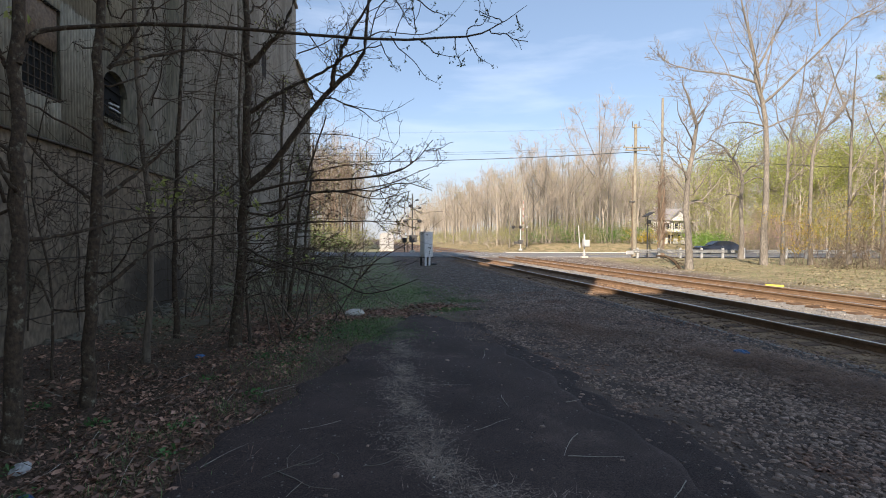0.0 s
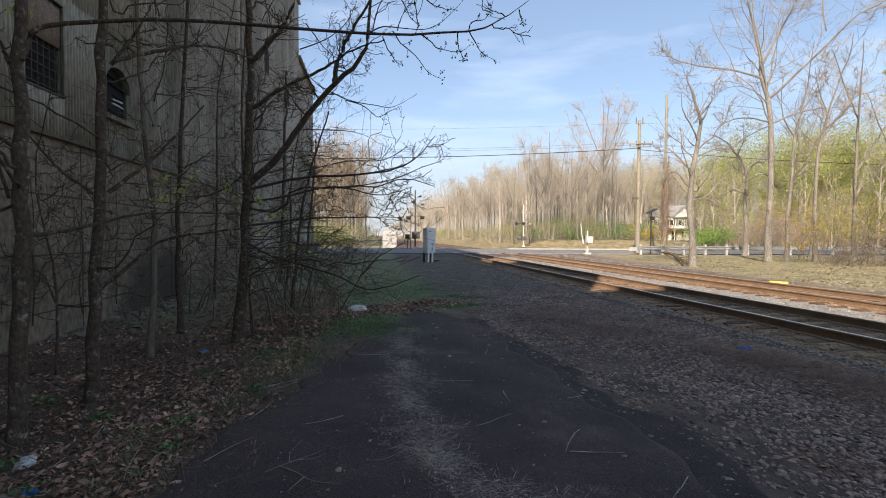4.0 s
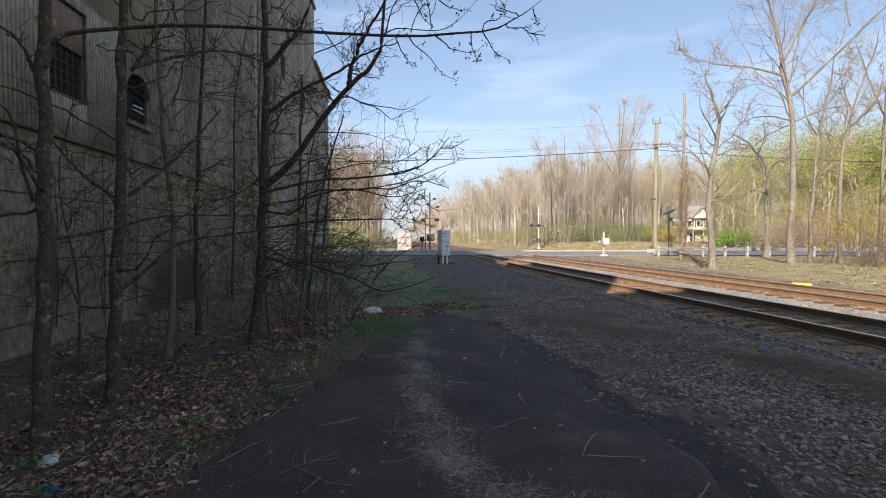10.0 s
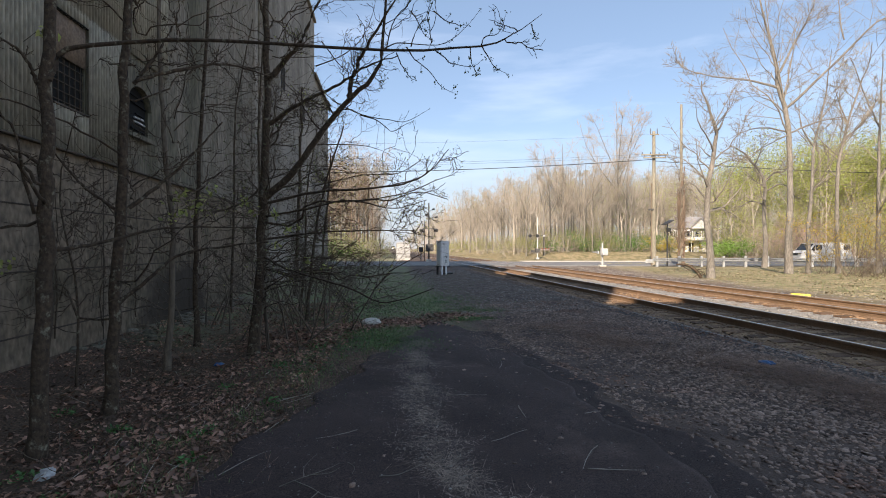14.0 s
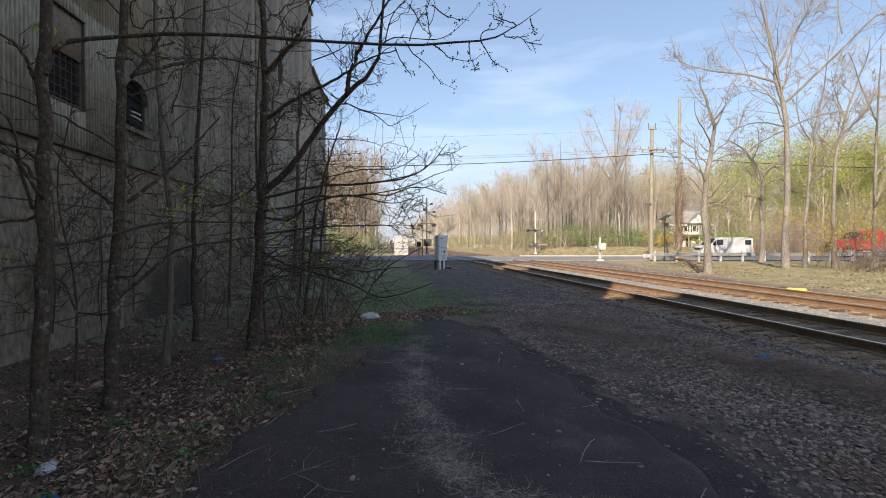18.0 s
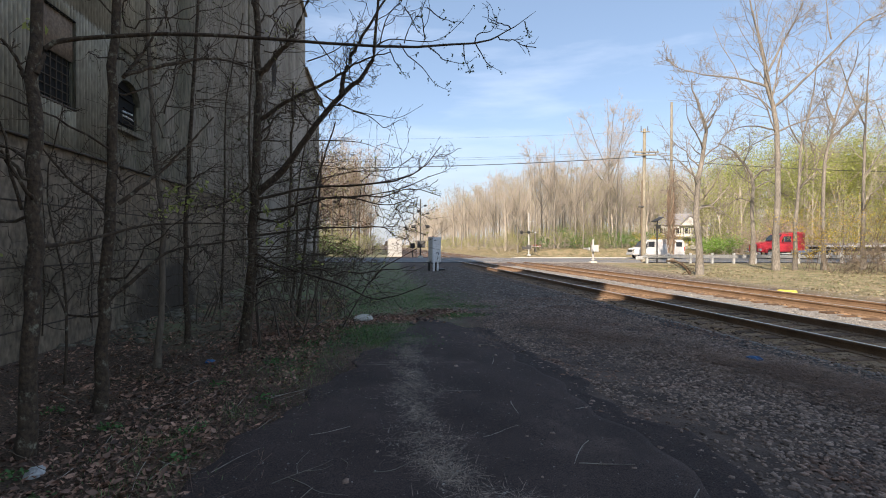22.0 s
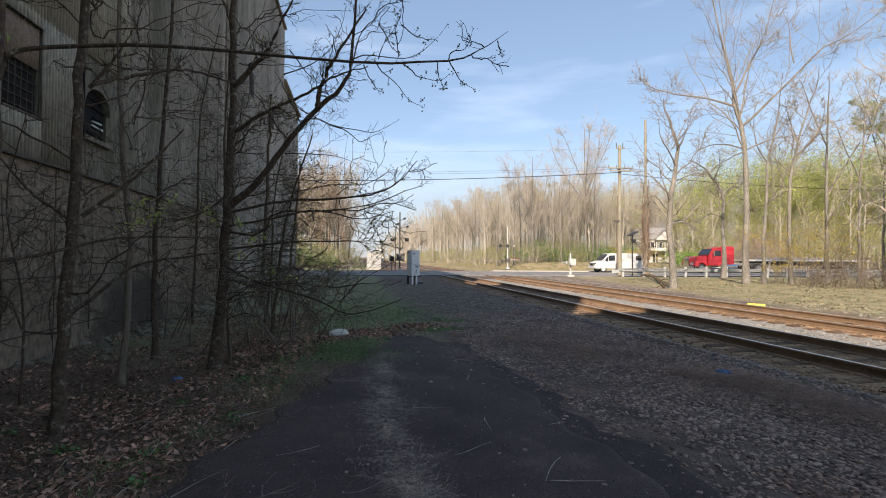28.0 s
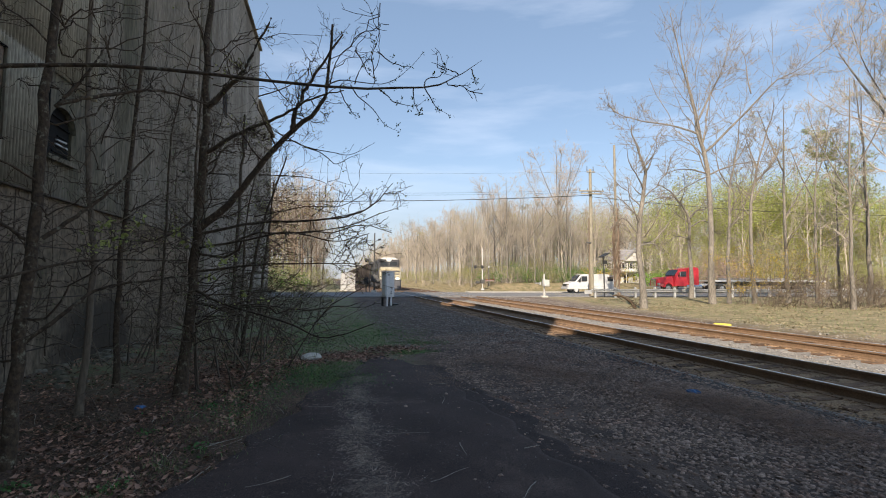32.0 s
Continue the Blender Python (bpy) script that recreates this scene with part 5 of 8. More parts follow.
def truck():
    t = thing("truck", pose(0, 0, 0), "red conventional tractor unit pulling an empty flatbed trailer", "truck")
    part("chassis", box(1.9, 0, 0.95, 7.4, 0.9, 0.26, 0.02), M_STEEL, t)
    part("bonnet", shell([(-3.3, 0.75), (-1.3, 0.75), (-1.3, 1.95), (-2.9, 1.78), (-3.32, 1.55)], 1.75, 0.08, 1.2, 0.08), M_RED, t)
    part("grille", box(-3.34, 0, 1.15, 0.1, 1.1, 0.95, 0.04), M_CHROME, t, "chrome grille")
    part("bumper", box(-3.45, 0, 0.6, 0.2, 2.3, 0.36, 0.04), M_CHROME, t)
    part("cab", shell([(-1.35, 0.8), (0.35, 0.8), (0.35, 2.75), (-0.75, 2.75), (-1.3, 2.0)], 2.1, 0.06, 1.8, 0.06), M_RED, t)
    part("sleeper", box(1.0, 0, 1.85, 1.3, 2.2, 2.0, 0.06), M_RED, t)
    part("roof_fairing", prism([(-0.7, 2.68), (1.62, 2.68), (1.62, 2.98), (0.7, 2.98)], -1.0, 1.0, "y", bevel=0.05), M_RED, t)
    for s in (-1, 1):
        part("fender", prism([(-2.75, 0.7), (-2.55, 1.15), (-2.2, 1.3), (-1.8, 1.2), (-1.55, 0.8), (-1.7, 0.8), (-1.9, 1.05), (-2.2, 1.15), (-2.5, 1.05), (-2.6, 0.7)], s * 0.75, s * 1.2, "y"), M_RED, t)
        part("side_window", prism([(-0.95, 1.9), (-0.6, 2.5), (0.1, 2.5), (0.1, 1.9)], s * 0.95, s * 1.06, "y"), M_GLASS, t)
        part("headlight", box(-3.25, s * 0.92, 1.0, 0.25, 0.3, 0.3, 0.04), M_CHROME, t)
        part("fuel_tank", rod((0.0, s * 0.95, 0.7), (1.9, s * 0.95, 0.7), 0.33, sides=14), M_CHROME, t)
        part("exhaust_stack", rod((0.5, s * 1.18, 0.9), (0.5, s * 1.18, 3.1), 0.07), M_CHROME, t)
        part("mirror", box(-0.9, s * 1.35, 2.15, 0.1, 0.2, 0.5, 0.02), M_CHROME, t)
        part("step", box(-0.5, s * 1.05, 0.6, 0.9, 0.3, 0.1, 0.01), M_STEEL, t)
    part("windscreen", prism([(-1.3, 2.02), (-0.78, 2.68), (-0.84, 2.7), (-1.36, 2.05)], -0.92, 0.92, "y"), M_GLASS, t)
    tr = part("trailer_deck", box(10.5, 0, 1.42, 14.6, 2.5, 0.18, 0.02), M_STEEL, t, "pale flatbed trailer deck")
    part("trailer_beam", prism([(3.4, 1.33), (17.4, 1.33), (17.4, 1.12), (14.0, 0.85), (7.0, 0.85), (5.5, 1.12), (3.4, 1.12)], -0.5, 0.5, "y"), M_BLACK, tr)
    for k in range(14):
        part("rub_rail", box(3.8 + k * 1.02, -1.27, 1.36, 0.06, 0.05, 0.2), M_STEEL, tr)
    part("landing_leg", box(6.0, -0.8, 0.75, 0.14, 0.14, 1.0), M_STEEL, tr)
    part("load_bundle", box(9.5, 0.2, 1.62, 8.0, 1.3, 0.22, 0.03), M_ROOF, tr, "low grey load on the deck")
    ws = [wheel(t, x, y, 0.5, w, M_CHROME) for x, w in ((-2.2, 0.3), (3.1, 0.55), (4.4, 0.55), (14.6, 0.55), (15.9, 0.55)) for y in (-0.98, 0.98)]
    return t, ws, 0.5


def locomotive():
    """Heads towards -y."""
    t = thing("locomotive", pose(0, 0, 0), "dark freight locomotive with a cream nose and bright headlights", "locomotive")
    part("underframe", box(0, 11, 1.25, 2.9, 21.5, 0.3, 0.03), M_LOCO, t)
    part("plow", prism([(-0.25, 0.2), (0.3, 0.2), (0.3, 1.2), (0.0, 1.2)], -1.4, 1.4), M_LOCO, t)
    part("nose", shell([(0.5, 1.4), (2.4, 1.4), (2.4, 3.1), (1.2, 3.1), (0.6, 2.8)], 2.9, 0.1, 2.2, 0.08), M_LOCOY, t, "cream-yellow nose") .matrix_basis = Matrix.Rotation(radians(90), 4, "Z") @ Matrix.Translation((0, 0, 0))
    part("cab", box(0, 3.3, 2.85, 3.0, 2.0, 2.8, 0.12), M_LOCO, t)
    part("cab_roof", prism([(-1.3, 4.22), (1.3, 4.22), (0.8, 4.5), (-0.8, 4.5)], 2.2, 4.4, "y"), M_WHITE, t, "pale cab roof")
    for s in (-1, 1):
        part("windscreen", box(s * 0.68, 2.28, 3.62, 1.0, 0.05, 0.55, 0.02), M_GLASS, t)
        part("side_window", box(s * 1.53, 3.3, 3.7, 0.05, 1.2, 0.6, 0.02), M_GLASS, t)
        part("ditch_light", rod((s * 0.95, 0.35, 1.55), (s * 0.95, 0.28, 1.55), 0.085, sides=12), M_LAMP, t, "lit ditch light")
        part("number_board", box(s * 0.75, 2.25, 4.1, 0.5, 0.08, 0.18, 0.02), M_LOCO, t)
        part("handrail", rod((s * 1.35, 0.3, 1.4), (s * 1.35, 0.3, 2.4), 0.025), M_WHITE, t)
    for s in (-0.14, 0.14):
        part("headlight", rod((s, 2.26, 4.12), (s, 2.18, 4.12), 0.10, sides=12), M_LAMP, t, "lit headlight")
    part("hood", box(0, 12.6, 3.0, 1.9, 16.4, 2.9, 0.1), M_LOCO, t)
    part("radiator", box(0, 19.0, 4.2, 2.9, 3.6, 0.5, 0.1), M_LOCO, t)
    for z in (1.75, 2.15, 2.55):
        part("nose_stripe", box(0, 0.55, z, 2.5, 0.12, 0.14), M_LOCO, t, "dark stripe")
    part("stripe", box(0, 0.45, 1.28, 2.95, 0.06, 0.22), M_LOCOY, t)
    for y in (2.6, 4.4, 6.2, 15.6, 17.4, 19.2):
        for s in (-0.75, 0.75):
            o = new("wheel")
            o.parent, o.matrix_basis = t, pose(s, y, 0.5)
            part("disc", rod((-0.07, 0, 0), (0.07, 0, 0), 0.5, sides=16), M_RAIL, o)
    for y in (4.4, 17.4):
        part("bogie", box(0, y, 0.75, 2.4, 4.6, 0.5, 0.06), M_LOCO, t)
    part("fuel_tank", box(0, 11, 0.7, 2.6, 5.5, 0.8, 0.1), M_LOCO, t)
    return t


def boxcar():
    t = thing("freight_car", pose(0, 0, 0), "brown freight car behind the locomotive", "freight car", "freight cars")
    part("body", box(0, 8.5, 2.6, 3.0, 16.4, 3.2, 0.04), M_FREIGHT, t)
    part("roof", prism([(-1.5, 4.2), (1.5, 4.2), (0, 4.45)], 0.3, 16.7, "y"), M_FREIGHT, t)
    for k in range(9):
        for s in (-1, 1):
            part("rib", box(s * 1.53, 0.8 + k * 1.92, 2.6, 0.08, 0.1, 3.1), M_FREIGHT, t)
    part("sill", box(0, 8.5, 0.95, 2.4, 17, 0.2), M_LOCO, t)
    for y in (2.0, 15.0):
        part("bogie", box(0, y, 0.55, 2.2, 2.4, 0.5, 0.04), M_LOCO, t)
    return t


CAR, CAR_W, CAR_R = sedan()
VAN, VAN_W, VAN_R = van()
TRUCK, TRUCK_W, TRUCK_R = truck()
LOCO = locomotive()
CARS = [boxcar()]
CARS += [copy_thing(CARS[0], pose(0, 0, 0)) for _ in range(5)]

# ---- trees ----
def tree_parts(t, lines, radii, rng, bark, twig, l1=(14, 0.55), l2=(7, 0.5), l3=(5, 0.5), leaf=None, leaf_size=0.05, per_twig=2, spread=0.1,
               t0=0.35, angle=(30, 60), lift=0.25, sides=(8, 4, 3, 3), fine=0.006, wig=0.10, split=False, thin=0.4, n3=3):
    """Trunk lines grown into limbs, branches, twigs and leaves, each a part of the tree t."""
    m = 22 if split else 14
    P = np.array([smooth_line(l, m) for l in lines])
    P[:, 1:-1] += rng.normal(size=P[:, 1:-1].shape) * np.array([q[0] for q in radii])[:, None, None] * 0.2
    R = np.array([np.linspace(a, b, m) for a, b in radii])
    R[0, 0] *= 1.35
    R[0, 1] *= 1.08
    for k in range(len(P)):
        part("trunk" if k == 0 else "limb", mesh("trunk", *tubes(P[k:k + 1], R[k:k + 1], sides[0] if k == 0 else max(5, sides[0] - 2)), True), bark, t)
    span = np.linalg.norm(np.diff(P, axis=1), axis=2).sum(1)
    big = span > (0.0 if split else 0.3 * span.max())
    A, AR = sprout(P[big], R[big], l1[0], rng, l1[1], t0, 0.99, angle, lift, 13 if split else 8, thin, wig * 1.6, fine * 2)
    if (~big).any():
        A2, AR2 = sprout(P[~big], R[~big], max(3, l1[0] // 3), rng, l1[1] * 1.2, t0, 0.95, angle, lift, 8, thin, wig * 1.6, fine * 2)
        A, AR = np.concatenate([A, A2]), np.concatenate([AR, AR2])

    B, BR = sprout(A, AR, l2[0], rng, l2[1], 0.12, 0.98, (28, 72), lift * 0.5, 8 if split else 4, 0.6, wig * 1.8, fine * 1.35, fall=0.35)
    rest = [tubes(B, BR, sides[2])]
    if split:
        for k in range(len(A)):
            part("branch", mesh("branch", *tubes(A[k:k + 1], AR[k:k + 1], sides[1]), True), bark, t)
    else:
        rest.append(tubes(A, AR, sides[1]))
    last = B
    if l3[0]:
        C, CR = sprout(B, BR, l3[0], rng, l3[1], 0.08, 0.98, (28, 72), lift * 0.4, n3, 0.65, wig * 1.8, fine, fall=0.3)
        if n3 > 2:
            rest.append(tubes(C, CR, sides[3]))
        else:
            tagged(part("twig_crown", mesh("twig_crown", *spikes(C, CR)), twig, t), kind="stuff")
        last = C
    tagged(part("crown", mesh("crown", *join(rest)), twig, t), kind="stuff")
    if leaf:
        tagged(part("foliage", mesh("foliage", *flakes(scatter_on(last, per_twig, spread, rng), leaf_size, rng)), leaf, t), kind="stuff")
    return t


def bare_tree(seed, h, r, label, bark=M_BARKL, twig=M_TWIG, leaf=M_BUD, leaf_size=0.06, per=1, leaders=1, l1=(15, 0.42), l2=(7, 0.5), l3=(5, 0.55), t0=0.3, angle=(25, 55), group="", lean=0.3, spread=0.1, fine=0.008, fork=0.45, n3=3, spray=1.4):
    rng = np.random.default_rng(seed)
    t = thing("tree", pose(0, 0, 0), label, "tree", group)
    dx, dy = rng.normal(0, lean, 2)
    top = np.array([dx, dy, h])
    lines = [[(0, 0, -0.15), (dx * 0.1, dy * 0.1, h * 0.3), (dx * 0.5, dy * 0.4, h * 0.65), tuple(top)]]
    radii = [(r, r * 0.12)]
    for k in range(leaders - 1):
        a = rng.uniform(0, 6.28)
        f = fork * rng.uniform(0.7, 1.7)
        s = np.array([dx * 0.2, dy * 0.2, h * f])
        w = rng.uniform(0.14, 0.34) * h * (1 - f) * spray
        lines.append([tuple(s), tuple(s + [w * 0.4 * math.cos(a), w * 0.4 * math.sin(a), h * 0.15]), tuple(s + [w * 0.8 * math.cos(a), w * 0.8 * math.sin(a), h * 0.33]), tuple(s + [w * math.cos(a), w * math.sin(a), h * (0.95 - f)])])
        radii.append((r * 0.36, r * 0.07))
    return tree_parts(t, lines, radii, rng, bark, twig, l1, l2, l3, leaf, leaf_size, per, spread, t0, angle, fine=fine, n3=n3)


def place_tree(t, x, y, rz=0, s=1.0, z=None):
    t.matrix_basis = pose(x, y, float(gz(x, y)) - 0.05 if z is None else z, 0, 0, rz)
    t.scale = (s, s, s)
    return t


# trees of the verge past the tracks
def verge_tree(x, y, lines, radii, seed, label, l1=(13, 0.30), l2=(6, 0.5), l3=(5, 0.55), leaf=M_BUD, leaf_size=0.045, per=1, t0=0.25, fine=0.0085, angle=(35, 75), thin=0.42):
    """A tree whose main limbs are given as (across, up) lines."""
    rng = np.random.default_rng(seed)
    t = thing("tree", pose(0, 0, 0), label, "tree", "verge trees")
    full = []
    for k, l in enumerate(lines):
        d = rng.normal(0, 0.35) if k else 0.0
        full.append([(a, d * math.hypot(a - l[0][0], b - l[0][1]) * 0.6, b) for a, b in l])
    tree_parts(t, full, radii, rng, M_BARKL, M_TWIGV, l1, l2, l3, leaf, leaf_size, per, 0.05, t0, angle, 0.3, (10, 5, 4, 3), fine, 0.13, False, thin, 2)
    return place_tree(t, x, y, -6.8)


verge_tree(25.5, 26.9, [[(0, -0.2), (0, 3.9), (0, 7.8), (-0.3, 10.7), (-0.7, 11.9), (-0.8, 13.3), (-1.2, 15), (-1.9, 17.4), (-2.5, 20.5)],
                        [(-0.6, 12.9), (0.4, 14.7), (1.4, 16.4), (2.0, 17.8), (2.8, 20.5)],
                        [(-0.7, 11.9), (-2.0, 12.5), (-3.9, 13.0), (-5.5, 13.6), (-6.3, 14.4)],
                        [(-0.2, 10.6), (0.9, 11.8), (2.4, 13.6), (3.5, 15.0), (4.7, 15.6), (6.7, 17.2)],
                        [(3.5, 15.0), (3.7, 16.4), (4.1, 18.2), (4.0, 19.5)],
                        [(-0.1, 9.1), (-1.4, 9.35), (-2.7, 9.2), (-3.9, 8.6)],
                        [(-0.1, 8.9), (-1.0, 8.5), (-2.5, 7.7), (-3.2, 7.0)],
                        [(0, 9.0), (1.4, 9.6), (2.9, 9.9), (5.3, 9.95)],
                        [(-0.2, 10.2), (-1.2, 10.9), (-2.4, 11.2), (-3.6, 11.0)]],
           [(0.20, 0.025), (0.075, 0.014), (0.08, 0.012), (0.085, 0.012), (0.045, 0.012), (0.06, 0.012), (0.05, 0.012), (0.06, 0.012), (0.04, 0.01)],
           21, "tall bare broad-crowned tree with pale bark on the verge", (15, 0.36), (8, 0.48), (5, 0.5), leaf=None, fine=0.0078, angle=(28, 55), thin=0.34)
verge_tree(17.4, 23.3, [[(0, -0.2), (-0.05, 1.6), (-0.2, 3.5), (-0.1, 5.2), (0.2, 6.85), (0.35, 7.9), (0.0, 8.9), (-0.3, 9.85), (-0.5, 10.7)],
                        [(0.35, 7.9), (0.75, 8.7), (1.1, 9.4), (1.2, 10.1)], [(-0.2, 4.3), (-1.0, 5.2), (-1.5, 5.0), (-1.9, 4.4)],
                        [(-0.2, 3.6), (0.5, 3.8), (1.2, 3.5), (1.8, 3.0)], [(0.2, 6.8), (-0.5, 7.6), (-1.2, 8.2), (-1.6, 9.1)], [(-0.1, 5.2), (-1.0, 6.2), (-1.6, 6.6), (-2.1, 6.5)], [(0.05, 6.0), (0.9, 6.4), (1.5, 6.3)]],
           [(0.19, 0.025), (0.06, 0.012), (0.05, 0.01), (0.045, 0.01), (0.05, 0.01), (0.04, 0.01), (0.035, 0.01)],
           23, "slim bare tree with ragged bark and curly twigs on the verge", (17, 0.32), (7, 0.5), (5, 0.5), leaf=None, fine=0.0078, angle=(40, 85), thin=0.34)
verge_tree(30.9, 35.0, [[(0, -0.2), (0.05, 2.5), (0.0, 5.0), (0.05, 7.2), (-0.75, 8.5), (-1.5, 9.3), (-2.0, 9.8), (-3.0, 10.1)],
                        [(0.05, 7.1), (0.65, 7.8), (1.4, 8.0), (1.9, 8.8), (2.2, 9.8)], [(0.0, 6.3), (1.2, 6.9), (2.0, 6.1), (2.1, 5.4)],
                        [(-0.75, 8.5), (-0.5, 9.6), (-0.7, 10.8)], [(0.02, 5.2), (-1.0, 5.5), (-1.9, 5.2), (-2.4, 4.5)]],
           [(0.19, 0.02), (0.09, 0.015), (0.07, 0.012), (0.06, 0.012), (0.05, 0.01)], 22, "small bare crooked tree with drooping arms on the verge", (14, 0.32), (7, 0.5), (5, 0.5), leaf=None, fine=0.0078)
verge_tree(27.2, 27.0, [[(-0.2, -0.2), (-0.2, 3.1), (0, 5.9), (0.15, 8.2), (0.7, 10.4), (1.05, 12.6), (1.3, 14.5)], [(0.15, 8.2), (-0.7, 9.4), (-1.0, 10.8), (-0.9, 12.2)], [(0.6, 10.0), (1.5, 11.2), (2.1, 12.6)]],
           [(0.13, 0.015), (0.05, 0.01), (0.05, 0.01)], 31, "slim bare verge tree with opening buds", (16, 0.3), (7, 0.5), (5, 0.5), leaf_size=0.035, fine=0.0078, angle=(28, 65))
verge_tree(28.9, 26.8, [[(0, -0.2), (0, 3.5), (0, 6.7), (0.3, 8.4), (0.6, 9.8), (1.4, 12), (1.9, 13.4), (2.2, 15)], [(0.4, 8.7), (1.9, 9.8), (2.9, 11.0), (3.4, 12.4)], [(0.6, 9.8), (0.2, 11.4), (0.1, 13)]],
           [(0.13, 0.015), (0.06, 0.01), (0.045, 0.01)], 32, "slim bare verge tree with opening buds", (16, 0.3), (7, 0.5), (5, 0.5), leaf_size=0.035, fine=0.0078, angle=(28, 65))
for k, (x, y, h, r) in enumerate(((31.5, 26.5, 14.5, 0.15), (33.5, 26.0, 12.0, 0.13), (37.0, 25.0, 15.5, 0.17), (29.0, 20.5, 13.5, 0.12))):
    place_tree(bare_tree(33 + k, h, r, "slim bare verge tree with opening buds", leaders=3, l1=(13, 0.30), l2=(6, 0.5), angle=(35, 72), leaf=M_LEAFY if k == 2 else M_BUD, per=1, group="verge trees", fine=0.008, n3=2), x, y, 40 * k)

# woods beyond the road: kinds built once, then copied
KINDS = [place_tree(bare_tree(40 + k, 12.6, 0.13, "slender bare woodland tree with fine twigs in sunlight", leaders=5, group="woodland trees", leaf=M_BUD if k % 2 else None, leaf_size=0.08, l1=(9, 0.38), l2=(6, 0.5), l3=(4, 0.6), fine=0.009, n3=2, t0=0.3, angle=(26, 58), fork=0.34, spray=1.7), *p)
         for k, p in enumerate(((20.8, 60), (23.5, 62), (26.2, 59.5), (29.3, 61), (32, 59.5)))]
wr = np.random.default_rng(5)
for k in range(38):
    y = 55.5 + 90 * (k / 44) ** 1.3 + wr.uniform(-1.5, 1.5)
    x = 20 + wr.uniform(0, 1) ** 1.2 * 20
    y += 2.5
    if x / y > 0.6:
        x = 0.55 * y
    o = copy_thing(KINDS[k % 5], pose(x, y, float(gz(x, y)) - 0.05, 0, 0, wr.uniform(0, 360)))
    s = wr.uniform(0.72, 1.08) * (1 + 0.007 * max(0, min(y, 105) - 62))
    o.scale = (s * 1.15, s * 1.15, s * wr.uniform(0.95, 1.1))
place_tree(bare_tree(48, 19.0, 0.17, "tall bare tree with a rounded crown above the woods", leaders=9, group="woodland trees", leaf=None, l1=(13, 0.34), l2=(7, 0.5), l3=(4, 0.6), fine=0.010, n3=2, t0=0.25, angle=(20, 48), fork=0.40, spray=1.7), 31.5, 60.5)
for k, (q, y, s) in enumerate(((0.60, 72, 1.1), (0.635, 84, 1.25), (0.66, 116, 1.65), (0.70, 120, 1.7), (0.735, 114, 1.6), (0.755, 76, 1.15), (0.62, 66, 1.0), (0.79, 70, 1.1))):
    o = copy_thing(KINDS[(2 * k + 1) % 5], pose(q * y, y, float(gz(q * y, y)) - 0.05, 0, 0, 73 * k))
    o.scale = (s * 1.15, s * 1.15, s)
for k in range(14):
    y = 66 + 70 * (k / 14) + wr.uniform(-2, 2)
    x = -1.3 - wr.uniform(0, 1) * 11
    o = copy_thing(KINDS[k % 5], pose(x, y, float(gz(x, y)) - 0.05, 0, 0, wr.uniform(0, 360)))
    s = wr.uniform(1.15, 1.42)
    o.scale = (s, s, s)


def far_woods(name, places, seed, label, leaf, hs, per=3, size=0.16, spread=0.3, n1=16, twig=M_TWIG, fat=1.0):
    """Many simple trees in one object, for the depth of the woods."""
    rng = np.random.default_rng(seed)
    wood, twigs, leaves = [], [], []
    for x, y in places:
        h = rng.uniform(*hs) * (1 + 0.007 * max(0, min(y, 105) - 64))
        z = float(gz(x, y)) - 0.1
        f, lean = rng.uniform(0.28, 0.45), rng.normal(0, 0.35, 2)
        T = smooth_line([(x, y, z), (x + lean[0] * 0.3, y + lean[1] * 0.3, z + h * f), (x + lean[0], y + lean[1], z + h * 0.8)], 6)[None]
        TR = np.linspace(0.12, 0.04, 6)[None] * fat ** 0.5
        q = np.arange(5) * 1.257 + rng.uniform(0, 6)
        o = np.stack([np.cos(q), np.sin(q)], -1) * h * rng.uniform(0.10, 0.24, (5, 1))
        up = h * rng.uniform(0.76, 1.0, 5)
        at_ = z + h * (f + rng.uniform(-0.04, 0.22, 5))
        P = np.array([smooth_line([(x + lean[0] * 0.3, y + lean[1] * 0.3, at_[k]), (x + o[k, 0] * 0.55, y + o[k, 1] * 0.55, at_[k] + (z + up[k] - at_[k]) * 0.45), (x + o[k, 0], y + o[k, 1], z + up[k])], 6) for k in range(5)])
        R = np.tile(np.linspace(0.055, 0.018, 6) * fat ** 0.5, (5, 1))
        A, AR = sprout(P, R, n1 // 2, rng, 0.36, 0.12, 0.99, (22, 60), 0.2, 3, 0.5, 0.3, 0.015 * fat)
        B, BR = sprout(A, AR, 4, rng, 0.6, 0.1, 0.98, (24, 66), 0.12, 2, 0.6, 0.2, 0.012 * fat)
        C, CR = sprout(B, BR, 1 if fat >= 2 or per > 4 else 2, rng, 0.75, 0.15, 0.98, (20, 60), 0.08, 2, 0.6, 0.2, 0.011 * fat)
        wood.append(tubes(T, TR, 5))
        wood.append(tubes(P, R, 4))
        twigs.append(spikes(A, AR)) if fat >= 2 else wood.append(tubes(A, AR, 3))
        twigs += [spikes(B, BR), spikes(C, CR)]
        if leaf:
            leaves.append(flakes(scatter_on(B, per, spread, rng), size, rng))
    o = thing(name, pose(0, 0, 0), label, "woods", kind="stuff")
    part("wood", mesh("wood", *join(wood)), twig, o)
    part("twig_crown", mesh("twig_crown", *join(twigs)), twig, o)
    if leaf:
        part("foliage", mesh("foliage", *join(leaves)), leaf, o)
    return o


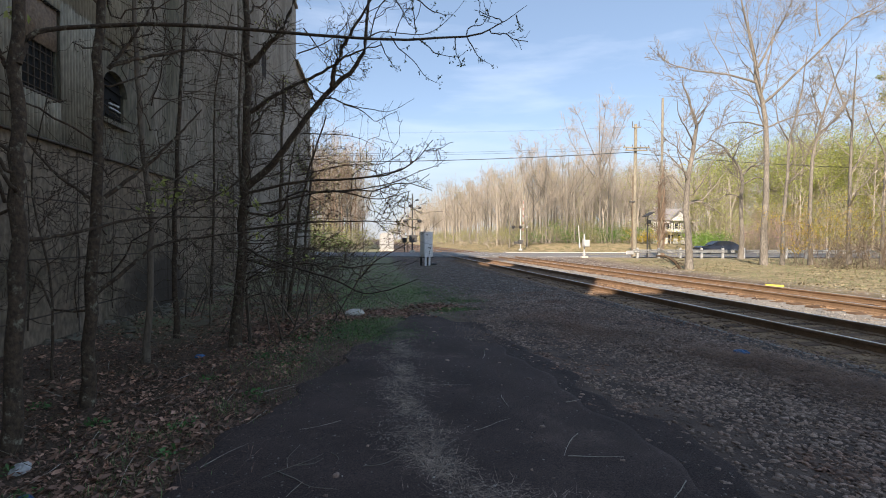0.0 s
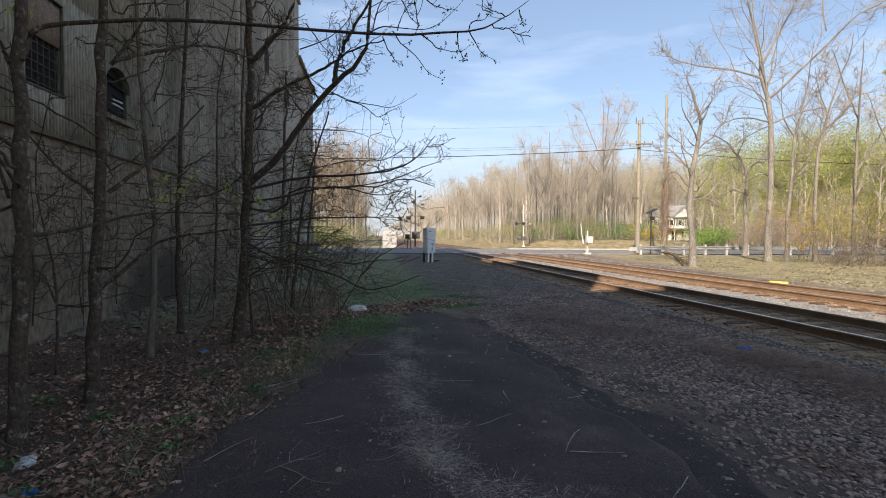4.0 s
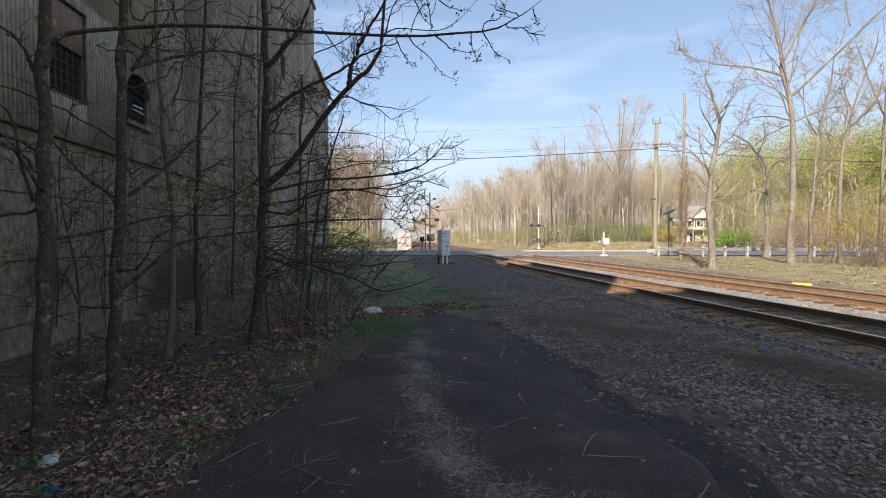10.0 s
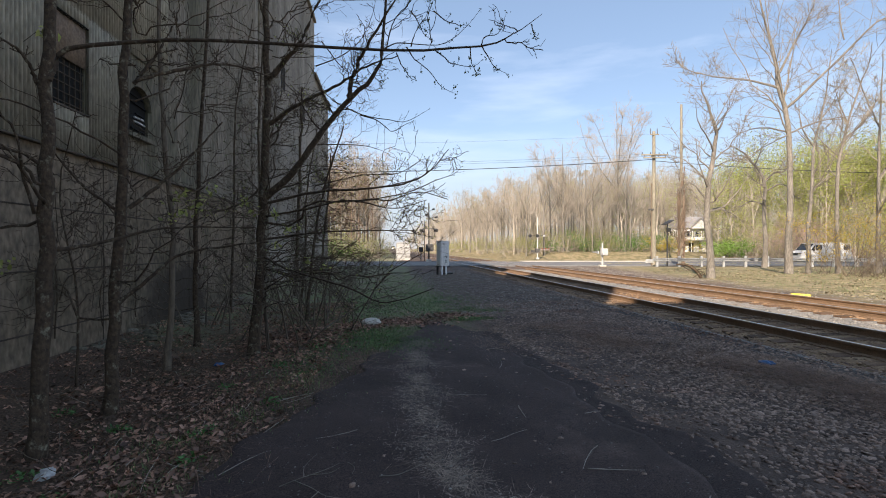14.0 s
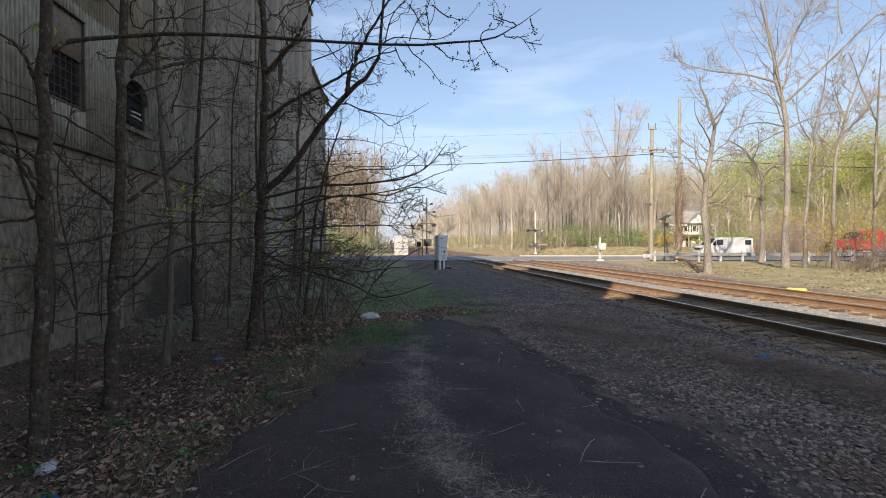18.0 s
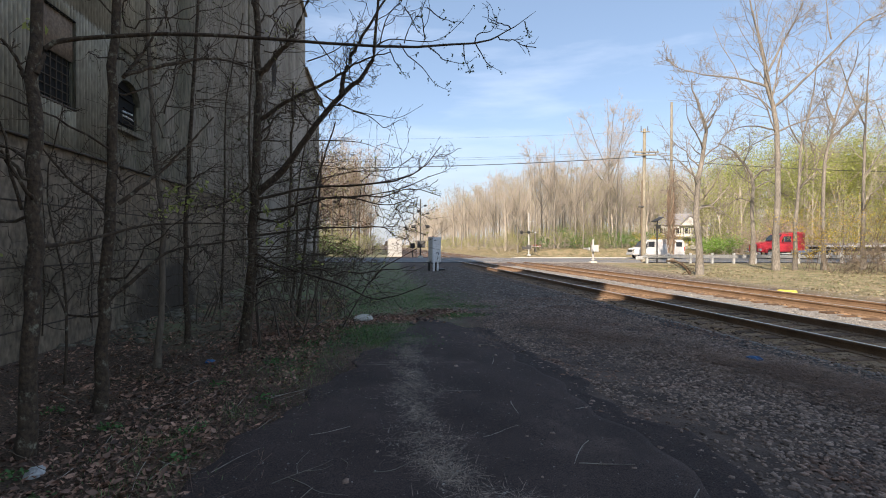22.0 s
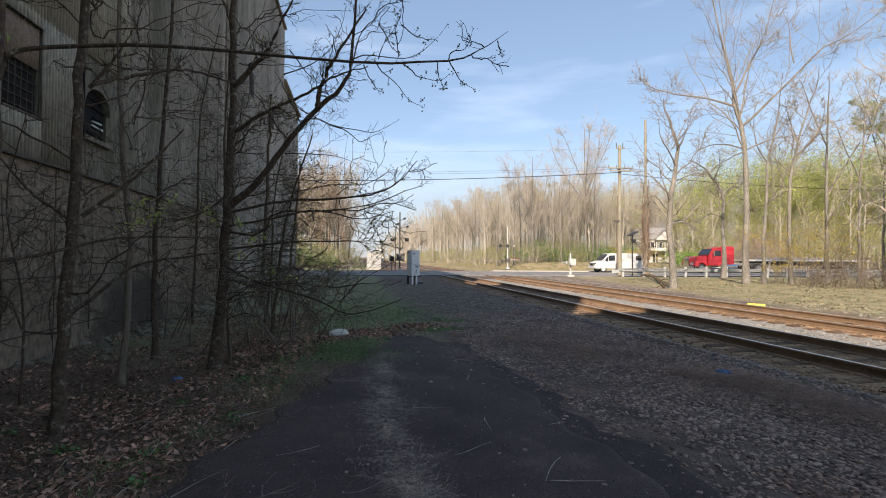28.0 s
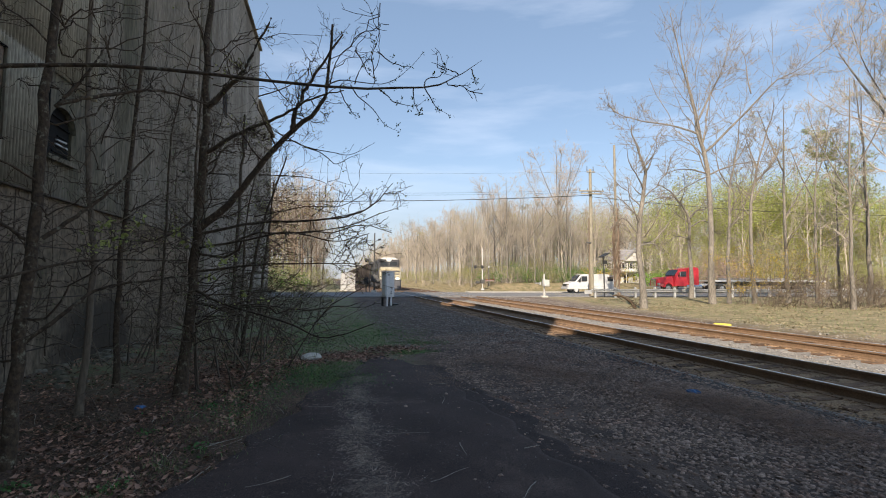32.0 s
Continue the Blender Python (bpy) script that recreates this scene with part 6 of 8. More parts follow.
pr = np.random.default_rng(9)
sight = lambda ps: [p for p in ps if not (0.64 < p[0] / p[1] < 0.74 and p[1] < 112)]
far_woods("woods", sight([(20 + pr.uniform(0, 1) ** 0.9 * 55, 60 + pr.uniform(0, 1) * 80) for _ in range(210)]), 50, "deep bare spring woods beyond the road", M_BUD, (10, 14), 1, 0.12)
far_woods("woods", [(17 + pr.uniform(0, 1) * 40, 140 + pr.uniform(0, 1) * 200) for _ in range(200)], 51, "distant bare woods along the railway", M_BUD, (11.5, 15), 1, fat=2.0)
far_woods("woods", [(-2.3 - pr.uniform(0, 1) * 22, 66 + pr.uniform(0, 1) ** 1.5 * 200) for _ in range(130)], 52, "brown bare woods on the mill side beyond the road", M_BUD, (13, 18), 1, twig=M_TWIGB, fat=1.4)
far_woods("woods", sight([(42 + pr.uniform(0, 1) * 70, 55 + pr.uniform(0, 1) * 40) for _ in range(80)]), 53, "woods in fresh yellow-green leaf across the road", M_LEAFY, (9, 13), 9, 0.16, 0.45, 16)
far_woods("woods", [(57 + pr.uniform(0, 1) * 40, 54 + pr.uniform(0, 1) * 24) for _ in range(64)], 55, "tall woods in full yellow-green leaf across the road", M_LEAFY, (14, 20), 12, 0.22, 0.6, 16)
far_woods("woods", [(76 + pr.uniform(0, 1) * 34, 116 + pr.uniform(0, 1) * 30) for _ in range(60)], 56, "round-crowned budding trees behind the house", M_BUD, (15, 20), 2, 0.16, 0.4, 16)
far_woods("woods", [(pr.choice([-1, 1]) * (14 + pr.uniform(0, 1) * 60) + 10, 380 + pr.uniform(0, 1) * 500) for _ in range(80)], 54, "far trees closing the view along the line", M_BUD, (12, 17), 2, 0.3, 0.5, fat=5.0)


def stems_at(x, y, w, h, n, rng):
    ends = rng.normal(0, w / 2.2, (n, 2))
    roots = rng.normal(0, w * 0.28, (n, 2))
    P = np.array([smooth_line([(q[0], q[1], 0), (q[0] + e[0] * 0.4, q[1] + e[1] * 0.4, hh * 0.62), (q[0] + e[0] * 0.8, q[1] + e[1] * 0.8, hh), (q[0] + e[0] * 1.2, q[1] + e[1] * 1.2, hh * rng.uniform(0.75, 1.15))], 6) for q, e, hh in zip(roots, ends, rng.uniform(0.25, 1.05, n) * h)])
    P[:, 1:] += np.cumsum(rng.normal(0, 0.02 * h, P[:, 1:].shape), axis=1)
    return P + np.array([x, y, 0])


def bush(x, y, w, h, leaf, label, seed, n=26, size=0.09, per=10, name="shrub", bark=M_TWIG, spread=0.10):
    rng = np.random.default_rng(seed)
    t = thing(name, pose(x, y, float(soft_z(x, y)) - 0.03), label, "shrub")
    P = stems_at(0, 0, w, h, n, rng)
    R = np.tile(np.linspace(0.018, 0.005, 6), (n, 1))
    B, BR = sprout(P, R, 8, rng, 0.45, 0.15, 1, (25, 65), 0.1, 4, 0.6, 0.16, 0.0045)
    C, CR = sprout(B, BR, 3, rng, 0.5, 0.15, 1, (25, 65), 0.1, 3, 0.7, 0.16, 0.0035)
    tagged(part("stem_tangle", mesh("stem_tangle", *join([tubes(P, R, 4), tubes(B, BR, 3), tubes(C, CR, 3)])), bark, t), kind="stuff")
    if leaf:
        tagged(part("foliage", mesh("foliage", *flakes(scatter_on(np.concatenate([P[:, ::2][:, :3], B[:, 1:]]), per, spread, rng), size, rng)), leaf, t), kind="stuff")
    return t


def thicket(places, w, hs, leaf, label, seed, n=14, size=0.14, per=6, spread=0.2, twig=M_TWIG):
    """Undergrowth as one object."""
    rng = np.random.default_rng(seed)
    wood, leaves = [], []
    for x, y in places:
        P = stems_at(x, y, w, rng.uniform(*hs), n, rng) + np.array([0, 0, float(gz(x, y)) - 0.05])
        R = np.tile(np.linspace(0.025, 0.01, 6), (n, 1))
        B, BR = sprout(P, R, 6, rng, 0.5, 0.15, 1, (20, 55), 0.1, 2, 0.6, 0.14, 0.012)
        wood += [tubes(P[:, ::2], R[:, ::2], 3), tubes(B, BR, 3)]
        leaves.append(flakes(scatter_on(B, per, spread, rng), size, rng))
    o = thing("undergrowth", pose(0, 0, 0), label, "undergrowth", kind="stuff")
    part("wood", mesh("wood", *join(wood)), twig, o)
    part("foliage", mesh("foliage", *join(leaves)), leaf, o)
    return o


ROW = lambda n, x0, x1, y0, y1: [(x0 + (x1 - x0) * pr.uniform(), y0 + (y1 - y0) * pr.uniform()) for _ in range(n)]
thicket(sight(ROW(110, 20, 60, 58, 85)), 2.5, (1.2, 3.4), M_BUD, "brown and green undergrowth among the bare trees", 141)
thicket(ROW(110, 19.5, 32, 62, 260), 2.5, (1.2, 3.0), M_BUD, "budding undergrowth along the railway", 142)
thicket(sight(ROW(26, 20, 44, 58.5, 64)), 2.2, (0.7, 2.2), M_LEAFG, "green undergrowth at the wood's edge", 143, size=0.16, per=6)
thicket(sight(ROW(60, 46, 100, 54, 66)), 3.5, (2.5, 6.5), M_LEAFY, "tall yellow-green thicket across the road", 144, size=0.15, per=11, spread=0.3)
thicket(ROW(30, -14, -1.5, 62, 90), 2.6, (1.5, 4.5), M_BUD, "budding thicket beyond the road by the mill", 145, per=7)
thicket(ROW(14, -12, -3.5, 61, 66), 2.2, (1.0, 2.2), M_LEAFG, "green thicket beyond the road by the mill", 146, per=7)
thicket(ROW(40, 60, 170, 64, 110), 4, (4, 9), M_LEAFY, "distant green wood's edge across the road", 147, size=0.24, per=9, spread=0.6)

thicket(sight(ROW(46, 21, 62, 62, 100)), 3.0, (2.6, 5.5), M_BUD, "tall bare brown brush deep among the trees", 148, n=16, size=0.10, per=2, twig=M_TWIGV)
far_woods("woods", [(48 + pr.uniform(0, 1) * 170, 150 + pr.uniform(0, 1) * 120) for _ in range(110)], 57, "distant bare woods closing the horizon", M_BUD, (12, 16), 1, 0.2, 0.4, 12, fat=2.6)
far_woods("woods", sight([(44 + pr.uniform(0, 1) * 50, 54.5 + pr.uniform(0, 1) * 12) for _ in range(46)]), 58, "low budding understorey trees across the road", M_BUD, (5, 9), 8, 0.13, 0.35, 14)
bush(43.2, 54.0, 3.0, 1.7, M_LIME, "low rounded bright green bush across the road", 60, 34, 0.16, 14, spread=0.16)
bush(36.0, 57.0, 3.2, 1.5, M_LEAFO, "yellow flowering bush in front of the house", 61, 24, 0.13, 12)
bush(27.4, 26.0, 2.2, 3.6, M_LEAFO, "young shrub with golden spring leaves on the verge", 62, 14, 0.075, 14, bark=M_BARK)
bush(29.4, 25.6, 3.0, 4.6, M_LEAFO, "young shrub with golden spring leaves on the verge", 65, 16, 0.075, 12, bark=M_BARK)
bush(31.5, 24.6, 3.0, 4.2, M_LEAFY, "yellow-green leafing shrub on the verge", 66, 14, 0.07, 4, bark=M_BARK)
bush(48.5, 52.6, 4.6, 4.2, M_LEAFP, "pinkish flowering tree across the road", 63, 44, 0.10, 12, bark=M_TWIGV, spread=0.25)
bush(53.8, 52.4, 5.2, 4.6, M_LEAFP, "pinkish flowering tree across the road", 64, 44, 0.10, 12, bark=M_TWIGV, spread=0.25)
for k in range(14):
    bush(27.0 + 1.5 * k, 23.4 - 0.25 * k + pr.uniform(-1.6, 1.8), 2.6, 1.9, None, "tangled bare brambles on the verge", 90 + k, 22, bark=M_BARK)
# tall trees close to the right of the tracks, leaning over the verge
place_tree(bare_tree(26, 17.5, 0.26, "tall leaning bare tree with budding twigs on the verge", leaders=4, l1=(14, 0.4), l3=(5, 0.5), leaf=M_LEAFO, leaf_size=0.07, per=1, group="verge trees", lean=1.5, fine=0.010), 33.0, 19.0, 200)
place_tree(bare_tree(27, 19.0, 0.22, "tall leaning bare tree with budding twigs on the verge", leaders=4, l1=(14, 0.4), l3=(5, 0.5), leaf=M_BUD, leaf_size=0.07, per=1, group="verge trees", lean=1.5, fine=0.010), 37.0, 20.5, 120)
place_tree(bare_tree(28, 12.0, 0.12, "young verge tree in yellow-green leaf", leaders=3, l1=(12, 0.4), leaf=M_LEAFY, leaf_size=0.14, per=3, group="verge trees", fine=0.009), 39.0, 28.5, 60)

# ---- saplings by the mill, close to the camera ----
def lz(x, y):
    return float(soft_z(x, y)) - 0.04


def mill_tree(lines, radii, seed, label, l1, l2=(7, 0.6), l3=(5, 0.6), leaf=None, per=1, t0=0.12, lift=0.08, angle=(40, 85), size=0.03, bark=None, fine=0.0030, thin=0.2):
    rng = np.random.default_rng(seed)
    x, y = lines[0][0][:2]
    t = thing("sapling", pose(x, y, 0), label, "tree", "saplings by the mill")
    loc = [[(p[0] - x, p[1] - y, p[2]) for p in l] for l in lines]
    return tree_parts(t, loc, radii, rng, bark or M_BARKD, M_BARKD, l1, l2, l3, leaf, size, per, 0.02, t0, angle, lift, (12, 6, 4, 3), fine, 0.21, True, thin)


SAP = "dark bare sapling with blotched bark beside the mill wall"
mill_tree([[(-2.98, 4.39, lz(-2.98, 4.39)), (-2.91, 4.44, 2.0), (-2.94, 4.48, 3.44), (-2.91, 4.51, 6.6)],
           [(-2.92, 4.47, 3.18), (-2.88, 4.55, 3.43), (-2.62, 4.59, 3.56), (-1.50, 4.52, 3.62), (-0.02, 4.41, 3.56), (0.90, 4.37, 3.64), (1.20, 4.40, 3.77), (1.52, 4.44, 4.01)],
           [(-2.96, 4.43, 1.68), (-2.72, 4.81, 1.76), (-2.27, 5.16, 1.92), (-1.45, 5.46, 1.95)],
           [(-3.01, 4.48, 3.14), (-3.04, 4.34, 3.35), (-3.19, 4.21, 3.48)],
           [(-3.02, 4.45, 2.01), (-3.03, 4.26, 2.45), (-3.10, 4.07, 2.59)]],
          [(0.066, 0.034), (0.026, 0.002), (0.022, 0.006), (0.017, 0.006), (0.015, 0.006)], 201, "dark sapling with flaking bark and a long level limb", (5, 0.26), (4, 0.5), (2, 0.45), t0=0.2, thin=0.3)
mill_tree([[(-2.94, 5.39, lz(-2.94, 5.39)), (-2.85, 5.44, 2.2), (-2.8, 5.49, 4.23), (-2.76, 5.55, 7.0)],
           [(-2.85, 5.41, 1.12), (-2.54, 5.53, 1.44), (-2.34, 5.66, 1.64), (-1.91, 5.76, 1.73), (-1.41, 5.85, 1.79)],
           [(-2.76, 5.43, 2.15), (-2.49, 5.57, 2.44), (-2.23, 5.72, 2.79), (-1.94, 5.86, 3.22)],
           [(-2.73, 5.47, 3.51), (-2.54, 5.60, 3.92), (-2.40, 5.75, 4.38)],
           [(-2.70, 5.46, 3.54), (-2.35, 5.76, 3.79), (-1.97, 6.06, 3.99), (-1.51, 6.33, 3.96)],
           [(-2.91, 5.45, 2.14), (-3.16, 5.29, 2.39), (-3.33, 5.11, 2.72)]],
          [(0.062, 0.03), (0.024, 0.008), (0.024, 0.008), (0.022, 0.008), (0.024, 0.008), (0.018, 0.007)], 202, SAP, (6, 0.32), (5, 0.55), (3, 0.5), thin=0.25)
mill_tree([[(-3.17, 7.24, lz(-3.17, 7.24)), (-3.1, 7.27, 1.68), (-3.22, 7.33, 3.08), (-3.34, 7.39, 4.65), (-3.35, 7.43, 7.5)]], [(0.045, 0.024)], 203, "slim pale-barked sapling beside the mill wall", (12, 0.22), (5, 0.55), (3, 0.5), bark=M_BARK)
mill_tree([[(-3.34, 8.77, lz(-3.34, 8.77)), (-3.39, 8.83, 1.88), (-3.28, 8.89, 4.39), (-3.15, 8.93, 8.0)]], [(0.05, 0.02)], 204, SAP, (18, 0.26), (5, 0.55), (3, 0.5))
mill_tree([[(-2.15, 7.92, lz(-2.15, 7.92)), (-2.02, 7.96, 2.05), (-1.95, 7.99, 3.71), (-1.95, 8.05, 5.55), (-1.9, 8.1, 8.5)],
           [(-1.96, 7.96, 2.55), (-1.49, 7.83, 2.97), (-1.13, 7.72, 3.45), (-0.61, 7.58, 4.05), (-0.21, 7.46, 4.42), (-0.08, 7.37, 4.81), (0.00, 7.30, 5.75)],
           [(-0.61, 7.56, 4.05), (-0.49, 7.46, 4.50), (-0.26, 7.38, 4.94), (0.16, 7.28, 5.6)],
           [(-1.93, 8.02, 4.5), (-1.61, 7.88, 4.81), (-1.33, 7.76, 5.13), (-0.95, 7.6, 5.9)],
           [(-1.93, 7.99, 3.75), (-1.35, 7.83, 4.10), (-0.79, 7.67, 4.33), (-0.33, 7.52, 4.60), (0.19, 7.35, 4.73)],
           [(-1.97, 7.95, 2.45), (-1.06, 7.69, 2.63), (-0.45, 7.45, 2.64), (0.21, 7.21, 2.69), (0.61, 7.00, 2.84), (0.91, 6.81, 3.17)],
           [(-2.00, 7.95, 1.86), (-1.04, 7.49, 1.96), (-0.16, 7.05, 1.98), (0.44, 6.64, 1.97)],
           [(-2.02, 7.94, 1.59), (-1.50, 7.62, 1.37), (-0.58, 7.24, 1.12), (-0.02, 6.92, 0.92), (0.67, 6.58, 1.15)],
           [(-1.98, 7.97, 2.78), (-2.23, 7.83, 2.49), (-2.61, 7.70, 2.30), (-3.07, 7.59, 2.33)],
           [(-2.00, 7.96, 2.23), (-1.22, 7.56, 2.34), (-0.58, 7.18, 2.44), (0.09, 6.79, 2.29), (0.55, 6.43, 2.38)]],
          [(0.085, 0.036), (0.06, 0.018), (0.042, 0.012), (0.05, 0.014), (0.035, 0.008), (0.024, 0.005), (0.02, 0.004), (0.022, 0.005), (0.02, 0.006), (0.018, 0.004)],
          205, "forked dark tree with long bare limbs beside the lane", (9, 0.36), (5, 0.55), (3, 0.5), leaf=M_BUD, thin=0.32)
mill_tree([[(-1.9, 11.5, lz(-1.9, 11.5)), (-1.75, 11.5, 1.6), (-1.5, 11.4, 3), (-1.0, 11.2, 4.6)]], [(0.045, 0.015)], 207, SAP, (14, 0.45), (5, 0.55), (3, 0.5), t0=0.08)
mill_tree([[(-2.75, 9.9, lz(-2.75, 9.9)), (-2.6, 9.9, 1.4), (-2.45, 9.8, 2.8), (-2.3, 9.7, 4.4)]], [(0.03, 0.010)], 211, "thin dark sapling in the thicket by the mill", (20, 0.42), (6, 0.55), (3, 0.5), t0=0.08, leaf=M_BUDD, size=0.035, per=1)
mill_tree([[(-2.4, 13.4, lz(-2.4, 13.4)), (-2.25, 13.4, 1.6), (-2.2, 13.3, 3.2), (-1.9, 13.2, 5.0)]], [(0.04, 0.012)], 212, "thin dark sapling in the thicket by the mill", (14, 0.40), (5, 0.55), (3, 0.5), t0=0.06, leaf=M_BUDD, size=0.04, per=1, fine=0.004)
mill_tree([[(-3.9, 14.8, lz(-3.9, 14.8)), (-3.8, 14.8, 2.6), (-3.85, 14.7, 5.2), (-3.7, 14.7, 8.0)]], [(0.05, 0.02)], 213, "slim dark sapling close to the mill wall", (20, 0.26), (6, 0.55), (3, 0.5), t0=0.1, fine=0.004)
mill_tree([[(-3.3, 17.5, lz(-3.3, 17.5)), (-3.2, 17.5, 2.5), (-3.1, 17.4, 5), (-3.0, 17.2, 7.5)]], [(0.07, 0.03)], 209, SAP, (22, 0.34), (6, 0.55), (3, 0.5), fine=0.005)
mill_tree([[(-3.3, 24, lz(-3.3, 24)), (-3.1, 24, 2.5), (-2.9, 24, 4.5), (-2.8, 24, 6.5)]], [(0.07, 0.03)], 210, SAP, (24, 0.45), leaf=M_LEAFY, per=1, fine=0.006, size=0.06)
for k, (x, y, h, r) in enumerate(((-3.75, 6.2, 3.4, 0.016), (-3.9, 12.3, 7.5, 0.035))):
    dx = 0.35 * math.sin(k * 2.1)
    mill_tree([[(x, y, lz(x, y)), (x + dx * 0.3, y, h * 0.35), (x + dx * 1.2 - 0.25, y + 0.1, h * 0.7), (x + dx * 1.8, y, h)]], [(r, r * 0.3)], 220 + k, "thin whippy sapling stem beside the mill", (16, 0.3), (5, 0.6), (3, 0.5), t0=0.1, thin=0.4)
for k, (x, y, w, h) in enumerate(((-1.75, 8.9, 1.5, 1.9), (-1.3, 10.2, 1.7, 2.0), (-1.9, 12.2, 2.0, 2.3), (-2.3, 15.5, 2.2, 2.4), (-3.6, 10.5, 1.5, 1.6), (-2.6, 20, 2.2, 2.6), (-2.9, 13.6, 2.0, 2.6), (-1.9, 17.6, 2.2, 2.6), (-2.9, 23.0, 2.6, 3.4))):
    bush(x, y, w, h * 0.75, M_BUD if k in (0, 2, 5) else None, "tangled dark brush under the saplings", 230 + k, 9, 0.035, 1, "brushwood", M_BARK, 0.03)

# long arching shoots with opening buds on the two trees by the lane
SHOOTS = [[(0.92, 4.47, 3.68), (1.00, 4.46, 3.56), (1.05, 4.45, 3.48), (1.19, 4.43, 3.40)],
          [(0.20, 4.55, 3.66), (0.27, 4.54, 3.56), (0.43, 4.52, 3.42), (0.56, 4.51, 3.27), (0.70, 4.49, 3.22)],
          [(0.46, 4.52, 3.64), (0.56, 4.51, 3.56), (0.62, 4.50, 3.50), (0.83, 4.48, 3.47), (0.94, 4.46, 3.53)],
          [(0.81, 4.48, 3.67), (0.81, 4.48, 3.55), (0.85, 4.47, 3.44), (0.88, 4.47, 3.41)],
          [(0.24, 4.55, 3.67), (0.29, 4.54, 3.80), (0.40, 4.53, 3.97), (0.46, 4.53, 4.13)],
          [(-0.03, 4.58, 3.64), (0.08, 4.57, 3.70), (0.18, 4.56, 3.71), (0.46, 4.52, 3.68), (0.62, 4.51, 3.73), (0.78, 4.49, 3.86), (0.92, 4.47, 4.02)],
          [(0.92, 4.47, 3.69), (0.95, 4.47, 3.76), (1.05, 4.45, 3.79), (1.11, 4.45, 3.86), (1.16, 4.45, 4.02)],
          [(0.46, 4.53, 4.02), (0.56, 4.51, 3.93), (0.67, 4.50, 3.88), (0.78, 4.49, 3.88)],
          [(1.40, 4.41, 3.89), (1.42, 4.41, 3.80), (1.46, 4.41, 3.75)],
          [(0.10, 4.56, 3.61), (0.16, 4.56, 3.48), (0.24, 4.54, 3.36), (0.29, 4.54, 3.36)],
          [(0.24, 4.55, 4.02), (0.32, 4.54, 3.90), (0.37, 4.54, 3.80), (0.44, 4.53, 3.72)]]
FAR_SHOOTS = [[(-0.83, 7.40, 4.01), (-0.40, 7.35, 3.80), (0.03, 7.29, 3.71), (0.29, 7.26, 3.68), (0.67, 7.22, 3.88)],
              [(-0.40, 7.35, 3.78), (-0.18, 7.32, 3.71), (-0.01, 7.30, 3.58), (0.10, 7.28, 3.51), (0.29, 7.26, 3.62), (0.43, 7.25, 3.68)],
              [(-1.05, 7.42, 3.32), (-0.57, 7.36, 3.31), (-0.23, 7.32, 3.27), (0.03, 7.29, 3.17)],
              [(-1.09, 7.41, 2.68), (-0.40, 7.33, 2.84), (0.12, 7.27, 2.86), (0.47, 7.23, 3.05), (0.55, 7.22, 3.16)],
              [(0.03, 7.28, 2.68), (0.47, 7.23, 2.79), (0.68, 7.21, 2.92), (0.81, 7.19, 3.14), (0.93, 7.18, 3.38)],
              [(-0.40, 7.33, 2.44), (0.29, 7.25, 2.57), (0.73, 7.20, 2.75), (1.03, 7.16, 2.86), (1.16, 7.15, 2.97)],
              [(-1.09, 7.44, 4.54), (-0.74, 7.40, 4.67), (-0.40, 7.36, 4.93), (-0.22, 7.35, 5.28), (-0.14, 7.34, 5.63)],
              [(-1.00, 7.43, 4.93), (-0.74, 7.40, 4.58), (-0.53, 7.37, 4.41), (-0.22, 7.33, 4.32)]]
SPRIGS = [(-2.62, 6.05, 2.10), (-2.30, 6.1, 2.28), (-2.2, 6.2, 2.45), (-1.75, 7.7, 2.25), (-1.55, 7.6, 2.0), (-1.85, 8.2, 1.75), (-1.4, 8.6, 1.5), (-1.2, 9.2, 1.35), (-1.6, 9.0, 2.1), (-2.55, 6.01, 2.33), (-2.4, 6.0, 2.38), (-2.36, 6.09, 2.2), (-2.48, 6.0, 2.16), (-2.14, 7.38, 2.44), (-2.01, 7.36, 2.26), (-3.25, 4.42, 1.57), (-3.11, 4.71, 3.69)]


def shoots(lines, r, name, label, seed, bud, size, kink=0.003):
    rng = np.random.default_rng(seed)
    x, y = lines[0][0][:2]
    t = thing(name, pose(0, 0, 0), label, "branch", "budding shoots")
    P = np.array([smooth_line(l, 16) for l in lines])
    P[:, 1:] += np.cumsum(rng.normal(0, kink, P[:, 1:].shape), axis=1)
    R = np.tile(np.linspace(r, r * 0.25, 16), (len(P), 1))
    for k in range(len(P)):
        part("shoot", mesh("shoot", *tubes(P[k:k + 1], R[k:k + 1], 6), True), M_BARKD, t)
    B, BR = sprout(P, R, 6 if kink > 0.01 else 4, rng, 0.26 if kink > 0.01 else 0.16, 0.2, 0.95, (35, 80), 0.1, 8, 0.6, 0.34, r * 0.28)
    tagged(part("twig_spray", mesh("twig_spray", *tubes(B, BR, 4)), M_BARKD, t), kind="stuff")
    ends = np.concatenate([P[:, -1], P[:, 11], B[:, -1]])
    C = (ends[:, None] + rng.normal(0, size * 0.55, (len(ends), bud, 3))).reshape(-1, 3)
    tagged(part("foliage", mesh("foliage", *flakes(C, size, rng)), M_BUDD, t, "dull green opening buds"), kind="stuff")
    return t


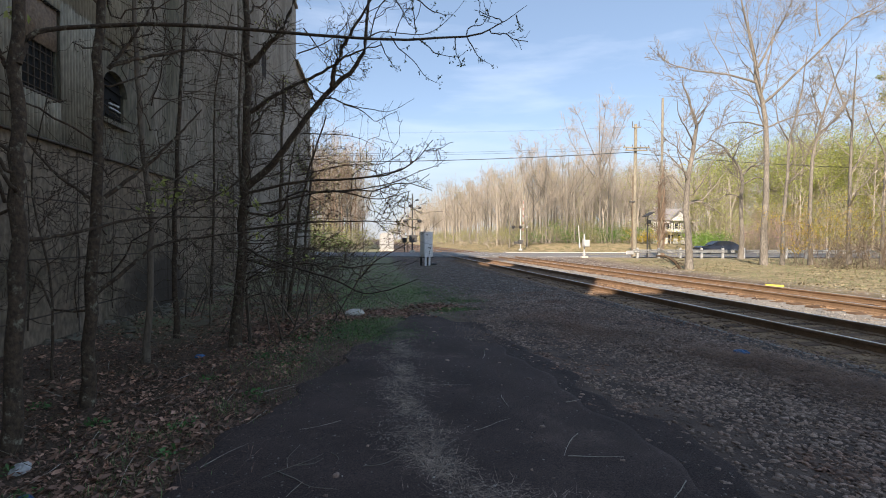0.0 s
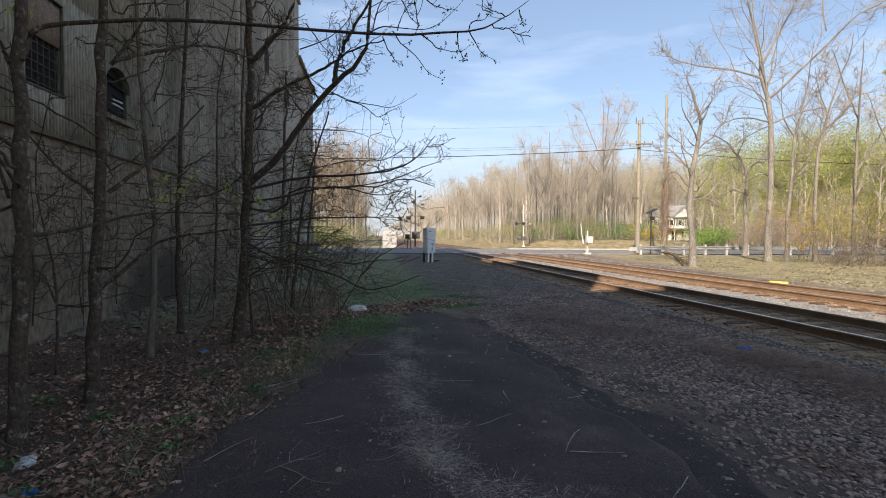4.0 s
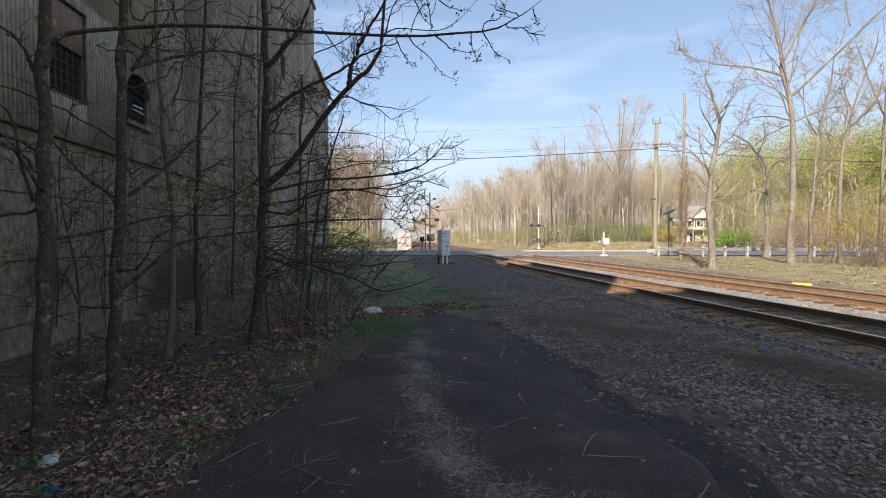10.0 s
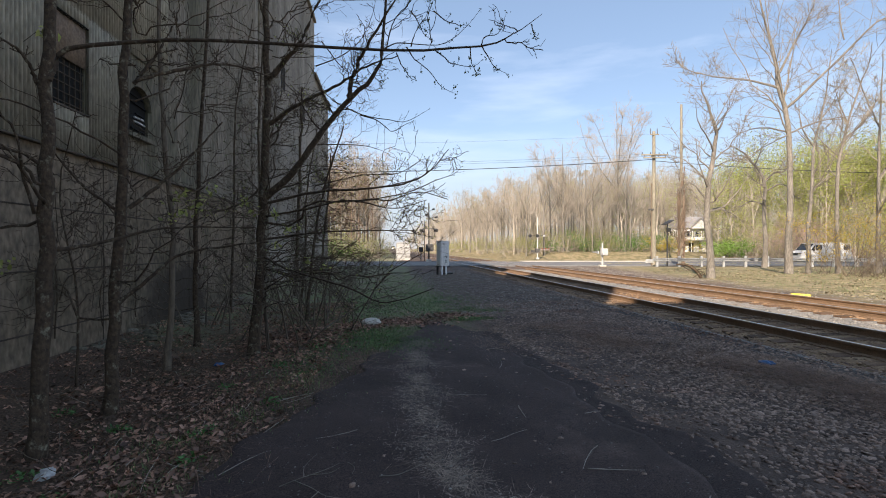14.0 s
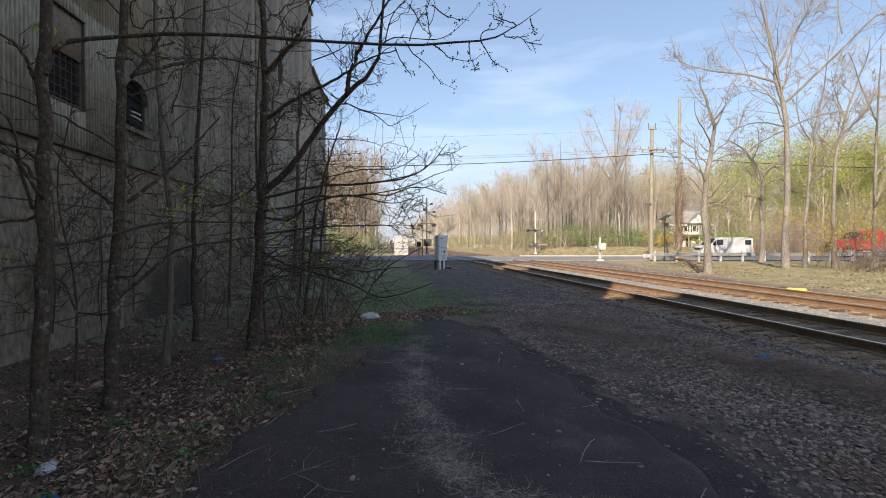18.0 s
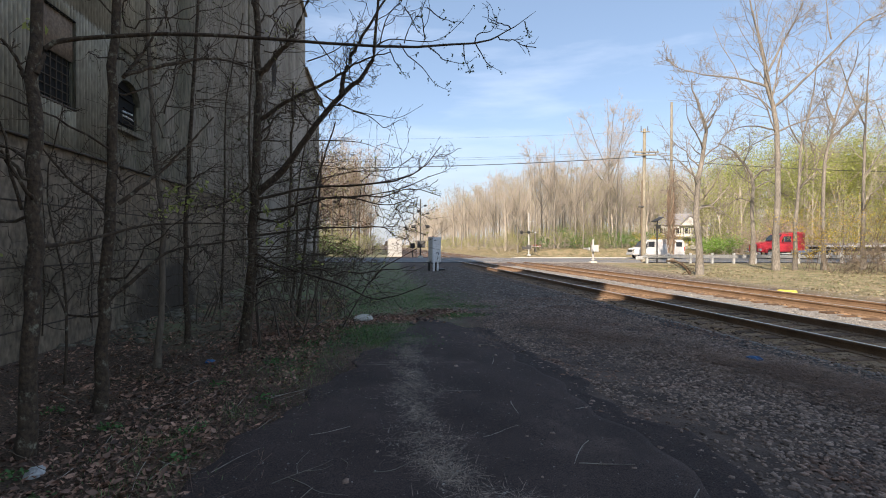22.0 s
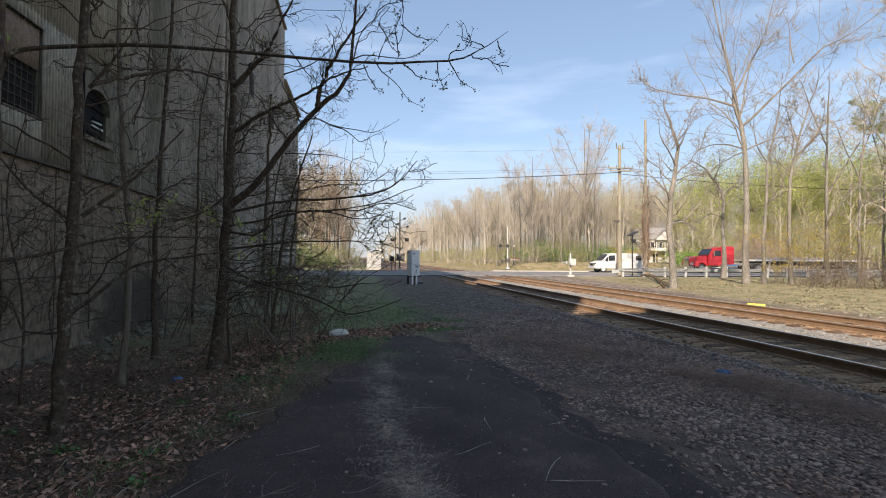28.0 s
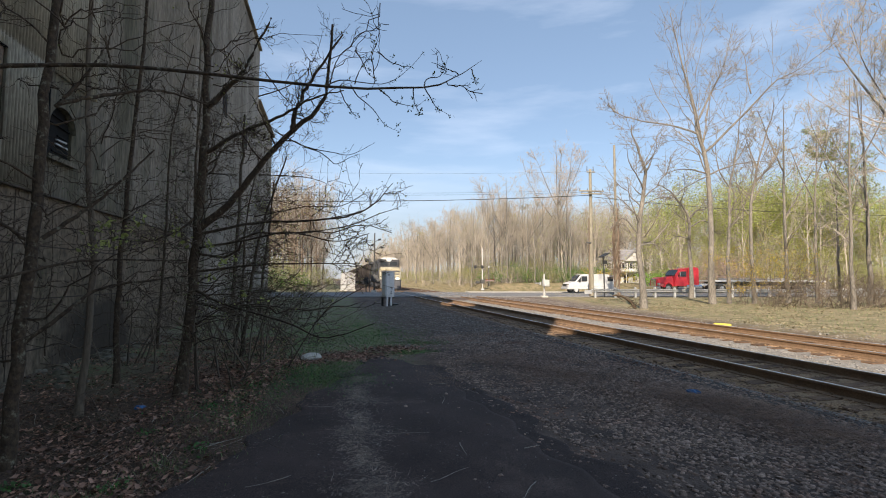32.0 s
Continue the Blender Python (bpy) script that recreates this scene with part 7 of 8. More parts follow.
shoots(SHOOTS, 0.0065, "budding_branch", "thin arching shoots with green buds on the level limb", 401, 5, 0.024)
shoots(FAR_SHOOTS, 0.010, "budding_branch", "long thin curving branches of the forked tree", 402, 2, 0.022)
ar = np.random.default_rng(404)
ARCH = []
for k in range(56):
    z0, a, ln_ = ar.uniform(0.7, 3.0), ar.uniform(-1.9, 0.6), ar.uniform(1.0, 2.4)
    o = np.array([-2.0 + 0.02 * z0, 7.95, z0]) if k < 28 else np.array([-1.8 - 0.1 * (k % 3), 11.4 + 0.5 * (k % 4), z0 * 0.8])
    w = np.array([math.cos(a), math.sin(a), 0.0])
    up = ar.uniform(-0.05, 0.3) * ln_
    ARCH.append([tuple(o), tuple(o + w * ln_ * 0.35 + [0, 0, up * 0.8]), tuple(o + w * ln_ * 0.7 + [0, 0, up]), tuple(o + w * ln_ + [0, 0, up - ar.uniform(0.05, 0.35)])])
shoots(ARCH, 0.0095, "drooping_branch", "thin drooping bare branches low on the forked tree", 405, 3, 0.024, 0.022)
WEB = []
for k in range(64):
    x0, y0, zlo, zhi = ((-2.0, 7.96, 1.8, 5.5), (-3.36, 8.85, 1.2, 5.4), (-2.82, 5.47, 1.6, 4.4), (-3.2, 7.3, 1.0, 5.0), (-3.36, 8.85, 0.9, 3.0))[k % 5]
    z0, a, ln_ = ar.uniform(zlo, zhi), ar.uniform(-2.6, 2.6), ar.uniform(0.7, 2.2)
    if math.cos(a) < 0:
        ln_ = min(ln_, 1.1)
    o = np.array([x0 + 0.03 * z0, y0, z0])
    w, up, sw = np.array([math.cos(a), math.sin(a), 0.0]), ar.uniform(0.0, 0.55) * ln_, ar.normal(0, 0.14) * ln_
    side = np.array([-w[1], w[0], 0]) * sw
    WEB.append([tuple(o), tuple(o + w * ln_ * 0.3 + side * 0.8 + [0, 0, up * 0.5]), tuple(o + w * ln_ * 0.65 + side + [0, 0, up * 0.8]), tuple(o + w * ln_ + [0, 0, up])])
shoots(WEB, 0.0085, "bare_branch", "thin crooked bare branches of the saplings by the mill", 406, 1, 0.02, 0.022)
sr = np.random.default_rng(403)
sp = thing("leafy_sprig", pose(0, 0, 0), "first yellow-green leaves on thin twigs by the mill", "leaves", kind="stuff")
C = np.concatenate([np.array(p) + sr.normal(0, 0.04, (12, 3)) for p in SPRIGS])
part("leaf_cluster", mesh("leaf_cluster", *flakes(C, 0.068, sr)), M_LEAFY, sp)
W = np.array([[np.array(p) + [-0.25, 0.1, -0.05], np.array(p) + [-0.08, 0.03, 0.03], np.array(p) + [0.06, 0, 0]] for p in SPRIGS])
part("twig", mesh("twig", *tubes(W, np.full((len(W), 3), 0.003), 4)), M_BARKD, sp)

# ---- ground cover ----
def blades(name, places, h, w, material, label, seed, lay=0.35, over=-0.005):
    rng = np.random.default_rng(seed)
    X, Y = places.T
    n = len(X)
    Z = soft_z(X, Y) + over
    a = rng.uniform(0, 6.28, n)
    b = rng.uniform(0, 6.28, n)
    H = h * rng.uniform(0.5, 1.4, n)
    base = np.stack([X, Y, Z], -1)
    side = np.stack([np.cos(a), np.sin(a), 0 * a], -1) * (w / 2)
    lean = np.stack([np.cos(b), np.sin(b), 0 * b], -1) * (H * lay * rng.uniform(0.3, 1.8, n))[:, None]
    up = np.array([0, 0, 1.0]) * (H * np.clip(1 - lay * 0.5, 0.1, 1))[:, None]
    V = np.stack([base - side, base + side, base + side * 0.6 + up * 0.6 + lean * 0.4, base - side * 0.6 + up * 0.6 + lean * 0.4, base + up * 0.96 + lean + side * 0.1, base + up * 0.96 + lean - side * 0.1], 1)
    F = np.array([(0, 1, 2, 3), (3, 2, 4, 5)])[None] + np.arange(n)[:, None, None] * 6
    return tagged(part(name, mesh(name, V.reshape(-1, 3), F.reshape(-1, 4)), material), label, "grass", kind="stuff")


def patch(rng, n, x, y, sx, sy):
    return np.stack([rng.normal(x, sx, n), rng.normal(y, sy, n)], -1)


gr_ = np.random.default_rng(300)
green = np.concatenate([patch(gr_, 5000, -0.9, 12.5, 0.8, 2.6), patch(gr_, 2500, -0.3, 9.0, 0.5, 0.8), patch(gr_, 2500, 1.2, 17, 0.9, 3.0), patch(gr_, 3500, -0.6, 16, 1.1, 3.5), patch(gr_, 2600, 0.9, 13.5, 0.8, 1.5), patch(gr_, 1500, 0.35, 8.4, 0.35, 0.35), patch(gr_, 1300, 1.95, 11.2, 0.3, 0.16), patch(gr_, 700, 2.4, 12.6, 0.4, 0.2), patch(gr_, 120, -1.9, 4.4, 0.12, 0.12), patch(gr_, 120, -1.4, 4.9, 0.12, 0.12), patch(gr_, 90, -2.2, 3.2, 0.1, 0.1), patch(gr_, 300, -1.0, 6.3, 0.15, 0.3), patch(gr_, 1600, -1.0, 9.6, 0.5, 0.9), patch(gr_, 1500, 1.6, 15, 0.8, 1.5),
                        patch(gr_, 900, -0.2, 10.0, 0.5, 0.5), patch(gr_, 1200, -1.2, 7.0, 0.35, 1.2), patch(gr_, 250, -2.0, 4.2, 0.4, 0.5), patch(gr_, 200, -1.7, 3.6, 0.2, 0.2), patch(gr_, 3500, 0.2, 24, 1.8, 5)])
blades("grass", green, 0.055, 0.009, M_GRASS, "short shaded green grass beside the lane", 301)
mid_x = lambda y: np.interp(y, [1.8, 2.86, 3.1, 3.6, 4.2, 5.0, 7.5, 8.4], [1.15, 0.88, 0.68, 0.46, 0.38, 0.38, 0.47, 0.58])
mid = np.concatenate([gr_.uniform(4.5, 8.5, 7600), gr_.uniform(1.8, 4.1, 6200), gr_.uniform(4.0, 4.6, 700)])
mid = mid[(np.sin(mid * 9.3 + 0.4) + 0.7 * np.sin(mid * 17.1) + gr_.normal(0, 0.9, len(mid))) > -0.9]
middle = np.stack([mid_x(mid) + gr_.normal(0, 0.14, len(mid)) * (1 + 0.4 * np.sin(mid * 5)), mid], -1)
blades("dry_grass", middle, 0.045, 0.0055, M_STRAWM, "flattened dry straw along the lane's middle", 302, 2.6, 0.02)
straw = np.concatenate([patch(gr_, 1800, 3.95, 8.0, 0.35, 0.5), patch(gr_, 1800, 5.1, 5.7, 0.35, 0.4), patch(gr_, 1200, 5.5, 4.3, 0.3, 0.4), patch(gr_, 2600, 4.6, 6.4, 0.55, 1.1), patch(gr_, 2200, 5.2, 4.6, 0.4, 0.8), patch(gr_, 3500, 3.9, 9.4, 1.0, 0.9), patch(gr_, 1500, 3.0, 13, 1.0, 1.2), patch(gr_, 800, 5.6, 5.0, 0.3, 0.6), patch(gr_, 900, 5.0, 5.2, 0.4, 0.8), patch(gr_, 900, 1.85, 7.9, 0.15, 0.35), patch(gr_, 700, 2.2, 9.6, 0.4, 0.5), patch(gr_, 1500, -1.5, 5.8, 0.4, 1.5), patch(gr_, 900, -0.4, 7.2, 0.4, 0.5), patch(gr_, 1200, 0.4, 10.6, 0.9, 0.5)])
st_ = gr_.uniform(0, 1, 9000)
strip_ = np.stack([3.3 + 2.35 * st_ + gr_.normal(0, 0.22, 9000) * (0.6 + 0.6 * np.sin(st_ * 9) ** 2), 10.5 - 6.9 * st_ + gr_.normal(0, 0.3, 9000)], -1)
strip_ = strip_[(np.sin(strip_[:, 0] * 5.1) + np.sin(strip_[:, 1] * 3.3 + 1) + gr_.normal(0, 0.5, 9000)) > -0.3]
straw = np.concatenate([straw, strip_])
blades("dry_grass", straw, 0.15, 0.008, M_STRAWD, "dead brown grass in the gravel and litter", 305, 1.5)
vg = np.stack([gr_.uniform(14.5, 40, 24000), gr_.uniform(8, 36, 24000)], -1)
vg = vg[vg[:, 0] > 15.2 + 0.16 * (vg[:, 1] - 16) + gr_.normal(0, 0.5, len(vg))]
blades("verge_grass", vg, 0.10, 0.014, M_STRAW, "dry sunlit grass on the verge past the tracks", 303, 1.1)
vg2 = np.stack([gr_.uniform(15.5, 40, 12000), gr_.uniform(8, 34, 12000)], -1)
vg2 = vg2[vg2[:, 0] > 16 + 0.16 * (vg2[:, 1] - 16)]
blades("verge_grass", vg2, 0.09, 0.014, M_GRASS, "fresh green grass on the verge past the tracks", 304, 0.5)

for k, (x, y, w) in enumerate(((1.67, 14.4, 0.35), (1.8, 10.95, 0.24), (0.9, 17.5, 0.3), (2.3, 13.0, 0.2), (-1.7, 4.5, 0.14), (-1.25, 5.3, 0.12), (-2.3, 3.5, 0.10), (-2.6, 4.9, 0.12), (-1.9, 5.9, 0.12), (-1.5, 6.9, 0.12), (-1.55, 3.9, 0.10), (-2.75, 3.9, 0.12), (-1.1, 8.2, 0.14), (-3.3, 5.3, 0.12))):
    n = int(330 * w)
    wx, wy = gr_.normal(x, w * 0.5, n), gr_.normal(y, w * 0.4, n)
    t = thing("weed_clump", pose(0, 0, 0), "low bright green weed clump in the gravel" if x > 0 else "small green weed among the fallen leaves", "weed", "weed clumps")
    part("leaves", mesh("leaves", *flakes(np.stack([wx, wy, soft_z(wx, wy) + gr_.uniform(0.01, 0.08, n)], -1), 0.04, gr_, 0.4)), M_WEED, t)

def curled(C, size, rng, slim=0.36):
    """Dry curled leaves, folded along the midrib, four triangles each."""
    n = len(C)
    a, tilt, roll = rng.uniform(0, 6.28, n), rng.normal(0, 0.35, n), rng.normal(0, 0.5, n)
    u = np.stack([np.cos(a) * np.cos(tilt), np.sin(a) * np.cos(tilt), np.sin(tilt)], -1)
    v = np.stack([-np.sin(a) * np.cos(roll), np.cos(a) * np.cos(roll), np.sin(roll)], -1)
    w = np.cross(u, v)
    L = size * np.clip(rng.lognormal(0, 0.38, (n, 1)), 0.4, 2.0)
    W, up, bend = L * slim * rng.uniform(0.7, 1.4, (n, 1)), L * rng.uniform(0.02, 0.22, (n, 1)), L * rng.normal(0.06, 0.08, (n, 1))
    sk = rng.uniform(-0.15, 0.15, (n, 1)) * L
    V = np.stack([C - u * L * 0.5 + w * bend, C + v * W * 0.7 + u * sk + w * up, C + u * L * 0.5 + w * bend, C - v * W * 0.7 + u * sk * 0.5 + w * up * 0.8, C], 1)
    V[..., 2] = np.maximum(V[..., 2], (C[:, 2] - 0.012)[:, None])
    F = np.array([(0, 1, 4), (1, 2, 4), (2, 3, 4), (3, 0, 4)])[None] + np.arange(n)[:, None, None] * 5
    return V.reshape(-1, 3), F.reshape(-1, 3)


def litter_places(n, spread):
    p = np.stack([np.where(gr_.uniform(0, 1, n) < 0.6, -0.9 - np.abs(gr_.normal(0, spread, n)), gr_.uniform(-4.7, -1.5, n)), gr_.uniform(-4, 15, n)], -1)
    clump = np.sin(2.1 * p[:, 0] + 1.3 * p[:, 1]) + np.sin(3.7 * p[:, 1] - 2.9 * p[:, 0] + 1) + gr_.normal(0, 0.9, n)
    return p[(p[:, 0] > -4.75) & (p[:, 0] < lane_edges(p[:, 1])[0] + gr_.normal(0, 0.10, n)) & (clump > -1.3)]


lit = litter_places(30000, 1.5)
C = np.stack([lit[:, 0], lit[:, 1], soft_z(lit[:, 0], lit[:, 1]) + gr_.uniform(0.004, 0.03, len(lit))], -1)
tagged(part("fallen_leaves", mesh("fallen_leaves", *curled(C, 0.048, gr_)), M_LITTER), "brown curled fallen leaves under the saplings", "leaves", kind="stuff")
lit = litter_places(45000, 1.5)
C = np.stack([lit[:, 0], lit[:, 1], soft_z(lit[:, 0], lit[:, 1]) + gr_.uniform(0.002, 0.015, len(lit))], -1)
tagged(part("leaf_scraps", mesh("leaf_scraps", *curled(C, 0.027, gr_, 0.26)), M_SCRAP), "broken bits of dry leaves and bark on the soil", "leaves", kind="stuff")
heap = np.concatenate([patch(gr_, 1500, 0.35, 10.7, 0.45, 0.3), patch(gr_, 1600, -1.5, 9.2, 0.5, 0.6), patch(gr_, 900, -0.6, 10.3, 0.3, 0.25), patch(gr_, 900, 1.5, 11.6, 0.4, 0.3)])
C = np.stack([heap[:, 0], heap[:, 1], soft_z(heap[:, 0], heap[:, 1]) + gr_.uniform(0.01, 0.06, len(heap))], -1)
tagged(part("fallen_leaves", mesh("fallen_leaves", *curled(C, 0.06, gr_)), M_LITTER), "heaped dry brown leaves in the grass beside the rock", "leaves", kind="stuff")
cov = green[(green[:, 1] > 6.5)][::2] + gr_.normal(0, 0.05, (len(green[(green[:, 1] > 6.5)][::2]), 2))
C = np.stack([cov[:, 0], cov[:, 1], soft_z(cov[:, 0], cov[:, 1]) + gr_.uniform(0.005, 0.035, len(cov))], -1)
tagged(part("ground_cover", mesh("ground_cover", *flakes(C, 0.035, gr_, 0.6)), M_WEED), "low green weeds among the grass by the lane", "weeds", kind="stuff")
vl = np.stack([gr_.uniform(15.2, 36, 26000), gr_.uniform(9, 34, 26000)], -1)
vl = vl[(vl[:, 0] > 15.4 + 0.16 * (vl[:, 1] - 16)) & (np.sin(1.3 * vl[:, 0] + 0.4 * vl[:, 1]) + np.sin(0.9 * vl[:, 1] - 0.7 * vl[:, 0]) + gr_.normal(0, 0.8, len(vl)) > 0.2)]
C = np.stack([vl[:, 0], vl[:, 1], soft_z(vl[:, 0], vl[:, 1]) + gr_.uniform(0.01, 0.05, len(vl))], -1)
tagged(part("fallen_leaves", mesh("fallen_leaves", *curled(C, 0.075, gr_)), M_STRAW), "bleached dry leaves blown over the verge grass", "leaves", kind="stuff")
bk = np.concatenate([np.stack([gr_.uniform(18.5, 60, 9000), gr_.uniform(53.5, 62, 9000)], -1), np.stack([gr_.uniform(15.5, 21, 5000), gr_.uniform(56, 110, 5000)], -1)])
bk = bk[((bk - ROAD_C) @ ROAD_V) > 10.3]
blades("bank_grass", bk, 0.28, 0.03, M_STRAW, "dry straw-coloured grass and stalks on the bank by the woods", 306, 1.0)

stones("lane_grit", 4200, -0.3, 1.3, 1.8, 8.6, 0.011, M_STONE2, "pale grit among the straw on the lane", 26, 1.2, lambda X, Y: soft_z(X, Y) + 0.022, lambda X, Y: np.abs(X - mid_x(Y)) < 0.26 + 0.08 * np.sin(5 * Y))
stones("lane_grit", 6000, -1.6, 2.6, 1.5, 10, 0.009, M_GRIT, "small stones and grit on the asphalt", 18, 1.3, lambda X, Y: soft_z(X, Y) + 0.022)
stones("loose_stones", 70, -0.6, 2.9, 1.8, 9, 0.034, M_STONE, "loose stones on the lane's edge", 19, 1.0, lambda X, Y: soft_z(X, Y) + 0.02, lambda X, Y: (X > 0.9) | (Y < 4))
tw_ = np.random.default_rng(320)
for k in range(84):
    x, y = (tw_.uniform(-1.2, 2.3), tw_.uniform(2.2, 8.5)) if k < 20 else (tw_.uniform(-3.8, -0.9), tw_.uniform(2.5, 9.5))
    n, a, ln = 6, tw_.uniform(0, 6.28), tw_.uniform(0.15, 0.5) * (1 if k < 20 else 1.7)
    s_ = np.linspace(-0.5, 0.5, n)
    bend = tw_.normal(0, 0.12) * (s_ ** 2) + np.cumsum(tw_.normal(0, 0.012, n))
    X, Y = x + ln * (s_ * math.cos(a) - bend * math.sin(a)), y + ln * (s_ * math.sin(a) + bend * math.cos(a))
    Z = soft_z(X, Y) + (0.027 if k < 20 else 0.012) + 0.004
    t = tagged(part("fallen_twig", mesh("fallen_twig", *tubes(np.stack([X, Y, Z], -1)[None], np.linspace(0.004, 0.0015, n)[None] * tw_.uniform(0.5, 1.2), 5), True), M_TWIG), "thin dry twig lying on the ground", "twig", "fallen twigs")

for k in range(46):
    x, y = tw_.uniform(-4.0, -1.3), tw_.uniform(4.0, 12.5)
    a, ln, top = tw_.uniform(-0.9, 0.9) + (0 if k % 2 else 3.14), tw_.uniform(0.5, 1.5), tw_.uniform(0.06, 0.45)
    s_ = np.linspace(0, 1, 12)
    X = x + ln * s_ * math.cos(a) + np.cumsum(tw_.normal(0, 0.012, 12))
    Y = y + ln * s_ * math.sin(a) + np.cumsum(tw_.normal(0, 0.012, 12))
    Z = soft_z(X, Y) + 0.008 + top * np.sin(np.pi * s_ ** 0.8) ** 1.3
    r = tw_.uniform(0.002, 0.0048)
    tagged(part("bramble_stem", mesh("bramble_stem", *tubes(np.stack([X, Y, Z], -1)[None], np.linspace(r, r * 0.5, 12)[None], 5), True), M_BARK), "arching dead bramble stem on the leaf litter", "stem", "bramble stems")
fk = thing("fallen_branch", pose(-0.6, 3.5, 0), "small dry forked branch lying on the asphalt", "branch", "fallen twigs")
for l in ([(-0.75, 3.43), (-0.63, 3.52), (-0.45, 3.64), (-0.36, 3.74)], [(-0.60, 3.55), (-0.62, 3.70), (-0.56, 3.92)], [(-0.66, 3.50), (-0.52, 3.38), (-0.40, 3.25), (-0.21, 3.18)], [(-0.46, 3.32), (-0.52, 3.20), (-0.54, 3.15)], [(-0.55, 3.57), (-0.42, 3.58), (-0.35, 3.66)],
          [(-0.30, 3.75), (-0.24, 3.66), (-0.25, 3.55)], [(-0.05, 3.50), (0.10, 3.52), (0.27, 3.66)]):
    q = smooth_line([(x + 0.6, y - 3.5, float(soft_z(x, y)) + 0.028) for x, y in l], 10)
    part("twig", mesh("twig", *tubes(q[None], np.linspace(0.0034, 0.0014, 10)[None], 5), True), M_TWIGV, fk)

# where each vehicle stands on the road, time by time (metres from the crossing)
CAR_ROWS = [(0, 28.2), (0.5, 20.8), (1, 13.1), (1.5, 5.4), (2, -2.1), (2.5, -9.3), (3, -16.2), (4, -29), (6, -52), (32, -330)]
VAN_ROWS = [(0, 165), (8, 84), (11, 55.5), (13, 42.4), (13.5, 39.7), (14, 37.0), (14.5, 34.5), (16.5, 29.0), (17.5, 27.4), (18.5, 25.8), (19.5, 23.8), (20.5, 22.2), (21.5, 20.6), (22.5, 19.5), (23.5, 18.7), (24.5, 18.3), (25.5, 18.25), (32, 18.25)]
TRUCK_ROWS = [(0, 190), (8, 105), (13, 61.5), (16.5, 45.9), (17.5, 43.2), (18.5, 40.7), (19.5, 38.3), (20.5, 36.4), (21.5, 35.0), (22.5, 33.8), (23.5, 32.6), (24.5, 31.5), (25.5, 30.8), (27, 30.1), (28, 29.8), (30, 29.6), (32, 29.55)]
TRAIN_ROWS = [(0, 880), (20, 376), (25, 248), (27.5, 181), (28.5, 156), (29.5, 129), (30.5, 103), (31.3, 81), (32, 63.5)]

# ---- small things ----
rock = thing("rock", pose(-0.33, 10.5, 0.07, 0, 0, 20), "pale rounded rock lying in the grass", "rock")
bm = bmesh.new()
bmesh.ops.create_icosphere(bm, subdivisions=2, radius=0.19)
for v in bm.verts:
    v.co = Vector((v.co.x * 1.25, v.co.y * 0.8, v.co.z * 0.55)) * (1 + 0.12 * noise.noise(v.co * 7))
part("stone", bm, M_CONC, rock)


def litter(x, y, s, material, label, seed, name="plastic_bottle"):
    rng = np.random.default_rng(seed)
    t = thing(name, pose(x, y, float(soft_z(x, y)), 0, 0, rng.uniform(0, 360)), label, "litter")
    bm = bmesh.new()
    bmesh.ops.create_icosphere(bm, subdivisions=2, radius=s)
    for v in bm.verts:
        k = 1 + 0.5 * noise.noise(v.co * (3.0 / s) + Vector((seed, 0, 0)))
        v.co = Vector((v.co.x * 1.2 * k, v.co.y * 0.8 * k, abs(v.co.z) * 0.7 * k))
    part("wrapper", bm, material, t)
    return t


litter(-2.30, 3.52, 0.05, M_BLUE, "crumpled blue and white plastic litter", 1, "plastic_wrapper")
litter(-2.64, 4.0, 0.08, M_CABW, "crumpled white plastic bag in the leaves", 2, "plastic_bag")
litter(-2.5, 7.4, 0.06, M_BLUE, "small blue plastic scrap in the leaves", 3, "plastic_wrapper")
litter(0.0, 10.4, 0.05, M_WHITE, "crumpled white paper beside the rock", 4, "paper_scrap")
litter(5.25, 5.9, 0.09, M_BLUE, "dark blue plastic scrap in the gravel", 5, "plastic_wrapper")


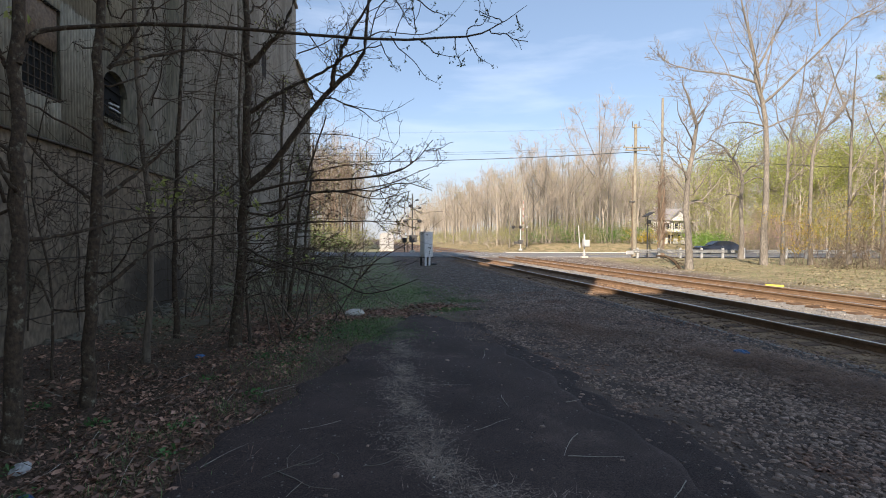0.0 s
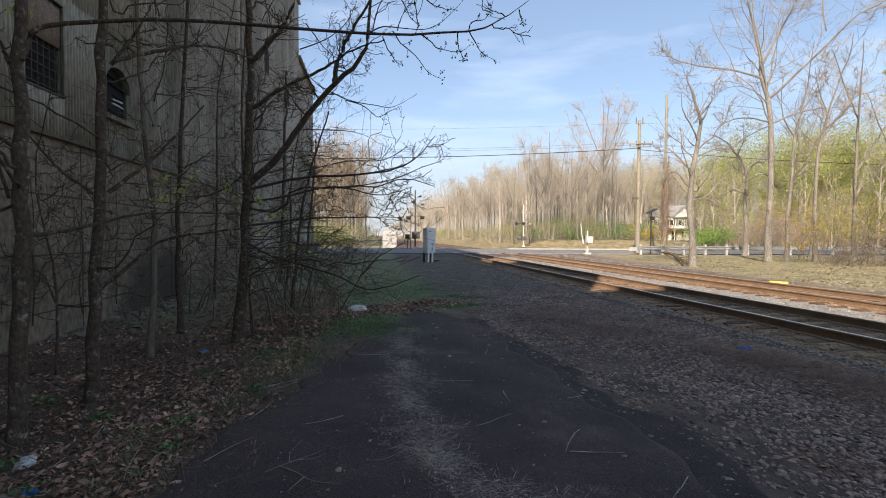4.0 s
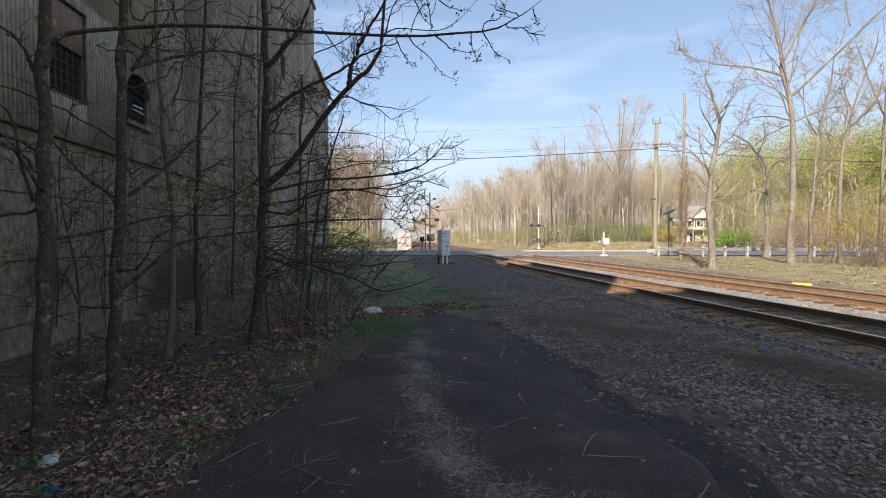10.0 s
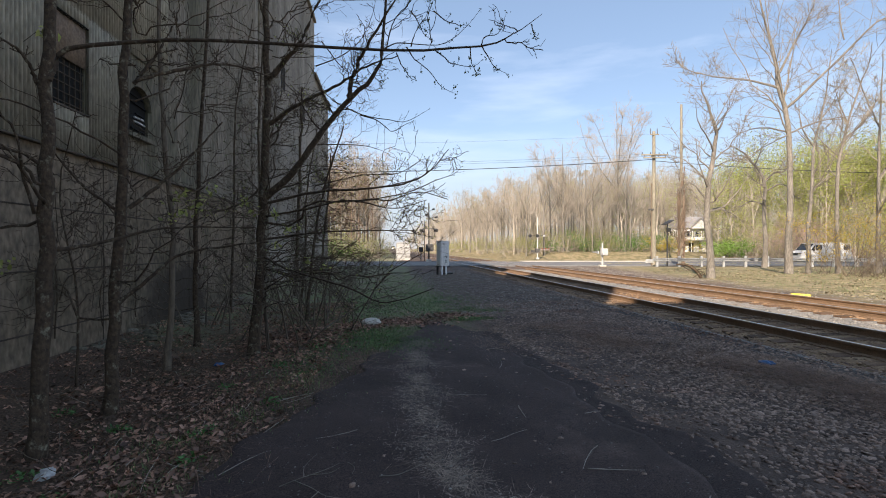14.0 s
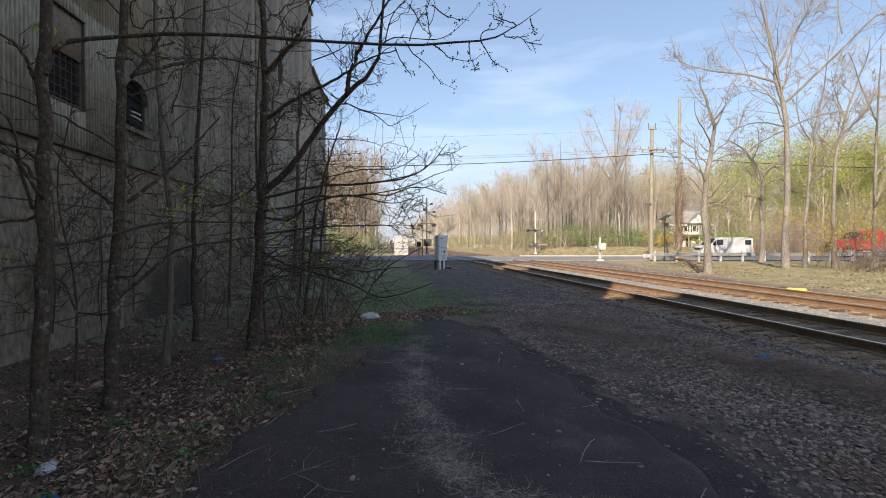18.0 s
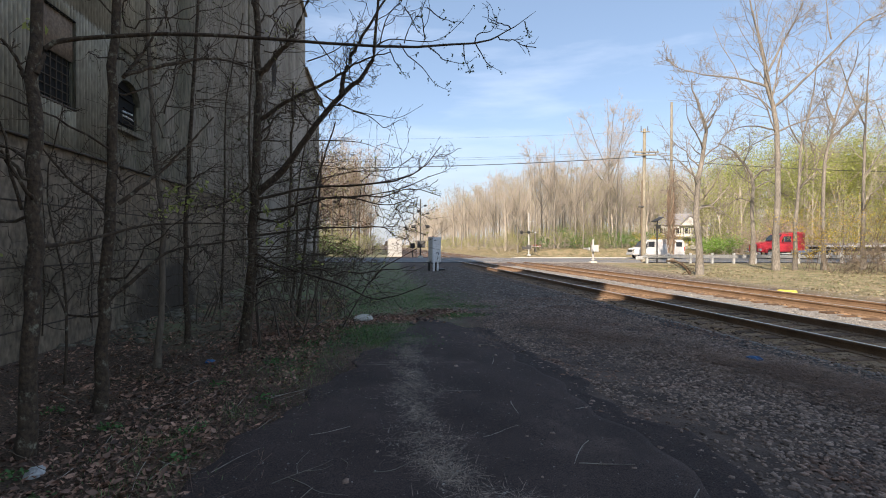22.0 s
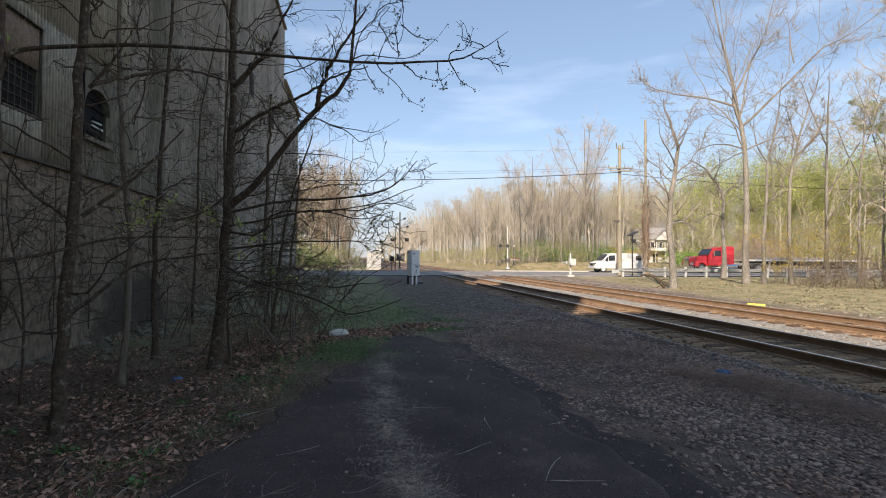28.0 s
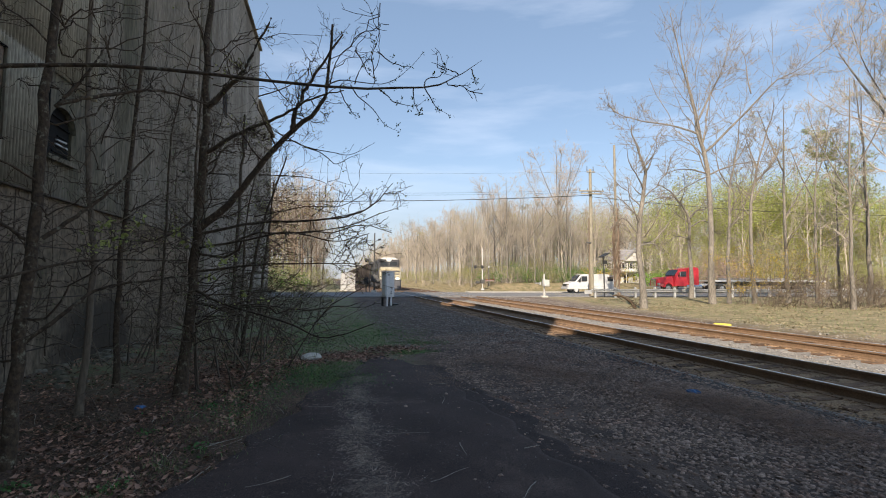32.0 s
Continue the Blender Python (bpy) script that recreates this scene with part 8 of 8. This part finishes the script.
# a dark fallen limb hanging at the foot of the slim tree
fl = thing("fallen_limb", pose(17.0, 23.4, float(gz(17.0, 23.4))), "dark broken limb lying against a tree's foot", "branch")
FP = smooth_line([(-1.3, 0.3, 0.75), (-0.8, 0.2, 0.72), (-0.35, 0.05, 0.42), (-0.1, -0.05, 0.03)], 14)[None]
part("limb", mesh("limb", *tubes(FP, np.linspace(0.05, 0.10, 14)[None], 8), True), M_BARKD, fl)
fr = np.random.default_rng(411)
FB, FR = sprout(FP, np.full((1, 14), 0.06), 10, fr, 0.6, 0.05, 0.9, (35, 80), 0.1, 5, 0.5, 0.25, 0.01)
part("twigs", mesh("twigs", *tubes(FB, FR, 4)), M_BARKD, fl)


# ---- motions ----
def along(ws, r, rows):
    """Turns the wheels by the way that their vehicle goes."""
    times = np.array([t for t, s in rows])
    way = np.array([s for t, s in rows])
    keys, t = [], 0.0
    grid = [0.0]
    for a, b, sa, sb in zip(times, times[1:], way, way[1:]):
        n = max(1, int(abs(sb - sa) / (r * 1.2)) + 1)
        grid += [a + (b - a) * q / n for q in range(1, n + 1)]
    grid = sorted({round(g * FPS) / FPS for g in grid})
    for w in ws:
        p = w.matrix_basis.translation.copy()
        walk(w, [(g, Matrix.Translation(p) @ Matrix.Rotation(np.interp(g, times, way) / r, 4, "Y")) for g in grid])


def motions():
    lane_v = 6.3
    for ob, ws, r, rows in ((CAR, CAR_W, CAR_R, CAR_ROWS), (VAN, VAN_W, VAN_R, VAN_ROWS), (TRUCK, TRUCK_W, TRUCK_R, TRUCK_ROWS)):
        walk(ob, [(t, pose(*road_at(s, lane_v, 0.218), 0, 0, math.degrees(ROAD_A))) for t, s in rows])
        along(ws, r, rows)
    for k, ob in enumerate([LOCO, *CARS]):
        back = 0 if k == 0 else 22.6 + 17.6 * (k - 1)
        walk(ob, [(t, pose(7.9525, y + back, RAILHEAD)) for t, y in TRAIN_ROWS])
    walk(FAR_ARM, [(t, pose(0, 0, 1.15, a)) for t, a in ((0, -88), (5.6, -88), (8, -70), (11, -20), (12.6, 0), (32, 0))])
    walk(SIDE_ARM, [(t, pose(0, 0, 1.2, a, 0, -4)) for t, a in ((0, 76), (2.5, 74), (5.5, 42), (8.0, 3), (8.6, 0), (32, 0))])


motions()
